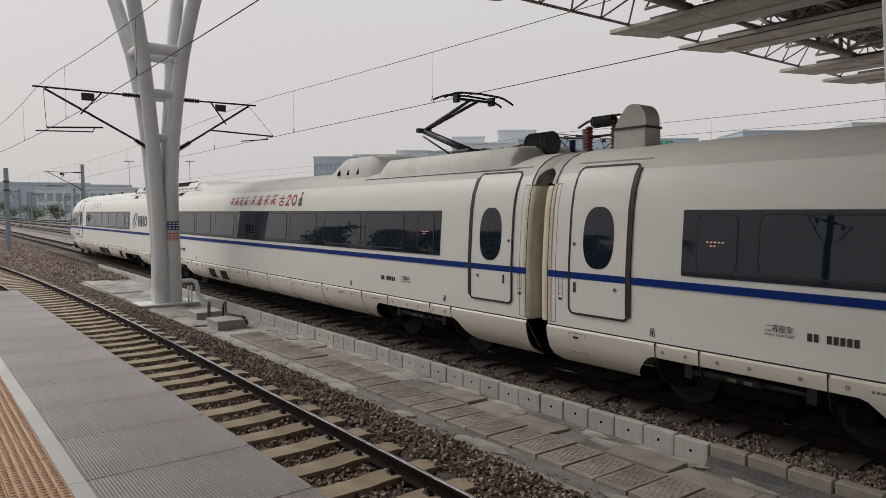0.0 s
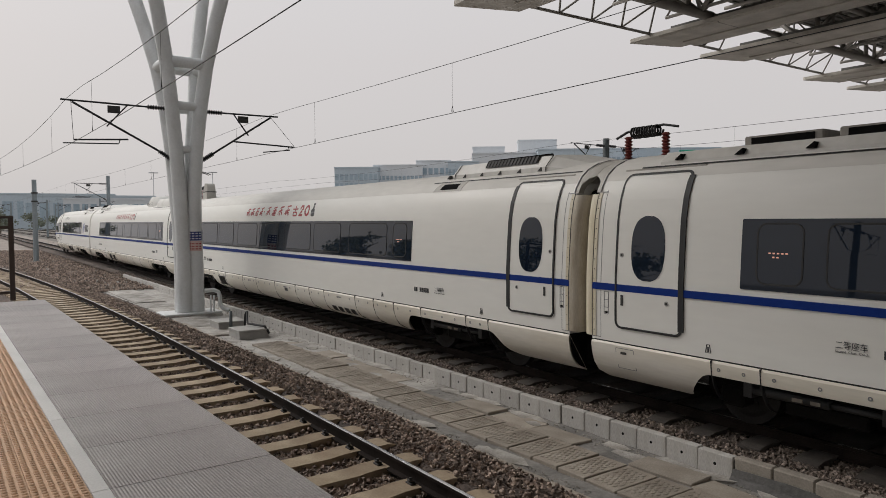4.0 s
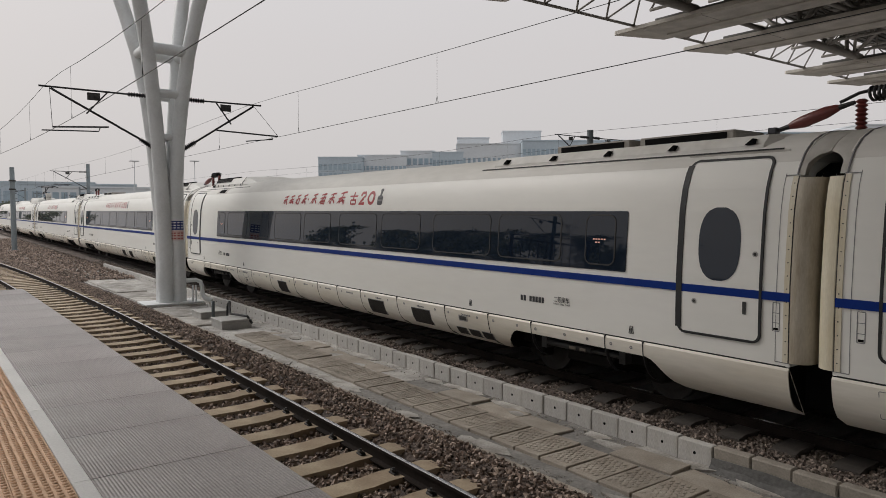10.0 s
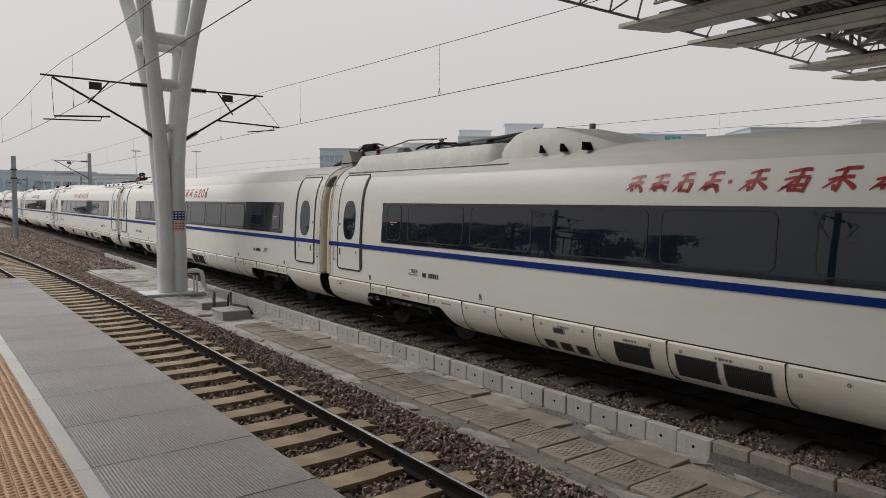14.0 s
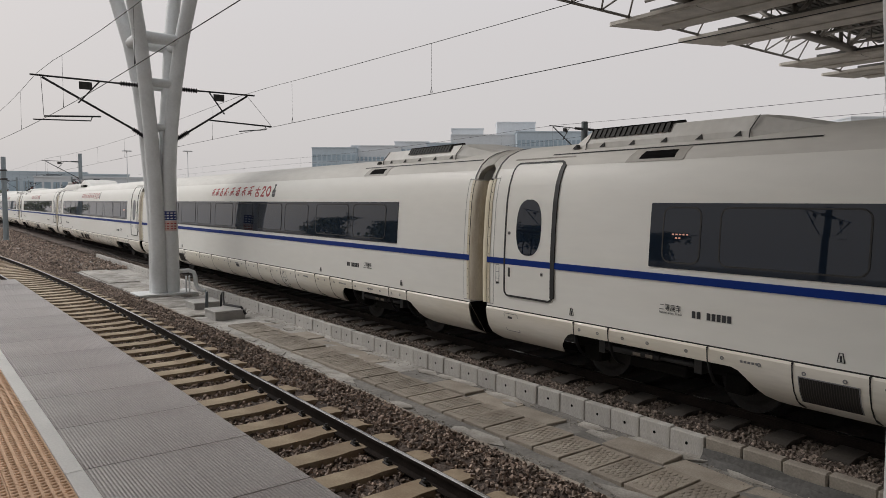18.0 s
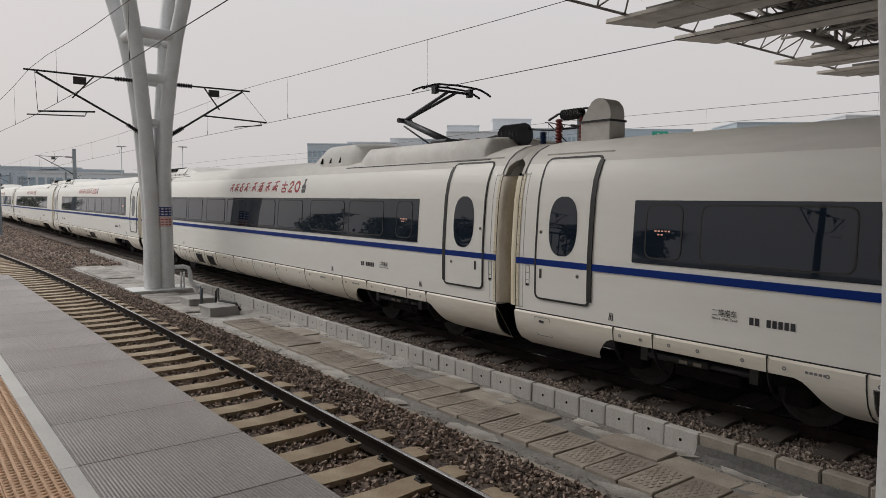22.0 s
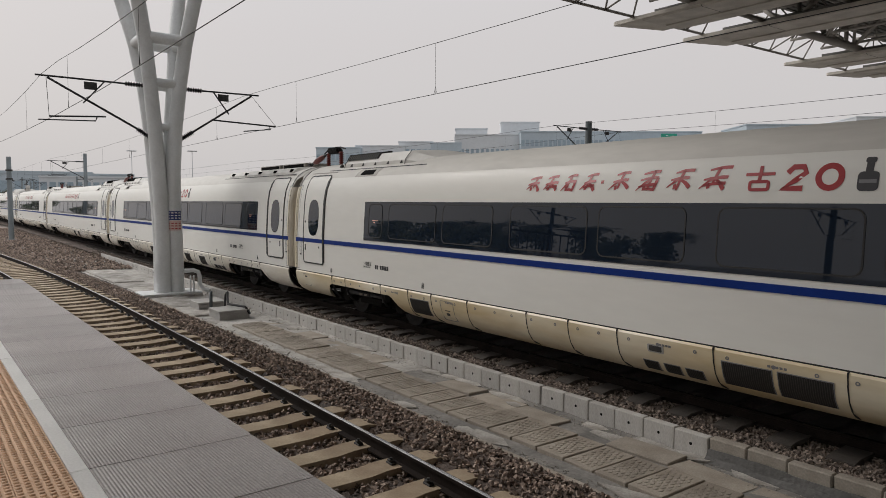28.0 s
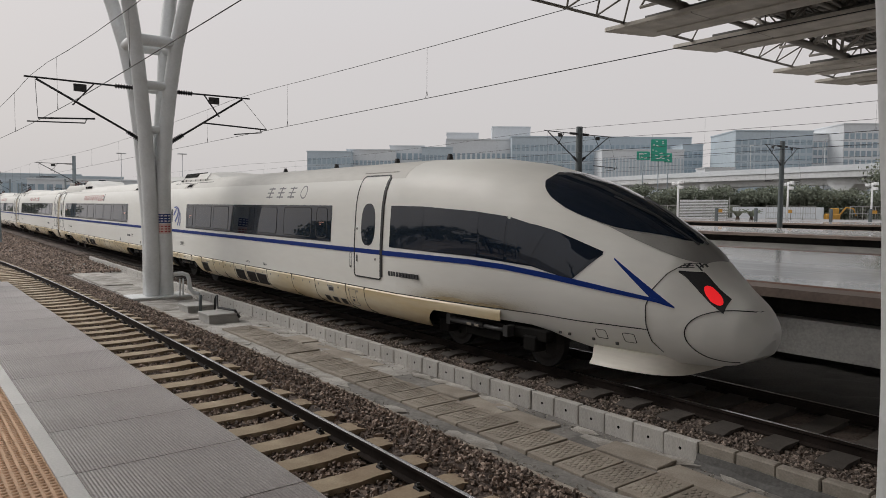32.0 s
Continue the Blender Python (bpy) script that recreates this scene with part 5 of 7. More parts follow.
def train_car(number, cfg):
    """A middle car. Its origin is on the rails at its leading end; u grows towards its tail."""
    c = car_base("white high-speed train car with blue stripe and black window band")
    hull(c, 0.25, CAR - 0.25)
    skirt_details(c, SKIRT_OF[number], "stained" if number in STAINED else "skirt_paint")
    underfloor(c, 5.7, CAR - 5.7)
    for u in (3.72, CAR - 3.72):
        bogie(c, u)
    a, b = cfg["win"]
    windows(c, a, b, panes_for(a, b, cfg["doors"][0], cfg["doors"][1]))
    stripe(c, 0.26, CAR - 0.26)
    if cfg["doors"][0]:
        door(c, 0.74)
    if cfg["doors"][1]:
        door(c, CAR - 1.8, False)
    gangway(c)
    slogan(c, {13: 8.85, 6: 8.85, 14: 8.85, 2: 8.85, 15: 9.95, 7: 11.16, 8: 9.8, 10: 9.72, 11: 9.3, 9: 9.75}.get(number, 9.45))
    number_bars(c, 4.0, False, number in (2, 3))
    number_bars(c, CAR - 5.0, True, number in (2, 3))
    lead, trail = cfg["roof"]
    if lead == "ac_lead" or lead == "ins_ac":
        ac_hood(c, 1.35, 6.25)
        roof_vent(c, 3.15)
    if lead in ("ins", "ins_ac"):
        insulators(c, (-0.02, 0.74), h=0.44)
        coil(c, 0.0, 0.7, 4.35)
        bm = B()
        tube(bm, [(-1.35, -0.5, 3.86), (-1.15, -0.5, 3.98), (-0.75, -0.48, 4.08), (-0.4, -0.45, 4.2), (-0.1, -0.45, 4.27)], [0.025, 0.025, 0.045, 0.045, 0.025], 8)
        if lead == "ins_ac":
            part("roof_cable", bm, "rubber", c)
            bm = B()
            tube(bm, [(-0.95, -0.48, 4.03), (-0.85, -0.48, 4.06), (-0.72, -0.475, 4.09), (-0.45, -0.455, 4.18), (-0.32, -0.45, 4.22), (-0.26, -0.45, 4.235)], [0.03, 0.06, 0.085, 0.08, 0.05, 0.025], 12)
            part("cable_end", bm, "insulator_red", c, "dark red cable end")
            bm = B()
            tube(bm, [(-1.12, -0.5, 3.82), (-1.12, -0.5, 4.0)], 0.05, 10)
            box(bm, -1.18, -1.06, -0.56, -0.44, 3.96, 4.04, 0.01)
            part("cable_stand", bm, "panto", c)
        else:
            bm.free()
    if lead == "fin":
        fin_box(c, 0.85)
        insulators(c, (0.1, 0.66), h=0.5)
        insulators(c, (-0.3,), "insulator_blue", 0.3)
        coil(c, 0.12, 0.75, 4.42)
        bm = B()
        tube(bm, [(-1.2, -0.2, 4.3), (-0.3, -0.3, 4.2), (0.6, -0.4, 4.18)], 0.022, 6)
        part("roof_cable", bm, "rubber", c)
    if lead == "panto_down":
        panto_hood(c, 0.55, 6.9, True)
        pantograph(c, 4.6, False)
        insulators(c, (-0.04, 0.76), h=0.44)
        insulators(c, (3.55,), "box_grey", 0.52)
        coil(c, -0.02, 0.72, 4.36)
        bm = B()
        tube(bm, [(0.8, -0.4, 4.26), (2.15, -0.4, 4.44), (3.6, -0.35, 4.38)], 0.02, 6)
        part("conductor_rod", bm, "insulator_red", c, "dark red conductor rod")
        bm = B()
        tube(bm, [(1.9 + q * 0.024, -0.5, 4.14) for q in range(14)], [0.115 if q % 2 else 0.09 for q in range(14)], 14)
        r = part("roof_arrester", bm, "box_grey", c, "pale ribbed cylinder on the roof")
        bm = B()
        tube(bm, [(2.21, -0.5, 4.14), (2.36, -0.5, 4.13)], [0.09, 0.05], 10)
        tube(bm, [(1.95, -0.5, 4.14), (1.75, -0.45, 4.2), (1.55, -0.4, 4.1), (1.3, -0.4, 4.12)], 0.025, 6)
        part("end_cap", bm, "rubber", r)
    if trail == "ac_trail":
        ac_hood(c, CAR - 4.95, CAR - 0.1, True)
        roof_vent(c, CAR - 4.6)
    if trail == "panto_up":
        panto_hood(c, CAR - 6.4, CAR - 0.75, False)
        pantograph(c, CAR - 3.9, True)
        bm = B()
        tube(bm, [(CAR - 1.5 + k * 0.055, -0.35, 4.16) for k in range(12)], [0.225 if k % 2 else 0.185 for k in range(12)], 16)
        part("roof_transformer", bm, "panto", c)
        bm = B()
        tube(bm, [(CAR - 3.0, -0.3, 4.2), (CAR - 2.4, -0.3, 4.12), (CAR - 1.6, -0.35, 4.2)], 0.025, 6)
        part("roof_cable", bm, "rubber", c)
        insulators(c, (CAR - 2.6, CAR - 2.2), "insulator_red", 0.3)
    if trail == "low":
        low_tray(c, CAR - 6.6, CAR - 0.55)
    if number in (5, 13):
        low_tray(c, 0.85, 4.95)
    if trail == "cable":
        bm = B()
        tube(bm, [(CAR - 1.75, -0.5, 3.84), (CAR - 1.5, -0.5, 3.96), (CAR - 0.95, -0.5, 4.06), (CAR - 0.55, -0.5, 4.2), (CAR - 0.35, -0.5, 4.24)], 0.05, 8)
        part("roof_cable", bm, "rubber", c)
        insulators(c, (CAR - 0.85,), "rubber", 0.22, -0.5)
        bm = B()
        prism(bm, [(CAR - 0.72, 3.86), (CAR - 0.1, 3.86), (CAR - 0.1, 3.98), (CAR - 0.28, 4.28), (CAR - 0.42, 4.32), (CAR - 0.6, 4.18), (CAR - 0.72, 3.98)], "y", -0.75, -0.3)
        b = part("roof_box", bm, "roof_paint", c, "dirty white hooded roof box")
        bm = B()
        box(bm, CAR - 0.76, CAR - 0.06, -0.77, -0.28, 3.95, 3.975)
        part("rim", bm, "rubber", b)
    return c


def end_car(lead):
    """The driving car at either end; built as the tail, and turned about for the lead."""
    c = car_base("white streamlined driving car with dark windscreen" + ("" if lead else " and glowing red tail light"))
    NOSE["on"] = True
    hull(c, 0.25, 18.6)
    nose_shell(c)
    bm = B()
    arches = [(2.35, 5.1), (19.9, 22.8)]
    for s in (-1, 1):
        skirt(bm, 0.25, 21.7, arches, s, lambda u: (nose_half(u, 1.02) + 0.012) / half(1.0) if u > 18.6 else 1.0)
    part("skirt", bm, "skirt_paint" if lead else "stained", c, "" if lead else "white skirt with rusty brown stains")
    NOSE["on"] = False
    skirt_fittings(c, "tail", 18.8)
    underfloor(c, 5.7, 19.0, 20.6)
    for u in (3.72, 21.1):
        bogie(c, u)
    windows(c, 4.1, 15.65, panes_for(4.1, 15.65, 1, 1))
    door(c, 16.85)
    NOSE["on"] = True
    bm = B()
    stripe_low = lambda u: table(u, (18, 21, 22, 23, 24, 24.9), (1.795, 1.795, 1.765, 1.68, 1.57, 1.46))
    nose_side(bm, [0.26] + levels(18.6, 24.86, 26), stripe_low, lambda u: stripe_low(u) + table(u, (20, 23.5, 24.9), (0.105, 0.09, 0.05)), 0.0145, 2)
    part("blue_stripe", bm, "blue", c, "dark blue stripe")
    bm = B()
    nose_side(bm, levels(24.1, 24.8, 10) + levels(24.84, 25.09, 6), lambda u: table(u, (24.1, 24.8, 25.09), (2.08, 1.475, 1.40)), lambda u: table(u, (24.1, 25.09), (2.10, 1.42)), 0.0085, 2)
    part("chevron", bm, "blue", c)
    for a, b, lo, hi in ((18.35, 19.55, (2.0, 2.0), (2.89, 2.88)), (19.62, 21.25, (2.0, 1.97), (2.88, 2.79)), (21.32, 21.95, (1.97, 1.95), (2.785, 2.72)), (22.02, 22.85, (1.945, 1.9), (2.71, 2.52)), (22.72, 23.85, (1.88, 1.72), (2.44, 2.2))):
        bm = B()
        cut = 0.34 if a > 22 else 0.0
        cut2 = 0.42 if b > 23 else (0.34 if b > 22.5 else 0.0)
        us, n = [], 8
        rows = []
        for i in range(n + 1):
            zs = []
            t = i / n
            zl, zh = lo[0] + (lo[1] - lo[0]) * t, hi[0] + (hi[1] - hi[0]) * t
            row = []
            for k in range(6):
                q = k / 5
                ua, ub = a + cut * (q if a > 22.5 else 0) * 0.9, b - cut2 * ((1 - q) if b > 22.5 else 0)
                u = ua + (ub - ua) * t
                z = zl + (zh - zl) * q
                row.append(bm.verts.new((u, -half(z, u) - 0.012, z)))
            rows.append(row)
        for p, q in zip(rows, rows[1:]):
            for k in range(5):
                f = bm.faces.new((p[k], p[k + 1], q[k + 1], q[k]))
                f.smooth = True
        g = part("cab_window", bm, "glass" if a > 19.6 else "band", c, "dark cab side window")
    bm = B()
    nose_side(bm, levels(18.35, 23.9, 34), lambda u: table(u, (18.35, 21.2, 22.6, 23.42, 23.9), (1.985, 1.95, 1.87, 1.70, 2.14)), lambda u: table(u, (18.35, 19.5, 21.2, 22.6, 23.0, 23.9), (2.895, 2.885, 2.80, 2.585, 2.50, 2.19)), 0.008, 8)
    part("cab_window_band", bm, "band", c, "glossy black cab window band")
    ws_low = lambda u: table(u, (22.2, 22.3, 22.45, 22.65, 22.95, 23.3, 23.9, 24.6, 24.95), (3.56, 3.36, 3.2, 3.06, 2.9, 2.76, 2.57, 2.45, 2.33))
    bm = B()
    nose_patch(bm, [22.22, 22.3, 22.4, 22.5, 22.65, 22.8] + levels(23.0, 24.92, 14), lambda u: min(0.995, ring_at(u, ws_low(u))), lambda u: 1.0, 0.012)
    w = part("windscreen", bm, "glass", c, "large dark curved windscreen")
    cowl_low = lambda u: table(u, (23.6, 24.2, 25.0, 25.2), (2.68, 2.42, 2.1, 2.03))
    bm = B()
    nose_patch(bm, levels(23.62, 25.2, 14), lambda u: min(0.99, ring_at(u, cowl_low(u))), lambda u: min(1.0, ring_at(u, ws_low(u)) - 0.004) if u < 24.9 else 1.0, 0.009, True)
    part("windscreen_cowl", bm, "cowl", c, "grey cowl under the windscreen")
    for s in (-1, 1):
        bm = B()
        tube(bm, [(24.95, s * 0.12, nose_dims(24.95)[1] + 0.03), (24.2, s * 0.25, nose_dims(24.2)[1] + 0.02), (23.5, s * 0.42, nose_dims(23.5)[1] - 0.02)], 0.02, 6)
        part("wiper", bm, "rubber", w)
    bm = B()
    lamp_low = lambda u: min(nose_dims(u)[1] - 0.27, table(u, (25.02, 25.3, 25.8), (1.93, 1.74, 1.52)))
    lamp_high = lambda u: min(nose_dims(u)[1] - 0.075, table(u, (25.02, 25.25, 25.62, 25.8), (1.95, 1.93, 1.69, 1.50)))
    nose_side(bm, levels(25.02, 25.68, 20), lamp_low, lamp_high, 0.014, 8)
    l = part("headlight", bm, "lamp_glass", c, "slanting headlight under dark glass")
    if not lead:
        bm = B()
        mid = lambda u: (lamp_low(u) + lamp_high(u)) / 2
        tall = lambda u: max(0.004, (lamp_high(u) - lamp_low(u)) * 0.34 * math.sqrt(max(0.0, 1 - ((u - 25.5) / 0.135) ** 2)))
        nose_side(bm, levels(25.367, 25.633, 20), lambda u: mid(u) - tall(u), lambda u: mid(u) + tall(u), 0.022, 6)
        part("tail_light", bm, "tail_red", l, "glowing red tail light")
    bm = B()
    pts = [(25.78 - 0.54 * math.cos(radians(a)), 1.03 + 0.38 * math.sin(radians(a))) for a in range(112, -100, -6)]
    ribbon(bm, dense(pts, 2), 0.013, 0.008, closed=False)
    ribbon(bm, dense([(25.05, 2.05), (24.9, 1.9), (24.75, 1.65), (24.68, 1.4), (24.68, 1.1), (24.72, 0.85), (24.85, 0.68)], 10), 0.012, 0.008, closed=False)
    ribbon(bm, dense([(18.6, 0.995), (21.0, 1.0), (22.8, 1.02), (23.6, 1.02), (24.1, 1.03), (24.68, 1.03)], 16), 0.016, 0.008, closed=False)
    part("nose_seam", bm, "rubber", c)
    for u, z, w in ((25.0, 1.99, 0.14), (25.13, 2.03, 0.1)):
        bm = B()
        for k in range(3):
            nose_side(bm, levels(u + 0.01 * k, u + w - 0.02 * (k % 2), 4), lambda q: min(z, nose_dims(q)[1] - 0.09) + 0.026 * k, lambda q: min(z, nose_dims(q)[1] - 0.09) + 0.026 * k + 0.011, 0.009, 1)
        nose_side(bm, [u + w * 0.45, u + w * 0.6], lambda q: min(z, nose_dims(q)[1] - 0.09), lambda q: min(z, nose_dims(q)[1] - 0.09) + 0.07, 0.01, 3)
        part("name_shape", bm, "dark_text", c)
    NOSE["on"] = False
    bm = B()
    prof = []
    for q in levels(0, 1, 16):
        prof.append((23.62 + 1.46 * math.sin(q * math.pi / 2), max(0.04, 1.12 * math.cos(q * math.pi / 2) ** 0.45)))
    rows = [[bm.verts.new((u, -w2 * k, z)) for z, k in ((0.32, 1.0), (0.35, 0.985), (0.42, 0.93), (0.62, 0.9))] + [bm.verts.new((u, w2 * k, z)) for z, k in ((0.62, 0.9), (0.42, 0.93), (0.35, 0.985), (0.32, 1.0))] for u, w2 in prof]
    for p, q in zip(rows, rows[1:]):
        for i in range(8):
            bm.faces.new((p[i], p[(i + 1) % 8], q[(i + 1) % 8], q[i])).smooth = True
    bm.faces.new(rows[0][::-1])
    bm.faces.new(rows[-1])
    part("rail_guard", bm, "skirt_paint", c, "white rail guard under the nose")
    for k in range(11):
        bm = B()
        bars(bm, 18.3 + k * 0.105, 1.36, 0.105, 0.1, 1)
        part("running_number", bm, "dark_text", c)
    for k in range(3):
        bm = B()
        x = 11.5 + 0.72 * k
        for zc in (3.1, 3.22, 3.34):
            skin(bm, [zc, zc + 0.035], lambda z: x + 0.25 * (z - 3.1), lambda z: x + 0.42 + 0.25 * (z - 3.1), 0.005)
        skin(bm, levels(3.08, 3.4, 3), lambda z: x + 0.18 + 0.25 * (z - 3.1), lambda z: x + 0.24 + 0.25 * (z - 3.1), 0.0055)
        part("name_shape", bm, "grey_text", c)
    bm = B()
    ribbon(bm, outline(13.75, 14.1, 3.08, 3.4, 0.16), 0.03, 0.005)
    part("round_mark", bm, "grey_text", c)
    for u in (23.75, 24.25):
        bm = B()
        NOSE["on"] = True
        ribbon(bm, outline(u, u + 0.2, 0.77, 0.92, 0.03), 0.01, 0.006)
        NOSE["on"] = False
        part("service_flap", bm, "rubber", c, "outlined service flap")
    for u in (23.4, 23.6, 24.1, 24.55):
        bm = B()
        nose_side(bm, [u, u + 0.04], lambda q: 0.84, lambda q: 0.88, 0.012)
        part("skirt_latch", bm, "iron", c)
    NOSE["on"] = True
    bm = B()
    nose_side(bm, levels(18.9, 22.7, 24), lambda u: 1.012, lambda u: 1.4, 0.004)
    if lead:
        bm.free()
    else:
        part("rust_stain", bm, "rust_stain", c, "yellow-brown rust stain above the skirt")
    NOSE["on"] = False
    if not lead:
        lettering("\u4e00\u7b49/\u5546\u52a1\u5ea7\u8f66", 0.105, "dark_text", "class_lettering", c, 3.33, 1.36, squeeze=0.85)
        lettering("First  Class  Business  Coach", 0.042, "dark_text", "class_lettering", c, 3.4, 1.31)
        lettering("399.27m", 0.1, "dark_text", "length_lettering", c, 10.12, 1.1, squeeze=0.8)
        lettering("350km/h", 0.1, "dark_text", "speed_lettering", c, 11.42, 1.1, squeeze=0.8)
    swoosh(c, 0.9)
    ac_hood(c, 1.35, 6.25)
    roof_vent(c, 3.2)
    for u in (9.5, 13.0, 16.2, 18.4):
        bm = B()
        tube(bm, [(u, 0, 3.9), (u, 0, 4.1)], [0.1, 0.05], 8)
        part("roof_aerial", bm, "iron", c)
    bm = B()
    skin(bm, levels(0.62, 1.15, 3), lambda z: 15.2 + 0.4 * z, lambda z: 15.5 + 0.4 * z, -0.02)
    bm.free()
    if lead:
        for o in c.children_recursive:
            if o.type == "MESH" and o.data in LATCH:
                o.location.x = CAR - o.location.x
            elif o.type == "MESH" and o.parent == c:
                for v in o.data.vertices:
                    v.co.x = CAR - v.co.x
                o.data.flip_normals()
            elif o.type == "MESH" and o.parent.name.startswith("bogie"):
                pass
            elif o.type == "MESH":
                for v in o.data.vertices:
                    v.co.x = CAR - v.co.x
                o.data.flip_normals()
            else:
                o.location.x = CAR - o.location.x
    return c


M["wheel"] = material("wheel_steel", (0.045, 0.042, 0.04), 0.6, metal=0.6, var=0.2, scale=4, fine=40, bump=0.1)
M["damper"] = material("damper_grey", (0.06, 0.06, 0.06), 0.5, metal=0.3, var=0.15, bump=0.05)
M["panto"] = material("pantograph_grey", (0.045, 0.047, 0.055), 0.5, metal=0.3, var=0.15, bump=0.05)
M["cowl"] = material("cowl_grey", (0.30, 0.295, 0.28), 0.4, var=0.05, bump=0.0)


def train_s(t):
    """Where the joint between the second and third car stands along the track; the train gathers speed."""
    return float(np.polyval([80.5863, -253.5156, 325.0322, -218.2044, -100.3593, -178.9737, -8.4614], t / 32))


TRAIN = {}
for number, cfg in CARS.items():
    TRAIN[number] = end_car(cfg["end"] == "lead") if "end" in cfg else train_car(number, cfg)


def motions():
    times = [i * 0.5 for i in range(65)]
    for number, car in TRAIN.items():
        walk(car, [(t, pose(train_s(t) + CAR * (14 - number), TRACK_Y, 0)) for t in times])
    # the wheels roll: a row for every 80 degrees of turn
    fine = [i * 0.01 for i in range(3201)]
    turned = [math.degrees((train_s(t) - train_s(0)) / 0.46) for t in fine]
    stops = [80.0 * k for k in range(int(-turned[-1] / 80.0) + 1)]
    marks = [(float(np.interp(a, [-v for v in turned], fine)), -a) for a in stops] + [(32.0, turned[-1])]
    for wheel in WHEELS:
        place = wheel.location.copy()
        walk(wheel, [(t, pose(place.x, place.y, place.z, 0, a, 0)) for t, a in marks])


# ---- the place: columns, wires, canopy ----
def column(at, label):
    """Four leaning tubes that open upwards across the tracks, tied by beams."""
    c = thing("canopy_column", label, "column", group="canopy columns", at=at)
    zs = [-0.3, 1.4, 2.8, 4.0, 5.35, 6.85, 8.25, 9.65, 11.5, 14.2]
    bs = [0.22, 0.205, 0.21, 0.255, 0.335, 0.485, 0.66, 0.92, 1.32, 2.0]
    As = [0.12, 0.14, 0.18, 0.24, 0.30, 0.41, 0.65, 0.99, 1.48, 2.25]
    ys = [0.02, 0.02, -0.02, -0.06, -0.068, -0.065, -0.086, -0.12, -0.16, -0.2]
    rs = [0.26, 0.255, 0.25, 0.24, 0.235, 0.232, 0.232, 0.232, 0.235, 0.24]
    for sx in (-1, 1):
        for sy in (-1, 1):
            bm = B()
            tube(bm, [(sx * a, sy * b + y, z) for a, b, y, z in zip(As, bs, ys, zs)], rs, 24)
            part("leg", bm, "steel_white", c)
    for z, b, a, y, h in ((5.41, 0.34, 0.30, -0.068, 0.12), (6.87, 0.49, 0.42, -0.065, 0.15), (8.3, 0.67, 0.66, -0.087, 0.19)):
        for sx in (-1, 1):
            bm = B()
            tube(bm, [(sx * a, y - b, z), (sx * a, y + b, z)], h, 16)
            part("tie_beam", bm, "steel_white", c)
    for s in (-1, 1):
        bm = B()
        tube(bm, [(0.66, s * 0.66 - 0.087, 8.27), (-0.66, s * 0.66 - 0.087, 8.27)], 0.19, 14)
        part("tie_beam", bm, "steel_white", c)
    bm = B()
    box(bm, -0.62, 0.62, -0.98, 0.98, -0.33, -0.27, 0.01)
    part("base_plate", bm, "steel_white", c)
    bm = B()
    box(bm, -0.66, 0.66, -1.0, 1.0, -0.6, -0.335, 0.015)
    part("foundation", bm, "concrete", c)
    bm = B()
    prism(bm, [(0.13 + 0.275 * math.cos(radians(k)), -0.205 + 0.275 * math.sin(radians(k))) for k in range(-170, -20, 15)], "z", 0.15, 0.78)
    part("repair_sleeve", bm, "steel_white", c)
    rnd = random.Random(14)
    for k in range(26):
        # blisters and flakes in the paint of the front tubes
        z, sy, a = rnd.uniform(1.0, 9.0), rnd.choice((-1, 1)), rnd.uniform(-110, 10)
        x, y, r = (float(np.interp(z, zs, q)) for q in (As, bs, rs))
        y = sy * y + float(np.interp(z, zs, ys))
        bm = B()
        w, h = rnd.uniform(0.02, 0.05), rnd.uniform(0.03, 0.12)
        pts = [(x + (r + o) * math.cos(radians(a + d)), y + (r + o) * math.sin(radians(a + d))) for o, d in ((0.004, 0), (0.006, w * 60), (0.004, w * 120), (-0.02, w * 60))]
        prism(bm, pts, "z", z, z + h)
        part("paint_blister", bm, "steel_white", c)
    return c


def column_sign():
    s = thing("warning_sign", "small blue and pink warning notice strapped round the column", "sign")
    for z0, z1, mat in ((2.24, 2.55, "sign_blue"), (1.88, 2.22, "sign_pink")):
        bm = B()
        pts = [(-25.03 + 0.262 * math.cos(radians(k)), 6.955 + 0.262 * math.sin(radians(k))) for k in range(-80, 48, 12)]
        prism(bm, pts + [(-25.03 + 0.2 * math.cos(radians(k)), 6.955 + 0.2 * math.sin(radians(k))) for k in (40, -20, -80)], "z", z0, z1)
        p = part("notice", bm, mat, s)
        bm = B()
        for i in range(3):
            for j in range(4):
                a = -66 + j * 27
                z = z0 + 0.05 + i * 0.09
                pq = [(-25.03 + r * math.cos(radians(a + d)), 6.955 + r * math.sin(radians(a + d))) for r, d in ((0.266, 0), (0.266, 17), (0.258, 17), (0.258, 0))]
                prism(bm, pq, "z", z, z + 0.035)
        part("writing_bars", bm, "sign_white" if mat == "sign_blue" else "red_text", p)


def ribbed(bm, p, q, r=0.095, n=9):
    p, q = Vector(p), Vector(q)
    pts, rs = [], []
    for i in range(2 * n + 1):
        pts.append(p + (q - p) * i / (2 * n))
        rs.append(r if i % 2 else r * 0.45)
    tube(bm, pts, rs, 8)


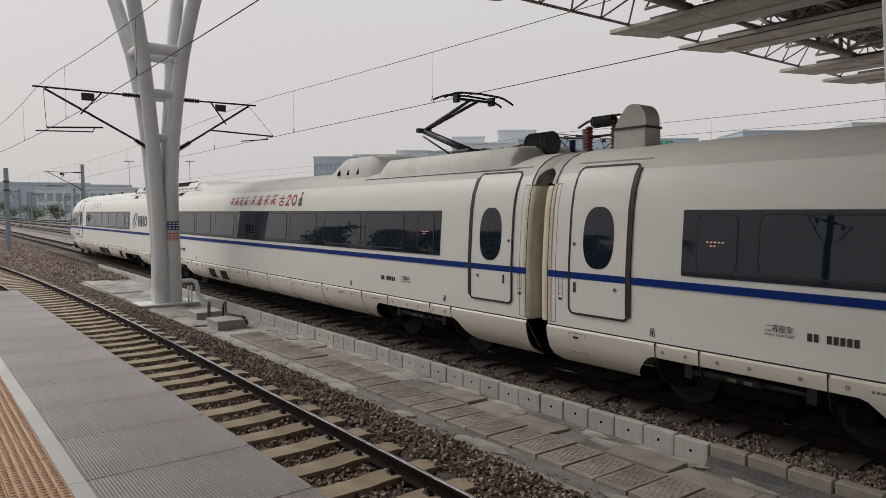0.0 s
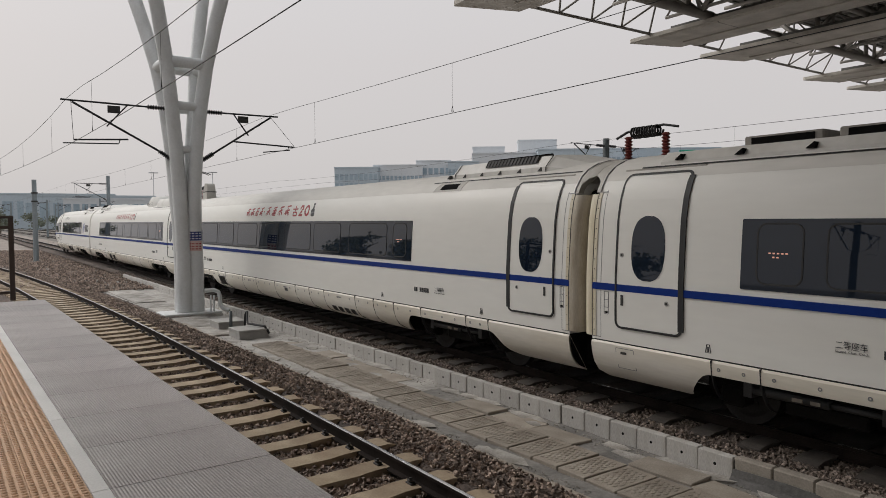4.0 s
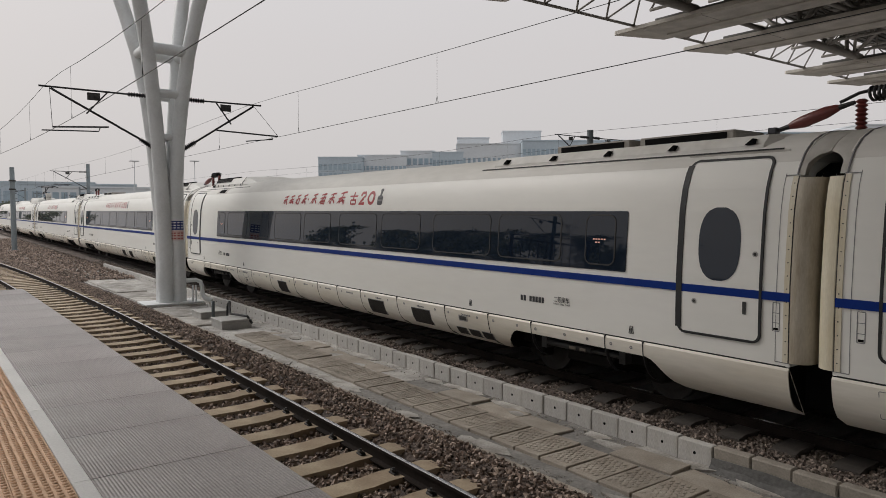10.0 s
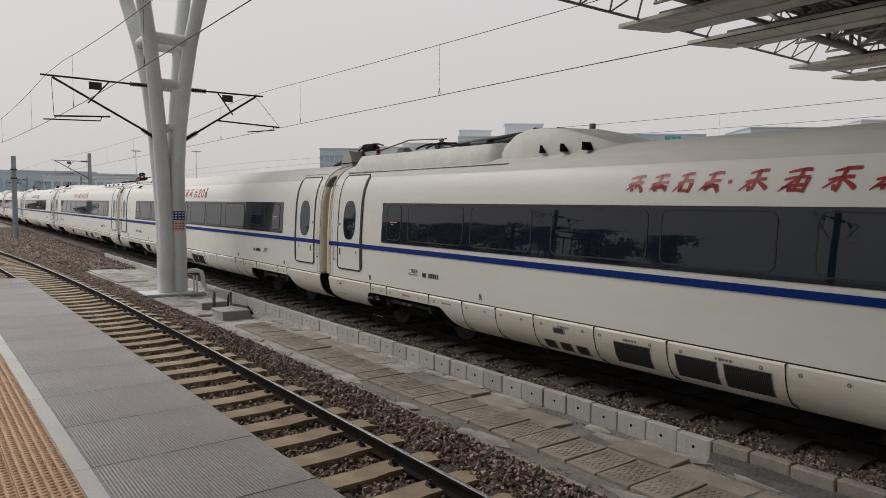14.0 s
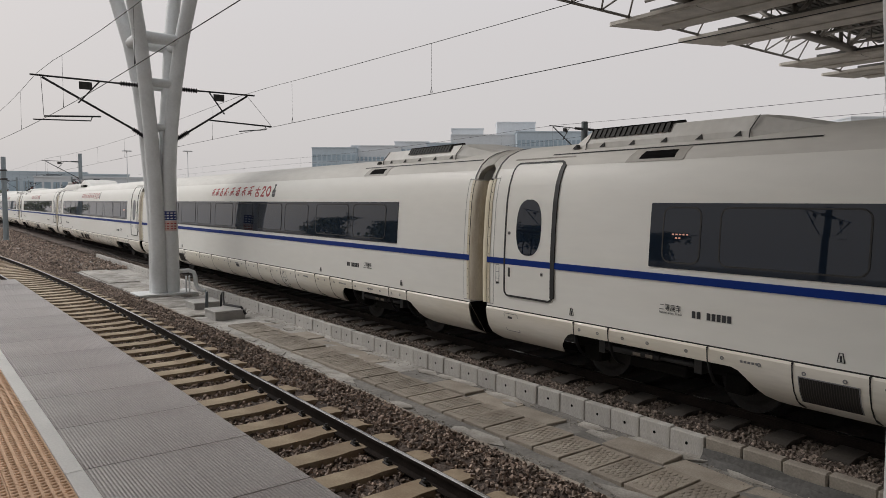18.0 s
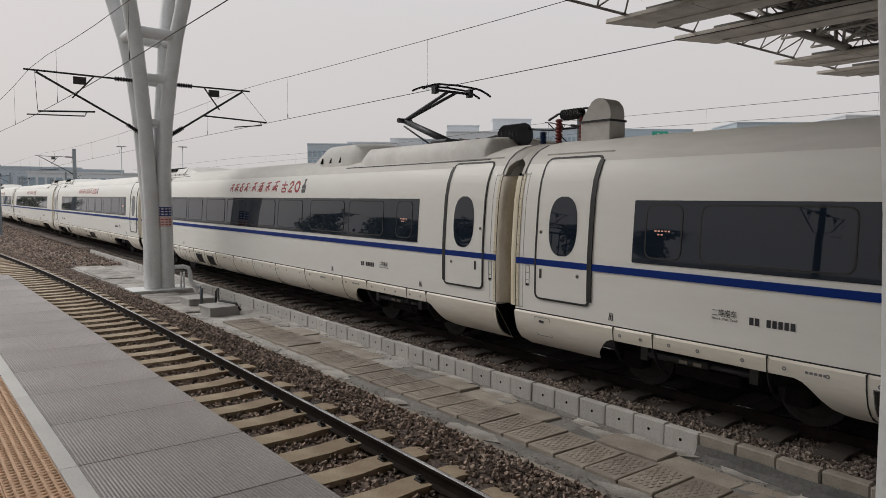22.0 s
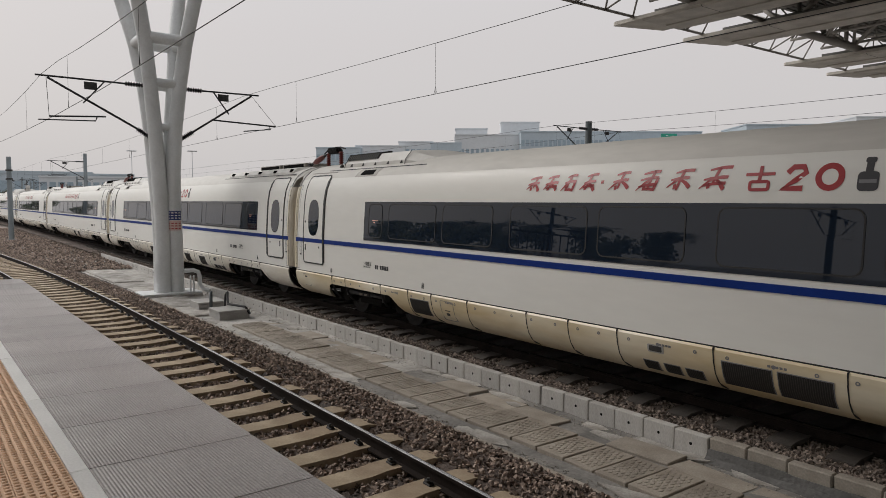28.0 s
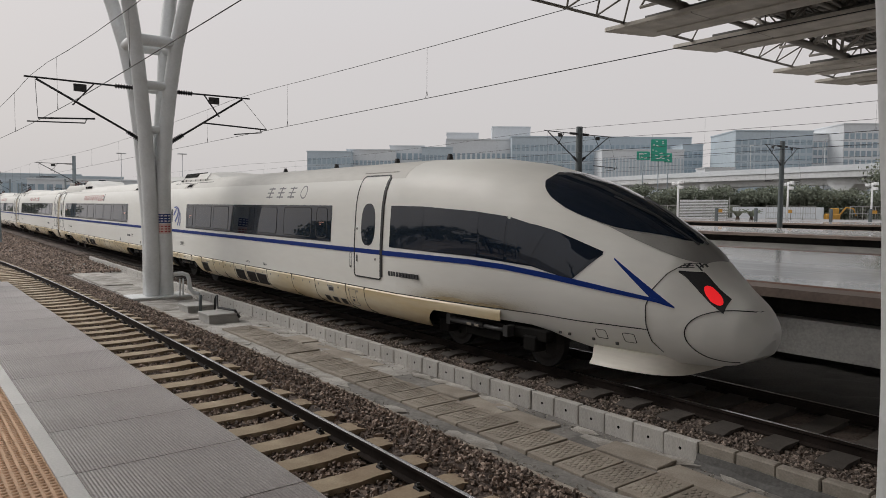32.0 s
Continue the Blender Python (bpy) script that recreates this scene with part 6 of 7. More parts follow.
def cantilever(name, x, y0, reach, label, z_top=6.8, z_low=5.1, steady=1.0, group="catenary arms", mat="wire"):
    """A tubular bracket that holds the wires over a track; reach is signed."""
    c = thing(name, label, "catenary bracket", group=group)
    s = 1 if reach > 0 else -1
    y1 = y0 + reach
    bm = B()
    tube(bm, [(x, y0 + s * 0.75, z_top), (x, y1 + s * 0.1, z_top + 0.02)], 0.03, 8)
    part("top_tube", bm, mat, c)
    for a, b in (((x, y0, z_top), (x, y0 + s * 0.75, z_top)), ((x, y0 - s * 0.1, z_low - 0.1), (x, y0 + s * 0.4, z_low + 0.23))):
        bm = B()
        ribbed(bm, a, b)
        part("insulator", bm, "insulator", c)
    knee = (x, y0 + reach * 0.93, z_top - 0.03)
    bm = B()
    tube(bm, [(x, y0 + s * 0.4, z_low + 0.23), knee], 0.036, 8)
    part("diagonal_tube", bm, mat, c)
    bm = B()
    tube(bm, [(x, y0 + reach * 0.42, z_top), (x, y0 + reach * 0.62, z_low + 0.95)], 0.025, 6)
    part("brace", bm, mat, c)
    bm = B()
    ya = y0 + reach * 0.42
    ye = y1 + s * (0.75 if s > 0 else -0.25)
    tube(bm, [(x, ya, 5.8 if s > 0 else 5.66), (x, ye, 5.72 if s > 0 else 5.56)], 0.028, 8)
    part("registration_tube", bm, mat, c)
    bm = B()
    tube(bm, [(x, ye - s * 0.25, 5.72 if s > 0 else 5.58), (x, ye - s * 0.2, 5.6 if s > 0 else 5.45), (x, ye - s * 1.25 * steady, 5.47)] if s > 0 else [(x, ya + s * 0.25, 5.64), (x, ya + s * 0.3, 5.5), (x, ye + s * 0.3, 5.44)], 0.02, 6)
    tube(bm, [(x, y1 - s * 0.2, z_top), (x, ye, 5.74 if s > 0 else 5.58)], 0.008, 4)
    part("steady_arm", bm, mat, c)
    bm = B()
    box(bm, x - 0.02, x + 0.02, y0 + reach * 0.55 - 0.19, y0 + reach * 0.55 + 0.19, z_top - 0.3, z_top - 0.06)
    part("number_plate", bm, "iron", c)
    return c


def wire(name, pts, r, label, group="overhead wires"):
    bm = B()
    tube(bm, pts, r, 5)
    return single(name, bm, "wire", label, "wire", group=group)


def catenary(y, supports, x0, x1, first, step, z_low=5.48, sys=1.45, sag=0.35, shift=None, r=0.0075, out=0.0):
    """Contact wire, messenger wire and droppers over a track."""
    dy = shift or (lambda x: 0.0)
    def mess(x):
        for a, b in zip(supports, supports[1:]):
            if a <= x <= b:
                t = (x - a) / (b - a)
                return z_low + sys - sag * 4 * t * (1 - t)
        return z_low + sys
    xs = levels(x0, x1, max(2, int((x1 - x0) / 3)))
    t = thing("catenary_wire", "dark contact wire with messenger wire and droppers", "overhead wire", group="overhead wires")
    bm = B()
    tube(bm, [(x, y + dy(x), z_low) for x in xs], r * 1.15, 5)
    part("contact_wire", bm, "wire", t)
    bm = B()
    tube(bm, [(x, y + dy(x) + out, mess(x)) for x in xs], r, 5)
    part("messenger_wire", bm, "wire", t)
    x = first
    while x > x0 + 1:
        if x < x1:
            bm = B()
            tube(bm, [(x, y + dy(x), z_low), (x, y + dy(x) + out, mess(x))], 0.0035, 4)
            tube(bm, [(x - 0.05, y + dy(x), z_low + 0.02), (x, y + dy(x), z_low + 0.18), (x + 0.05, y + dy(x), z_low + 0.02)], 0.005, 4)
            part("dropper", bm, "wire", t)
        x -= step
    return t


def mast(x, y, top, label, mat="mast", bands=(), r=0.19):
    m = thing("catenary_mast", label, "mast", group="catenary masts", at=pose(x, y, 0))
    bm = B()
    tube(bm, [(0, 0, -0.6), (0, 0, top)], [r * 1.1, r * 0.92], 12)
    part("pole", bm, mat, m)
    for z in bands:
        bm = B()
        tube(bm, [(0, 0, z), (0, 0, z + 0.12)], r * 1.35, 10)
        part("clamp", bm, "iron", m)
    bm = B()
    box(bm, -0.35, 0.35, -0.35, 0.35, -0.65, -0.3, 0.02)
    part("footing", bm, "concrete", m)
    return m


BEAMS = [(14.2 + 21.1 * k, 17.8 + 21.1 * k) for k in (0, 1, 2)] + [(21.5 + 21.1 * k, 25.1 + 21.1 * k) for k in (0, 1, 2)]
BEAMS = sorted(BEAMS)
ROOF_X0, ROOF_X1 = -29.6, 46.0


def canopy():
    """The station roof: wide gutter beams along the tracks, tube trusses between them and a ribbed deck."""
    c = thing("canopy", "grey steel station canopy with tube trusses and wide gutter beams", "canopy", kind="structure")
    for a, b in BEAMS:
        bm = B()
        w = b - a
        prism(bm, [(ROOF_X0, a + 0.15), (ROOF_X0 + 1.2, b), (ROOF_X1, b), (ROOF_X1, a), (ROOF_X0 + 0.2, a)], "z", 14.0, 14.22)
        part("gutter_plate", bm, "steel_grey", c)
        bm = B()
        x0 = ROOF_X0 + 2.2
        mid = a + 0.58 * w
        prism(bm, [(a + 0.12, 13.995), (a + 0.2, 13.9), (mid, 13.9), (mid, 13.995)], "x", x0, ROOF_X1)
        part("gutter_box", bm, "steel_grey", c)
        bm = B()
        prism(bm, [(mid + 0.02, 13.995), (mid + 0.02, 13.82), (b - 0.25, 13.78), (b - 0.08, 13.995)], "x", x0 + 0.3, ROOF_X1)
        part("gutter_flange", bm, "steel_grey", c)
        for i in range(7):
            x = x0 + 4 + i * 9.0
            bm = B()
            prism(bm, [(a + 0.11, 13.99), (a + 0.19, 13.895), (mid - 0.01, 13.895), (mid - 0.01, 13.99)], "x", x, x + 0.03)
            part("joint", bm, "iron", c)
        bm = B()
        box(bm, ROOF_X0 + 2.8, ROOF_X1, a + 0.5, b - 1.4, 14.22, 14.5)
        part("gutter_web", bm, "deck", c)
    rnd = random.Random(2)
    for (a0, b0), (a1, b1) in zip(BEAMS, BEAMS[1:]):
        ya, yb = b0, a1
        span = yb - ya
        if span < 1:
            continue
        # edge lattice
        bm = B()
        x = ROOF_X0 + 1.6
        tube(bm, [(x, ya - 0.2, 14.25), (x, yb + 0.2, 14.25)], 0.09, 8)
        tube(bm, [(x + 1.5, ya - 0.2, 15.5), (x + 1.5, yb + 0.2, 15.5)], 0.12, 8)
        n = max(2, round(span / 2.4))
        for i in range(n):
            p, q = ya + span * i / n, ya + span * (i + 1) / n
            tube(bm, [(x, p, 14.25), (x + 1.5, (p + q) / 2, 15.5)], 0.06, 6)
            tube(bm, [(x, q, 14.25), (x + 1.5, (p + q) / 2, 15.5)], 0.06, 6)
        part("edge_lattice", bm, "truss", c)
        st = ROOF_X0 + 5.5
        while st < ROOF_X1 - 3:
            bm = B()
            tube(bm, [(st, ya - 0.6, 14.45), (st, yb + 0.6, 14.45)], 0.27 if span > 5 else 0.15, 12)
            part("truss_chord", bm, "truss", c)
            if span > 5:
                m = (ya + yb) / 2
                bm = B()
                for d in (-3.6, 3.6):
                    for yy, y2 in ((ya + 0.5, ya + 2.6), (m, m - 2.2), (m, m + 2.2), (yb - 0.5, yb - 2.6)):
                        tube(bm, [(st, yy, 14.5), (st + d, y2, 16.3)], 0.13, 8)
                for yy, dx in ((ya + 0.4, 2.2), (ya + 0.4, -2.2), (yb - 0.4, 2.2), (yb - 0.4, -2.2)):
                    tube(bm, [(st, yy, 14.5), (st + dx, yy, 16.4)], 0.15, 8)
                    tube(bm, [(st, yy, 14.5), (st + dx, m, 16.5)], 0.11, 8)
                tube(bm, [(st + 3.8, ya, 15.2), (st + 3.8, yb, 15.2)], 0.14, 8)
                for yy in (ya + 1.6, m, yb - 1.6):
                    tube(bm, [(st, yy, 14.5), (st, yy, 16.5)], 0.16, 8)
                    tube(bm, [(st - 3.6, yy, 16.35), (st + 3.6, yy + rnd.uniform(-0.4, 0.4), 16.35)], 0.12, 8)
                part("truss_web", bm, "truss", c)
                bm = B()
                for k in range(4):
                    tube(bm, [(st - 3 + k * 2, ya, 16.6), (st - 3 + k * 2, yb, 16.6)], 0.07, 6)
                part("purlins", bm, "truss", c)
            else:
                bm = B()
                for d in (-2, 2):
                    tube(bm, [(st, (ya + yb) / 2, 14.5), (st + d, ya, 15.6)], 0.08, 6)
                    tube(bm, [(st, (ya + yb) / 2, 14.5), (st + d, yb, 15.6)], 0.08, 6)
                part("truss_web", bm, "truss", c)
            st += 5.2
    # the open bay over the train
    bm = B()
    x = ROOF_X0 + 1.6
    tube(bm, [(x, 5.0, 14.25), (x, 14.4, 14.25)], 0.09, 8)
    tube(bm, [(x + 1.5, 5.0, 15.5), (x + 1.5, 14.4, 15.5)], 0.12, 8)
    for i in range(4):
        y = 5.0 + 2.35 * i
        tube(bm, [(x, y, 14.25), (x + 1.5, y + 1.17, 15.5), (x, y + 2.35, 14.25)], 0.06, 6)
    part("edge_lattice", bm, "truss", c)
    for st in (ROOF_X0 + 5.5, ROOF_X0 + 10.7):
        bm = B()
        tube(bm, [(st, 5.0, 14.45), (st, 14.8, 14.45)], 0.27, 12)
        part("truss_chord", bm, "truss", c)
        bm = B()
        for y in (6.5, 9.1, 11.7, 13.8):
            tube(bm, [(st, y, 14.5), (st + 1.8, y + 0.9, 16.4)], 0.12, 8)
            tube(bm, [(st, y, 14.5), (st - 1.8, y - 0.9, 16.4)], 0.12, 8)
            tube(bm, [(st - 2.6, y, 16.35), (st + 2.6, y, 16.35)], 0.1, 8)
        part("truss_web", bm, "truss", c)
    # longitudinal lattices between the beams
    for (a0, b0), (a1, b1) in zip(BEAMS, BEAMS[1:]):
        for y in ((b0 + 0.5, (b0 + a1) / 2, a1 - 0.5) if a1 - b0 > 5 else ((b0 + a1) / 2,)):
            bm = B()
            tube(bm, [(ROOF_X0 + 3.2, y, 14.75), (ROOF_X1, y, 14.75)], 0.1, 8)
            tube(bm, [(ROOF_X0 + 3.2, y, 16.3), (ROOF_X1, y, 16.3)], 0.12, 8)
            x = ROOF_X0 + 3.2
            while x < ROOF_X1 - 3:
                tube(bm, [(x, y, 14.75), (x + 1.3, y, 16.3), (x + 2.6, y, 14.75)], 0.065, 6)
                tube(bm, [(x + 1.3, y, 16.3), (x + 1.3, y, 14.75)], 0.05, 6)
                x += 2.6
            part("lattice_girder", bm, "truss", c)
    d = tagged(part("canopy_deck", B(), "deck"), "ribbed grey roof deck over the canopy trusses", "roof", kind="structure")
    me = d.data
    bm = B()
    x = ROOF_X0 + 3.2
    prof = []
    n = int((ROOF_X1 - x) / 0.5)
    rows = [[bm.verts.new((x + i * 0.5 + o, y, z)) for y in (BEAMS[0][0], BEAMS[-1][1])] for i in range(n) for o, z in ((0, 16.75), (0.25, 16.75), (0.25, 16.83), (0.5, 16.83))]
    for p, q in zip(rows, rows[1:]):
        bm.faces.new((p[0], p[1], q[1], q[0]))
    box(bm, x, ROOF_X1, BEAMS[0][0], BEAMS[-1][1], 16.9, 17.1)
    box(bm, x, -16.0, 8.5, BEAMS[0][0], 16.75, 17.1)
    bm.to_mesh(me)
    bm.free()


def shade_roof():
    """An unseen slab overhead, added to shade the right-hand side, posts included."""
    r = thing("platform_roof", "unseen plain grey roof slab that shades the right side", "roof", kind="structure")
    bm = B()
    box(bm, -15.5, 46, -24.0, 14.1, 14.0, 14.5, 0.05)
    part("roof_slab", bm, "steel_grey", r)
    for x in (-6, 6, 18, 30):
        bm = B()
        tube(bm, [(x, -8, 1.2), (x, -8, 14.1)], 0.3, 12)
        part("post", bm, "steel_white", r)


def middle_pieces():
    """Trench covers, broken slabs and the block curb between the tracks."""
    t = thing("trench_cover_row", "row of pale patterned concrete trench covers", "trench cover", kind="structure")
    rnd = random.Random(12)
    bm = B()
    box(bm, 0.012, 0.488, 0.0, 0.82, -0.46, -0.375, 0.008)
    # a raised pattern of scales inside a plain margin
    for i in range(5):
        for j in range(7):
            x, y = 0.088 + 0.074 * i + (0.018 if j % 2 else -0.018), 0.13 + 0.093 * j
            v = [bm.verts.new((x + 0.03 * math.cos(a * math.pi / 3), y + 0.044 * math.sin(a * math.pi / 3), -0.369)) for a in range(6)]
            w = [bm.verts.new((x + 0.036 * math.cos(a * math.pi / 3), y + 0.05 * math.sin(a * math.pi / 3), -0.376)) for a in range(6)]
            bm.faces.new(v)
            for a in range(6):
                bm.faces.new((v[a], v[(a + 1) % 6], w[(a + 1) % 6], w[a]))
    me = mesh_of(bm, "cover", "cover")
    for i in range(-36, 8):
        sheet("cover", me, t, pose(i * 0.5 - 0.06, 6.44, rnd.uniform(-0.008, 0.008), rnd.uniform(-0.6, 0.6), rnd.uniform(-0.9, 0.9), rnd.uniform(-0.5, 0.5)))
    bm = B()
    box(bm, 0.0, 0.98, 0.0, 0.44, -0.47, -0.405, 0.012)
    me2 = mesh_of(bm, "slab", "cover")
    t2 = thing("loose_slab_row", "cracked and tilted concrete slabs along the curb", "slab", kind="structure")
    for i in range(-19, 2):
        if rnd.random() < 0.86:
            sheet("slab", me2, t2, pose(i * 1.0 - 0.1 + rnd.uniform(-0.05, 0.05), 7.3 + rnd.uniform(0.0, 0.05), rnd.uniform(-0.03, 0.02), rnd.uniform(-2.5, 2), rnd.uniform(-1.5, 1.5), rnd.uniform(-3, 3)))
    # broken pieces of concrete on the strip
    t5 = thing("broken_slab_row", "broken grey concrete pieces lying on the strip", "slab", kind="structure")
    for i in range(34):
        bm = B()
        n = rnd.choice((4, 5, 5, 6))
        r = rnd.uniform(0.1, 0.38)
        q = [(r * rnd.uniform(0.7, 1.25) * math.cos(2 * math.pi * k / n + rnd.uniform(-0.2, 0.2)) * 1.5, min(0.14, r) * rnd.uniform(0.7, 1.2) * math.sin(2 * math.pi * k / n + rnd.uniform(-0.2, 0.2))) for k in range(n)]
        prism(bm, q, "z", -0.46, -0.403)
        y = rnd.choice((6.22, 6.24, 7.66, 7.82, 7.84))
        sheet("broken_piece", mesh_of(bm, "broken_piece", "concrete"), t5, pose(-21 + 19.5 * (i / 34) ** 0.8, y + rnd.uniform(-0.06, 0.06), rnd.uniform(-0.012, 0.008), rnd.uniform(-2, 2), rnd.uniform(-2, 2), rnd.uniform(-8, 8)))
    # a bank of mortar along the foot of the curb's plain end
    bm = B()
    us = levels(-5.0, 4.0, 40)
    rows = [[bm.verts.new((u, y, z)) for y, z in ((7.86 + rnd.uniform(-0.03, 0.02), -0.43), (7.955, -0.36 + rnd.uniform(-0.015, 0.02)), (7.985, -0.265 + rnd.uniform(-0.025, 0.025)), (8.03, -0.27), (8.03, -0.6))] for u in us]
    for p, q in zip(rows, rows[1:]):
        for k in range(4):
            bm.faces.new((p[k], p[k + 1], q[k + 1], q[k]))
    structure("mortar_bank", bm, "mortar", "dark rough mortar along the foot of the curb", "mortar")
    # flat concrete paving further along
    t3 = thing("paving_row", "worn grey concrete paving strip beside the column", "paving", kind="structure")
    bm = B()
    box(bm, 0.01, 1.99, 0, 1.15, -0.47, -0.37, 0.015)
    me3 = mesh_of(bm, "paving_slab", "concrete")
    for i in range(-23, -12):
        sheet("paving_slab", me3, t3, pose(i * 2.0 + 4.0, 5.95 + rnd.uniform(-0.04, 0.04), rnd.uniform(-0.02, 0.01), 0, rnd.uniform(-0.6, 0.6), rnd.uniform(-0.6, 0.6)))
    bm = B()
    for sx, sy in ((0, 0),):
        box(bm, 0.004, 0.506, 0.0, 0.13, -0.62, -0.13, 0.012)
    cm = mesh_of(bm, "curb_block", "curb")
    bm = B()
    box(bm, 0.004, 0.506, 0.0, 0.15, -0.62, -0.13, 0.018)
    co = mesh_of(bm, "curb_block", "curb_old")
    bm = B()
    tube(bm, [(0.255, -0.003, -0.27), (0.255, 0.02, -0.27)], 0.022, 8)
    hm = mesh_of(bm, "drain_hole", "black")
    t4 = thing("block_curb", "low curb of pale grey concrete blocks with drain holes", "curb", kind="structure")
    for i in range(-76, 20):
        b = sheet("curb_block", cm if i < 0 else co, t4, pose(i * 0.51 - 5.0, 8.0 + rnd.uniform(-0.012, 0.012), rnd.uniform(-0.008, 0.008), rnd.uniform(-0.5, 0.5), 0, rnd.uniform(-0.3, 0.3)))
        if i < 0:
            sheet("drain_hole", hm, b)
    for x, y, w, d in ((-21.95, 6.5, 0.9, 0.8), (-19.95, 6.45, 0.9, 0.85)):
        b = thing("cable_box", "low grey concrete cable box with a lid", "cable box", group="cable boxes")
        bm = B()
        box(bm, x, x + w, y, y + d, -0.45, -0.225, 0.008)
        part("box_body", bm, "box_grey", b)
        bm = B()
        box(bm, x - 0.02, x + w + 0.02, y - 0.02, y + d + 0.02, -0.22, -0.16, 0.01)
        part("lid", bm, "box_grey", b)
    bm = B()
    tube(bm, [(-20.6, 6.72, -0.42), (-20.6, 6.72, 0.22)], 0.05, 10)
    single("cable_post", bm, "mast_dark", "short grey metal cable post by the boxes", "post")
    bm = B()
    tube(bm, [(-20.2, 7.0, -0.4), (-20.3, 7.05, 0.05), (-20.25, 7.08, 0.2), (-20.1, 7.05, 0.22), (-19.98, 7.0, 0.08), (-19.8, 6.95, -0.08), (-19.1, 7.2, -0.1), (-19.0, 7.3, -0.3)], 0.035, 8)
    single("hose", bm, "rubber", "black rubber cable looping out of the boxes", "cable")
    p = thing("drain_pipe", "bent white drain pipe beside the column", "pipe")
    bm = B()
    tube(bm, [(-24.85, 7.2, 0.46), (-24.82, 7.5, 0.47), (-24.8, 7.66, 0.4), (-24.78, 7.7, 0.25), (-24.78, 7.72, -0.05), (-24.72, 7.8, -0.2), (-24.6, 7.98, -0.27)], 0.075, 10)
    part("bent_pipe", bm, "steel_white", p)
    bm = B()
    for y in (7.36, 7.47):
        tube(bm, [(-24.7, y, -0.4), (-24.7, y, 0.3)], 0.03, 6)
    part("thin_pipe", bm, "steel_white", p)


def end_railing():
    r = thing("end_railing", "dark bronze metal railing at the platform's end", "railing")
    for y in (1.0, -0.9, -2.8):
        bm = B()
        box(bm, -17.35, -17.27, y - 0.05, y + 0.05, 1.25, 3.02, 0.008)
        part("post", bm, "railing", r)
    for z in (3.02, 2.8, 1.42):
        bm = B()
        box(bm, -17.34, -17.28, -2.85, 1.05, z - 0.03, z + 0.03)
        part("rail_bar", bm, "railing", r)
    for k in range(9):
        y = 0.55 - 0.4 * k
        bm = B()
        box(bm, -17.325, -17.295, y - 0.015, y + 0.015, 1.42, 2.8)
        part("baluster", bm, "railing", r)


def track_junction_bits():
    """A black signal box on the gravel."""
    s = thing("track_box", "small dark signal box on the gravel", "signal box")
    bm = B()
    box(bm, -75.4, -74.6, 1.4, 2.0, -0.45, 0.25, 0.03)
    part("box_body", bm, "iron", s)
    bm = B()
    box(bm, -75.45, -74.55, 1.35, 2.05, 0.25, 0.32, 0.02)
    part("lid", bm, "mast_dark", s)
    s = thing("ground_light", "low dark ground signal on the gravel", "signal")
    bm = B()
    box(bm, -95.2, -94.8, 3.2, 3.6, -0.4, 0.5, 0.05)
    part("housing", bm, "iron", s)
    bm = B()
    tube(bm, [(-95.0, 3.4, -0.6), (-95.0, 3.4, -0.38)], 0.12, 8)
    part("foot", bm, "iron", s)


ground_sheet()
tracks()
middle_strip()
platforms()
LEFT_COLUMN = column(pose(-25.2, 6.75, 0), "white steel column of four leaning tubes between the tracks")
copy_thing(LEFT_COLUMN, pose(-1.98, 6.75, 0))
column_sign()
cantilever("catenary_bracket", -25.2, 6.25, -3.25, "dark tubular catenary bracket reaching over the near track")
cantilever("catenary_bracket", -25.2, 7.3, 2.75, "dark tubular catenary bracket reaching over the train's track")
catenary(TRACK_Y, (-75, -25.2, 24), -420, 40, -13.7, 7.8)
catenary(NEAR_Y, (-75, -25.2, 24), -150, 40, -6.66, 7.65, shift=lambda x: near_y(x) - NEAR_Y - 0.2, sys=1.62, sag=0.75)
canopy()
middle_pieces()
shade_roof()
end_railing()
track_junction_bits()
mast(-66.8, 5.6, 6.45, "blue-grey steel catenary mast on the gravel beside the rails", bands=(5.3, 4.6))


# ---- sleepers, stones, distance ----
def sleepers():
    t = thing("sleeper_row", "tan concrete sleepers of the near track", "sleeper", kind="structure")
    me, cl = sleeper_mesh("sleeper"), clip_mesh()
    rnd = random.Random(21)
    for i in range(-84, 26):
        x = i * SLEEPER_STEP + SLEEPER_PHASE
        turn = math.degrees(math.atan(max(0.0, -14.0 - x) / 400.0))
        s = sheet("sleeper", me, t, pose(x, near_y(x), rnd.uniform(-0.006, 0.006), 0, 0, turn + rnd.uniform(-0.5, 0.5)))
        if x > -32:
            for d in (-0.753, 0.753):
                sheet("rail_clip", cl, s, pose(0, d, 0))
    t = thing("sleeper_row", "dark concrete sleepers under the train", "sleeper", kind="structure")
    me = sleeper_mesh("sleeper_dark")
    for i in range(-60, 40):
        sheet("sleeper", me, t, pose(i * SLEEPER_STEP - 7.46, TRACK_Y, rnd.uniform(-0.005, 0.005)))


SLEEPER_PHASE, SLEEPER_STEP = -5.97, 0.757


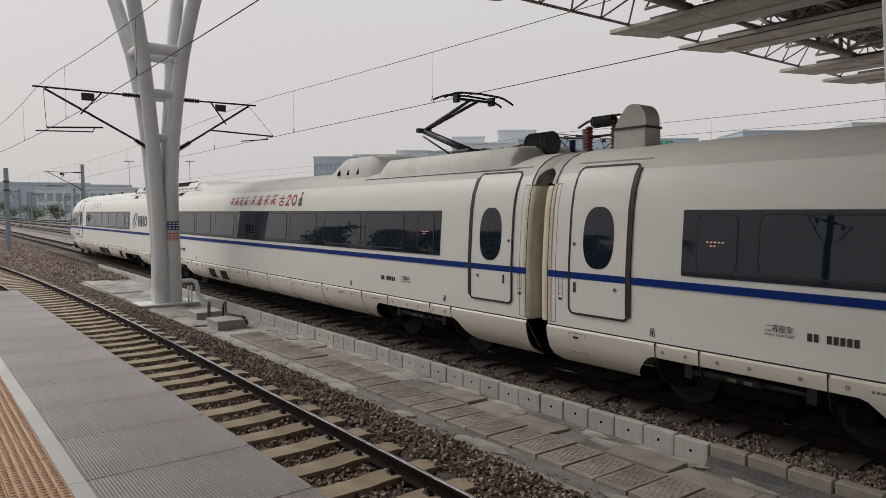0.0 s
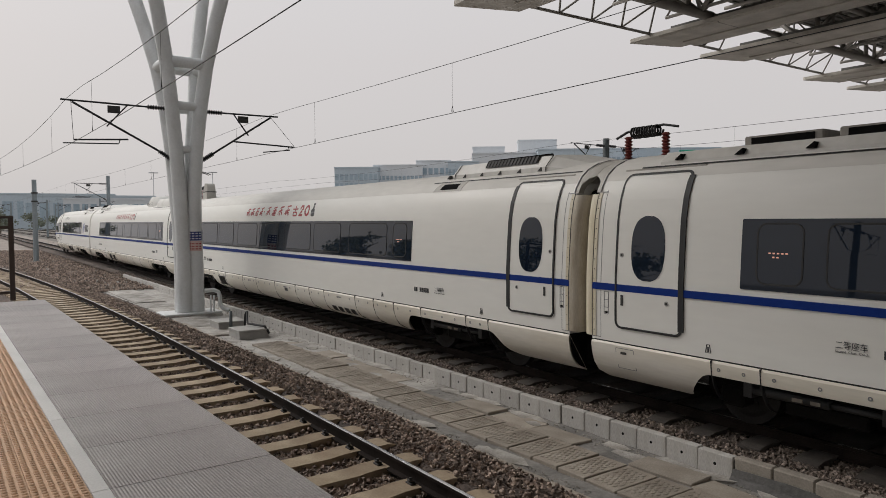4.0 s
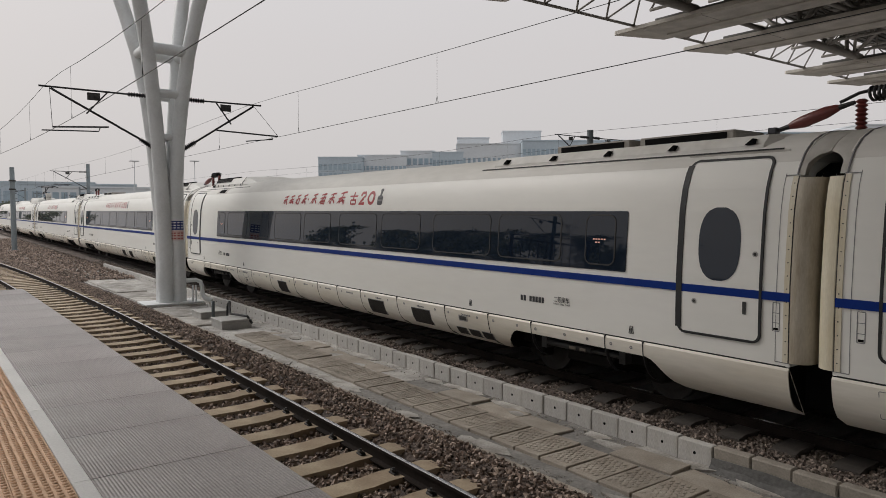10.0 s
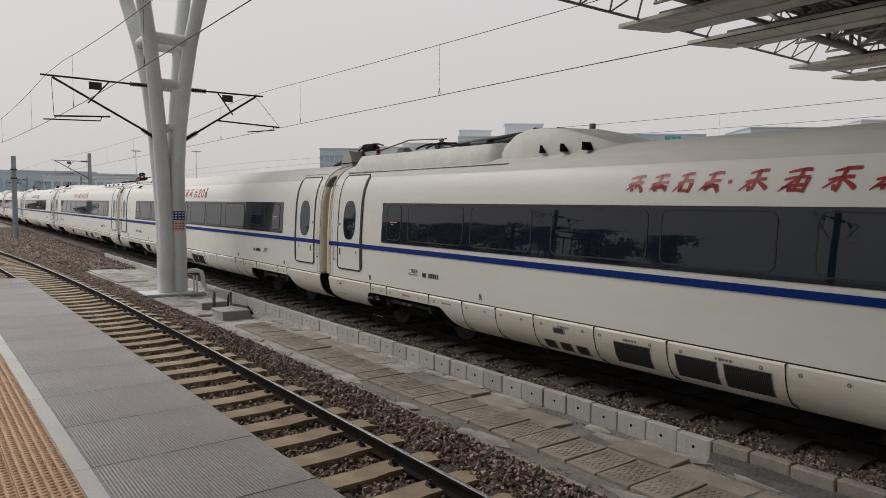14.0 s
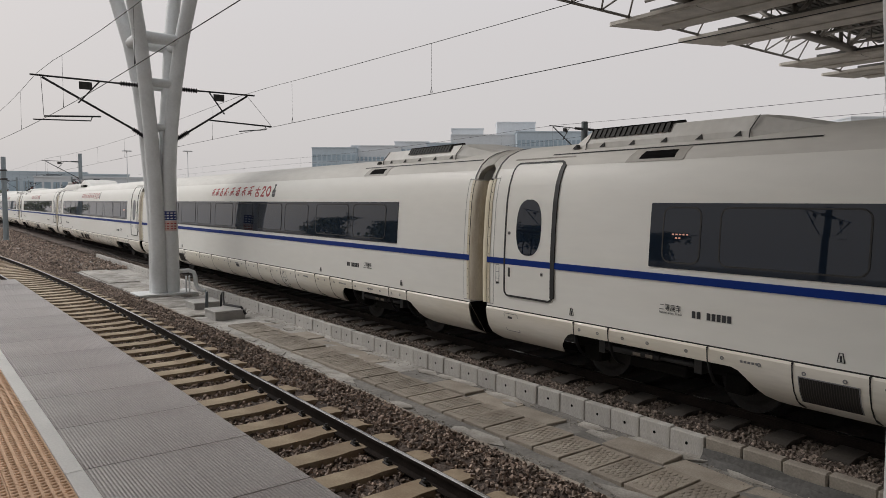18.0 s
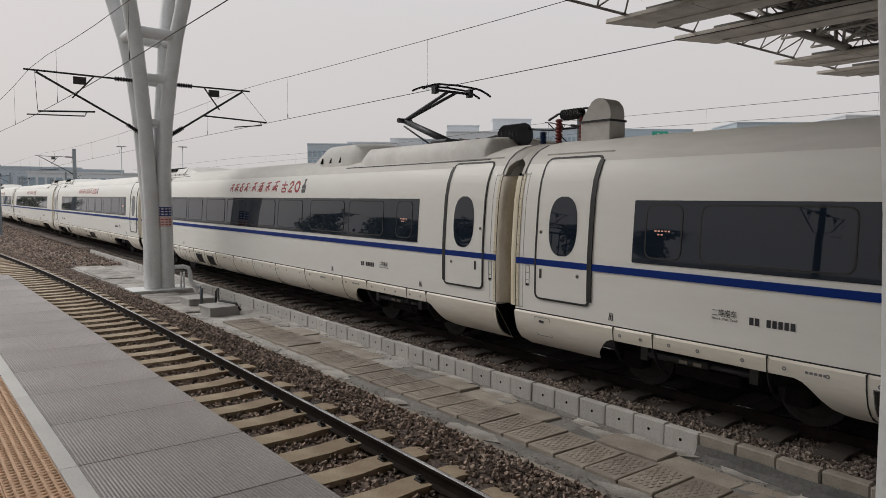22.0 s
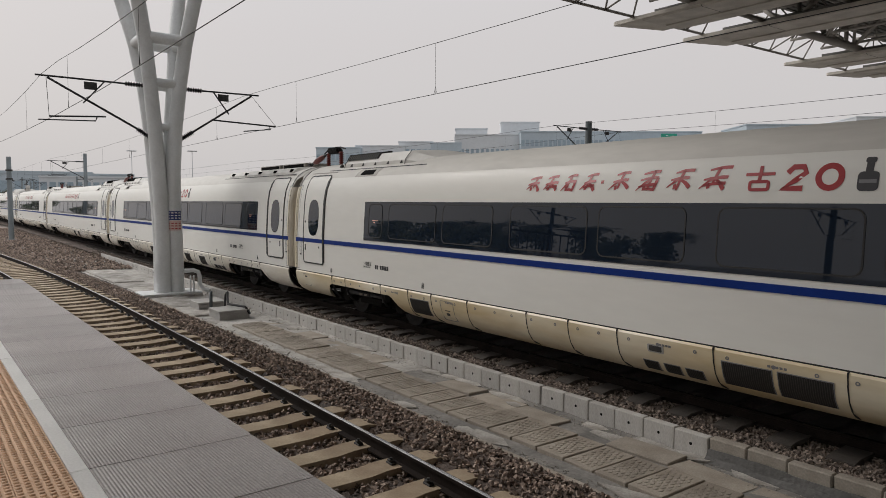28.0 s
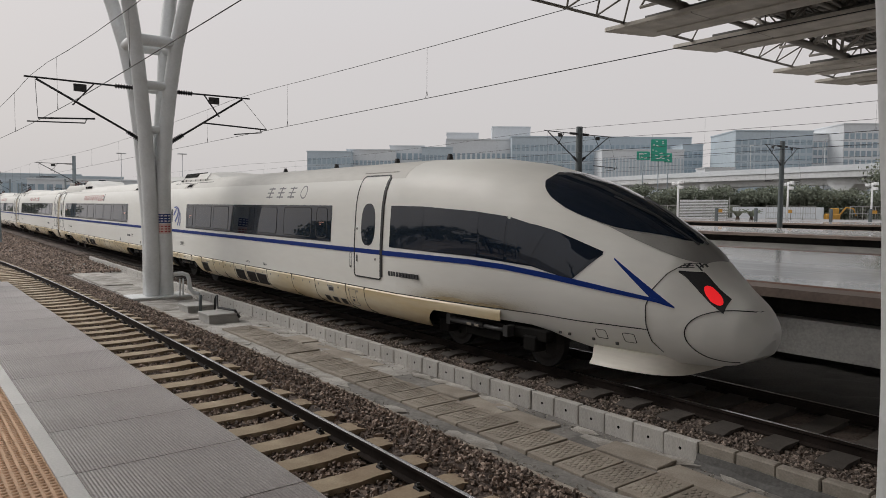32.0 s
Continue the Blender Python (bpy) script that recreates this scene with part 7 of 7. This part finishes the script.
def stones(name, label, n, spot, size, seed, mat="stone"):
    """Loose ballast stones as one mesh of many small rough lumps."""
    rng = np.random.default_rng(seed)
    base = np.array([(x, y, z) for x in (-1, 1) for y in (-1, 1) for z in (-1, 1)], float)
    quads = np.array([(0, 1, 3, 2), (4, 6, 7, 5), (0, 4, 5, 1), (2, 3, 7, 6), (0, 2, 6, 4), (1, 5, 7, 3)])
    centre = spot(rng, n)
    n = len(centre)
    v = base[None] * rng.uniform(0.45, 1.0, (n, 8, 3)) * (rng.uniform(0.55, 1.25, (n, 1, 3)) * size)
    q = rng.normal(size=(n, 4))
    q /= np.linalg.norm(q, axis=1, keepdims=True)
    w, x, y, z = q.T
    rot = np.stack([np.stack([1 - 2 * (y * y + z * z), 2 * (x * y - z * w), 2 * (x * z + y * w)], -1), np.stack([2 * (x * y + z * w), 1 - 2 * (x * x + z * z), 2 * (y * z - x * w)], -1),
                    np.stack([2 * (x * z - y * w), 2 * (y * z + x * w), 1 - 2 * (x * x + y * y)], -1)], -2)
    v = np.einsum("nij,nkj->nki", rot, v) + centre[:, None]
    faces = (quads[None] + 8 * np.arange(n)[:, None, None]).reshape(-1, 4)
    me = bpy.data.meshes.new(name)
    me.from_pydata(v.reshape(-1, 3).tolist(), [], faces.tolist())
    me.materials.append(M[mat])
    tagged(new(name, me), label, "gravel", kind="stuff")


def near_spot(rng, n):
    x = 5.0 - 53 * rng.random(n) ** 1.45
    y = 2.3 + 3.57 * rng.random(n)
    off = np.abs(y - NEAR_Y)
    z = np.where(y > NEAR_Y + 1.2, -0.18 - 0.22 * np.maximum(0, off - 1.6), -0.235 - 0.16 * np.maximum(0, off - 1.4)) + rng.uniform(-0.01, 0.03, n)
    y = y - np.maximum(0, -14 - x) ** 2 / 800
    keep = (np.abs(((x - SLEEPER_PHASE + SLEEPER_STEP / 2) % SLEEPER_STEP) - SLEEPER_STEP / 2) > 0.17) | (off > 1.22)
    keep &= np.abs(off - 0.753) > 0.05
    return np.stack([x, y, z], -1)[keep]


def train_spot(rng, n):
    x = -2.5 - 45 * rng.random(n) ** 1.6
    y = 8.15 + 1.05 * rng.random(n) ** 1.1
    z = -0.22 - 0.05 * np.maximum(0, 8.6 - y) + rng.uniform(-0.02, 0.025, n)
    keep = (np.abs(((x + 7.46 + SLEEPER_STEP / 2) % SLEEPER_STEP) - SLEEPER_STEP / 2) > 0.14) | (y < 8.68)
    return np.stack([x, y, z], -1)[keep]


def field_spot(rng, n):
    x = -36 - 60 * rng.random(n) ** 1.3
    y = -2 + 10.3 * rng.random(n)
    c = NEAR_Y - np.maximum(0, -14 - x) ** 2 / 800
    return np.stack([x, y, np.where(np.abs(y - c) < 2.2, -0.24, -0.36) + rng.uniform(-0.02, 0.05, n)], -1)


def strip_spot(rng, n):
    x = -2.5 - 30 * rng.random(n) ** 1.4
    band = rng.random(n)
    y = np.where(band < 0.45, 7.6 + 0.4 * rng.random(n) ** 0.6, np.where(band < 0.8, 6.05 + 0.2 * rng.random(n), 6.0 + 2.0 * rng.random(n)))
    return np.stack([x, y, -0.425 + rng.uniform(-0.008, 0.012, n)], -1)


def leaves(rng, n, centre, radii, size):
    """Small tilted leaf clumps filling an uneven crown."""
    d = rng.normal(size=(n, 3))
    d /= np.linalg.norm(d, axis=1, keepdims=True)
    r = rng.random((n, 1)) ** 0.45
    wob = 1 + 0.22 * np.sin(5 * d[:, :1] + centre[0]) * np.cos(4 * d[:, 1:2] + centre[1]) + 0.15 * np.sin(7 * d[:, 2:3])
    p = np.array(centre) + d * r * wob * np.array(radii)
    a = rng.normal(size=(n, 3))
    a /= np.linalg.norm(a, axis=1, keepdims=True)
    b = np.cross(a, rng.normal(size=(n, 3)))
    b /= np.linalg.norm(b, axis=1, keepdims=True)
    s = size * rng.uniform(0.6, 1.4, (n, 1))
    return np.stack([p - a * s, p + b * s * 0.6, p + a * s, p - b * s * 0.6], 1)


def tree(x, y, h, w, seed, size=0.22, n=1500, trunk=0.25):
    rng = np.random.default_rng(seed)
    t = thing("tree", "leafy dull green tree beyond the tracks", "tree", group="trees", at=pose(x, y, -0.6))
    bm = B()
    hh = h * (0.3 if trunk else 0.1)
    lean = rng.uniform(-0.3, 0.3, 2)
    tube(bm, [(0, 0, 0), (lean[0] * 0.4, lean[1] * 0.4, hh), (lean[0], lean[1], h * 0.75)], [h * 0.025, h * 0.02, h * 0.006], 7)
    for k in range(6):
        a = k * 1.05 + rng.uniform(-0.3, 0.3)
        z = hh + h * 0.06 * k
        tube(bm, [(lean[0] * 0.5, lean[1] * 0.5, z), (w * 0.22 * math.cos(a), w * 0.22 * math.sin(a), z + h * 0.12), (w * 0.4 * math.cos(a), w * 0.4 * math.sin(a), z + h * 0.2)], [h * 0.012, h * 0.008, h * 0.004], 5)
    part("trunk", bm, "bark", t)
    v = []
    for k in range(7):
        a = k * 0.9 + rng.uniform(-0.4, 0.4)
        rr = w * rng.uniform(0.12, 0.3) if k else 0
        cz = h * (0.42 + 0.08 * k) if trunk else h * (0.3 + 0.09 * k)
        v.append(leaves(rng, n // 7, (rr * math.cos(a), rr * math.sin(a), min(cz, h * 0.84)), (w * rng.uniform(0.24, 0.36), w * rng.uniform(0.24, 0.36), h * rng.uniform(0.13, 0.19)), size))
    v = np.concatenate(v)
    me = bpy.data.meshes.new("crown")
    me.from_pydata(v.reshape(-1, 3).tolist(), [], np.arange(4 * len(v)).reshape(-1, 4).tolist())
    me.materials.append(M["leaf"])
    c = new("crown", me)
    c.parent = t
    return t


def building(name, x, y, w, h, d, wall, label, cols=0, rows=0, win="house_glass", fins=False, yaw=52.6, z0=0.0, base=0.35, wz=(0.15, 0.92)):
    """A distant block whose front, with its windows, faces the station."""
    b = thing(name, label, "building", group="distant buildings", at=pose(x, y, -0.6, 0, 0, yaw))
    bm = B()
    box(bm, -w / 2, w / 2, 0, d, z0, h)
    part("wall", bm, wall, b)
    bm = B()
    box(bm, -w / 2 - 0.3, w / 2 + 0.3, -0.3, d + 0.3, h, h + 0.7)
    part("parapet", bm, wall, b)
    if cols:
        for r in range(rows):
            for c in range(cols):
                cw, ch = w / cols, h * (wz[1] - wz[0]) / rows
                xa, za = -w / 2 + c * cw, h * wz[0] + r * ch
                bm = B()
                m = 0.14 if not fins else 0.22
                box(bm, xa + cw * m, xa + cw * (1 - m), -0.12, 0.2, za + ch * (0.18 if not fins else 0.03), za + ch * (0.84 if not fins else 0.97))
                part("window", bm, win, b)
    return b


def far_scene():
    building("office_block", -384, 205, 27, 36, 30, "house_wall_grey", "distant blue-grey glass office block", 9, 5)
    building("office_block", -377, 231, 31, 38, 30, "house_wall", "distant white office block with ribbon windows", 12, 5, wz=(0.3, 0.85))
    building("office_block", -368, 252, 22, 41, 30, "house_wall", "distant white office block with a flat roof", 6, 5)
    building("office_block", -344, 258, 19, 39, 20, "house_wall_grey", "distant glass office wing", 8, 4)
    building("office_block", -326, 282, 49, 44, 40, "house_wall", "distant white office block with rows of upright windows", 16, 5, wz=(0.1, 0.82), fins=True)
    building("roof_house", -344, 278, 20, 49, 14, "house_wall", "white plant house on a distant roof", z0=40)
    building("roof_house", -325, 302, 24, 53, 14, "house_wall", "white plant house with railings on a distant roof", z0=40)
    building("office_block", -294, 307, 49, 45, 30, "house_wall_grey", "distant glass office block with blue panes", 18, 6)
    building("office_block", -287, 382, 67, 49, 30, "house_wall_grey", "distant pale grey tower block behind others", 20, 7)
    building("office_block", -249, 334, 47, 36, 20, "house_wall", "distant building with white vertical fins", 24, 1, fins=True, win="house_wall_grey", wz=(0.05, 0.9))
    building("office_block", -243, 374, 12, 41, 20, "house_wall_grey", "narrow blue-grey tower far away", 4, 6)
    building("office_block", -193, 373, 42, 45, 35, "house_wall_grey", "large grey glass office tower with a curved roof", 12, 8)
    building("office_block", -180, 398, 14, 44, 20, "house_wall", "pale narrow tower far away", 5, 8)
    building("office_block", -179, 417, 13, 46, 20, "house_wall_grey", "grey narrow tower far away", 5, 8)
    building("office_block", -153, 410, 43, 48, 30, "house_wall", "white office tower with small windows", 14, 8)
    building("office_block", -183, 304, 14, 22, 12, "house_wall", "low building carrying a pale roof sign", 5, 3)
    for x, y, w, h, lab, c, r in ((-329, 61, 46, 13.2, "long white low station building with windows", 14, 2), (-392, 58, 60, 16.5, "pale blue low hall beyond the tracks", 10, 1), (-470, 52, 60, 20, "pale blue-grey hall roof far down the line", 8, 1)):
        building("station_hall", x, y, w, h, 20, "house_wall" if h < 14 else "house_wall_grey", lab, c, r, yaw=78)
    # viaduct
    v = thing("viaduct", "pale concrete road viaduct with grey parapet", "viaduct")
    pts = [(-260, 172), (-190, 162), (-122, 153), (-81, 144), (-51, 139), (20, 128), (120, 115)]
    for nm, z0, z1, o0, o1, mat in (("deck", 8.9, 10.1, 0, 9, "viaduct"), ("parapet", 10.1, 11.2, -0.2, 0.2, "house_wall"), ("parapet", 10.1, 11.2, 8.6, 9.0, "house_wall"), ("girder", 7.6, 8.9, 1.6, 7.4, "viaduct")):
        bm = B()
        strip(bm, lambda q: np.interp(q, [p[0] for p in pts], [p[1] for p in pts]) + o0, lambda q: np.interp(q, [p[0] for p in pts], [p[1] for p in pts]) + o1, z1, z1, [p[0] for p in pts], base=z0)
        part(nm, bm, mat, v)
    for x, y in ((-140, 157), (-91, 147.5), (-60, 142), (-30, 137)):
        bm = B()
        box(bm, x - 1.3, x + 1.3, y + 2.5, y + 5.5, -0.6, 6.4)
        prism(bm, [(x - 1.3, 6.4), (x + 1.3, 6.4), (x + 2.6, 7.7), (x + 2.6, 8.95), (x - 2.6, 8.95), (x - 2.6, 7.7)], "y", y - 0.2, y + 8)
        part("pier", bm, "viaduct", v)
    for x, y, w, z0, z1 in ((-91, 128, 3.6, 13.4, 18.4), (-93, 125, 3.0, 13.7, 15.6), (-90, 130.2, 1.8, 13.2, 15.3)):
        s = thing("road_sign", "green overhead road sign with white marks", "road sign", group="road signs", at=pose(x - 6.1, y + 8, 0, 0, 0, 52.6))
        bm = B()
        box(bm, -w / 2, w / 2, -0.08, 0.08, z0, z1, 0.05)
        part("panel", bm, "sign_green", s)
        rnd = random.Random(int(z1 * 10))
        bm = B()
        for k in range(int(w * 5)):
            a, z = rnd.uniform(-w / 2 + 0.3, w / 2 - 0.9), rnd.uniform(z0 + 0.25, z1 - 0.4)
            box(bm, a, a + rnd.uniform(0.15, 0.6), -0.11, -0.085, z, z + 0.16)
        part("writing_bars", bm, "sign_white", s)
        bm = B()
        tube(bm, [(0, 0.2, -0.7), (0, 0.2, z0 + 0.3)], 0.13, 8)
        part("sign_post", bm, "mast", s)
    for x, y in ((-118, 160), (-84, 152), (-66, 148), (-214, 48), (-204, 62), (-150, 165)):
        l = thing("street_lamp", "thin pale street lamp in the haze", "street lamp", group="street lamps")
        hgt = 17 if y < 100 else 16.5
        bm = B()
        tube(bm, [(x, y, -0.6), (x, y, hgt), (x, y - 0.3, hgt + 0.3), (x + 0.6, y - 1.0, hgt + 0.5)] if y > 100 else [(x, y, -0.6), (x, y, hgt)], [0.13, 0.08, 0.07, 0.06] if y > 100 else [0.14, 0.09], 6)
        part("pole", bm, "mast_hazy", l)
        bm = B()
        box(bm, x - 0.6 if y < 100 else x + 0.4, x + (0.6 if y < 100 else 1.3), y - 1.2, y - 0.8 if y > 100 else y + 1.2, hgt + (0.4 if y > 100 else 0), hgt + (0.55 if y > 100 else 0.25), 0.02)
        part("lamp_head", bm, "mast_hazy", l)
    # trees behind the last platform and, for the windows' reflections, behind the near platform
    rnd = random.Random(31)
    k = 0
    for i in range(34):
        f = i / 33
        tree(-122 + 88 * f + rnd.uniform(-1.5, 1.5), 92 + 38 * f - 6 + rnd.uniform(-2, 3) + 8 * f, rnd.uniform(6.6, 8.0), rnd.uniform(7.5, 9.5), 100 + i, n=4600, size=0.2, trunk=0)
    for x, y, h, w in ((-44.5, 128, 13, 11), (-38, 132, 14, 12), (-47, 133, 11, 9)):
        tree(x, y, h, w, int(h * 7 + x), n=2600)
    for i in range(30):
        tree(-118 + 76 * i / 29 + rnd.uniform(-1, 1), 90 + 40 * i / 29 - 8 + rnd.uniform(-1, 2) + i * 0.24, rnd.uniform(3.2, 4.6), rnd.uniform(4.5, 6), 400 + i, n=900, size=0.22, trunk=0)
    for i in range(8):
        tree(-130 + i * 10 + rnd.uniform(-3, 3), -52 + rnd.uniform(-5, 5), rnd.uniform(6, 10.5), rnd.uniform(8, 11), 500 + i, size=0.32, n=1100, trunk=0)
    for i in range(7):
        tree(-150 + i * 14 + rnd.uniform(-4, 4), -78 + rnd.uniform(-7, 7), rnd.uniform(8, 14), rnd.uniform(8, 12), 200 + i, size=0.35, n=1200)
    for i in range(16):
        tree(-260 - rnd.uniform(0, 60), -30 + i * 9 + rnd.uniform(-3, 3), rnd.uniform(6, 9), rnd.uniform(8, 11), 300 + i, size=0.4, n=700, trunk=0)
    # fences and walls past the last platform
    bm = B()
    box(bm, -75, 70, 92.05, 113, -0.65, PLAT_Z)
    structure("forecourt", bm, "plat_grey", "pale grey paved forecourt behind the last platform", "paving")
    w = thing("boundary_wall", "pale rendered wall behind the platforms", "wall", kind="structure")
    bm = B()
    strip(bm, lambda q: 108 + 0.42 * (q + 60), lambda q: 108.3 + 0.42 * (q + 60), 3.1, 3.1, [-62, -56, -50], base=-0.6)
    part("wall_face", bm, "house_wall", w)
    lat = thing("lattice_screen", "white slatted metal screen on the far platform", "screen", at=pose(-59, 94, 1.25, 0, 0, 38))
    for i in range(12):
        bm = B()
        box(bm, -3.4, 3.4, -0.04, 0.04, 0.15 + i * 0.23, 0.29 + i * 0.23)
        part("slat", bm, "sign_white", lat)
    for x in (-3.6, -1.2, 1.2, 3.6):
        bm = B()
        box(bm, x - 0.06, x + 0.06, 0.04, 0.14, 0, 3.3)
        part("post", bm, "box_grey", lat)
    for x, y, n in ((-64, 88, 5), (-55, 92, 3), (-48.5, 99, 4), (-41, 108, 4), (-72, 84, 5)):
        f = thing("mesh_fence", "grey metal fence panel with a yellow notice", "fence", group="platform fences", at=pose(x, y, 1.25, 0, 0, 38))
        for k in range(n + 1):
            bm = B()
            tube(bm, [(k * 1.6 - n * 0.8, 0, 0), (k * 1.6 - n * 0.8, 0, 2.0)], 0.05, 6)
            part("post", bm, "box_grey", f)
        for z in (0.2, 1.0, 1.98):
            bm = B()
            box(bm, -n * 0.8, n * 0.8, -0.03, 0.03, z - 0.04, z + 0.04)
            part("rail_bar", bm, "box_grey", f)
        bm = B()
        for k in range(n * 5):
            xx = -n * 0.8 + k * 1.6 / 5
            box(bm, xx - 0.015, xx + 0.015, -0.008, 0.008, 0.2, 1.98)
        part("mesh_wires", bm, "box_grey", f)
        bm = B()
        box(bm, -0.4, 0.2, -0.08, -0.05, 1.0, 1.45)
        part("notice", bm, "yellow", f)
    for x, y in ((-49, 81), (-46, 85), (-40, 92), (-37, 96)):
        b = thing("bollard", "short grey stone post on the far platform", "bollard", group="bollards", at=pose(x, y, 1.25))
        bm = B()
        box(bm, -0.16, 0.16, -0.16, 0.16, 0, 1.65, 0.02)
        part("shaft", bm, "mast_dark", b)
    for x, y in ((-56, 83), (-47, 95), (-40, 104)):
        p = thing("camera_post", "white post with cameras and loudspeakers", "camera post", group="camera posts", at=pose(x, y, 1.25))
        bm = B()
        tube(bm, [(0, 0, 0), (0, 0, 5.2)], 0.13, 8)
        part("pole", bm, "sign_white", p)
        for dx, z in ((-0.55, 4.7), (0.5, 4.9), (0.45, 4.2)):
            bm = B()
            box(bm, dx - 0.25, dx + 0.25, -0.4, 0.2, z, z + 0.4, 0.05)
            tube(bm, [(0, 0, z + 0.2), (dx, 0, z + 0.2)], 0.05, 6)
            part("camera_housing", bm, "sign_white", p)
    e = thing("excavator", "small yellow excavator standing behind the fence", "excavator", at=pose(-50.5, 117, -0.6, 0, 0, 40))
    bm = B()
    box(bm, -1.2, 0.8, -0.8, 0.8, 1.6, 2.7, 0.12)
    box(bm, -0.5, 0.6, -0.7, 0.2, 2.6, 3.6, 0.1)
    part("cab", bm, "yellow", e)
    bm = B()
    tube(bm, [(0.7, 0, 2.2), (1.8, 0, 3.7), (2.9, 0, 3.5)], 0.14, 6)
    tube(bm, [(2.9, 0, 3.5), (3.3, 0, 2.4)], 0.1, 6)
    part("boom", bm, "yellow", e)
    bm = B()
    for s in (-0.9, 0.9):
        box(bm, -1.5, 1.3, s - 0.25, s + 0.25, 0, 1.6, 0.2)
    part("track", bm, "iron", e)
    # palms by the screen
    for x, y in ((-51.5, 94), (-53, 93)):
        p = thing("sago_palm", "low dark green palm shrub on the far platform", "palm", group="palm shrubs", at=pose(x, y, 1.25))
        bm = B()
        for k in range(16):
            a = k * 0.39
            q = [(0, 0, 0.3), (0.7 * math.cos(a), 0.7 * math.sin(a), 1.2), (1.5 * math.cos(a), 1.5 * math.sin(a), 0.9 + 0.3 * (k % 3))]
            tube(bm, q, [0.06, 0.09, 0.02], 4)
        part("fronds", bm, "leaf", p)
        bm = B()
        tube(bm, [(0, 0, 0), (0, 0, 0.5)], [0.3, 0.2], 8)
        part("trunk", bm, "bark", p)
    # masts and wires of the other tracks
    for x, y, top in ((-32.7, 36.75, 8.4), (-34.6, 68.5, 9.5)):
        mast(x, y, top, "dark round catenary mast between the far tracks", "mast_dark", r=0.24)
        cantilever("catenary_bracket", x, y - 0.2, -3.1, "dark catenary bracket over a far track", z_top=top - 0.5, z_low=top - 2.3, group="far catenary arms")
        cantilever("catenary_bracket", x, y + 0.2, 3.1, "dark catenary bracket over a far track", z_top=top - 0.5, z_low=top - 2.3, group="far catenary arms")
    for y, z in ((33.36, 6.3), (40.14, 6.3), (65.12, 7.4), (71.88, 7.4)):
        catenary(y, (-84, -33, 18, 70), -140, 70, 20, 8.2, z_low=z, sys=1.61, r=0.011)
    for x, y, s in ((-21, -30, 1), (-48, -32, 1)):
        mast(x, y, 8.4, "dark catenary mast beyond the near platform", "mast_dark", r=0.22)
        cantilever("catenary_bracket", x, y - 0.2, -3.1, "dark catenary bracket beyond the near platform", z_top=7.8, z_low=6.0, group="far catenary arms")
        cantilever("catenary_bracket", x, y + 0.2, 3.1, "dark catenary bracket beyond the near platform", z_top=7.8, z_low=6.0, group="far catenary arms")
    mast(-81, 13.6, 7.8, "blue-grey steel catenary mast behind the train")
    cantilever("catenary_bracket", -81, 13.5, -3.3, "thin catenary bracket on a distant mast", z_top=6.95, z_low=5.2)
    for x, y, top in ((-175, 17, 7.9), (-219, 24, 8.4), (-271, 38, 8.9), (-259, 38, 8.3), (-301, 32, 10), (-150, 3, 7.6), (-190, 1, 7.8), (-240, 8, 8.2), (-205, 12, 8.0), (-165, 26, 8)):
        mast(x, y, top, "thin catenary mast in the haze down the line", r=0.2)
        cantilever("catenary_bracket", x, y, -3.0 if y < 20 else 3.0, "thin catenary bracket on a hazy mast", z_top=top - 0.6, z_low=top - 2.3, group="far catenary arms")
    for y, x1 in ((16.5, -70), (22.0, -110), (28, -120), (34, -120)):
        for s in (-0.75, 0.75):
            rail("track_rail", lambda q, s=s, y=y: y + s, -420, x1, 25.0, "thin rusty rail of a far track")


sleepers()
stones("ballast_stones", "loose grey-brown ballast stones along the near track", 46000, near_spot, 0.028, 5)
stones("ballast_stones", "loose darkened ballast stones beside the train", 26000, train_spot, 0.024, 6, "stone_shaded")
stones("concrete_crumbs", "crumbled concrete and grit on the strip between the tracks", 3000, strip_spot, 0.011, 8, "crumb")
stones("ballast_stones", "loose gravel on the field past the platform", 16000, field_spot, 0.05, 7)
far_scene()

motions()
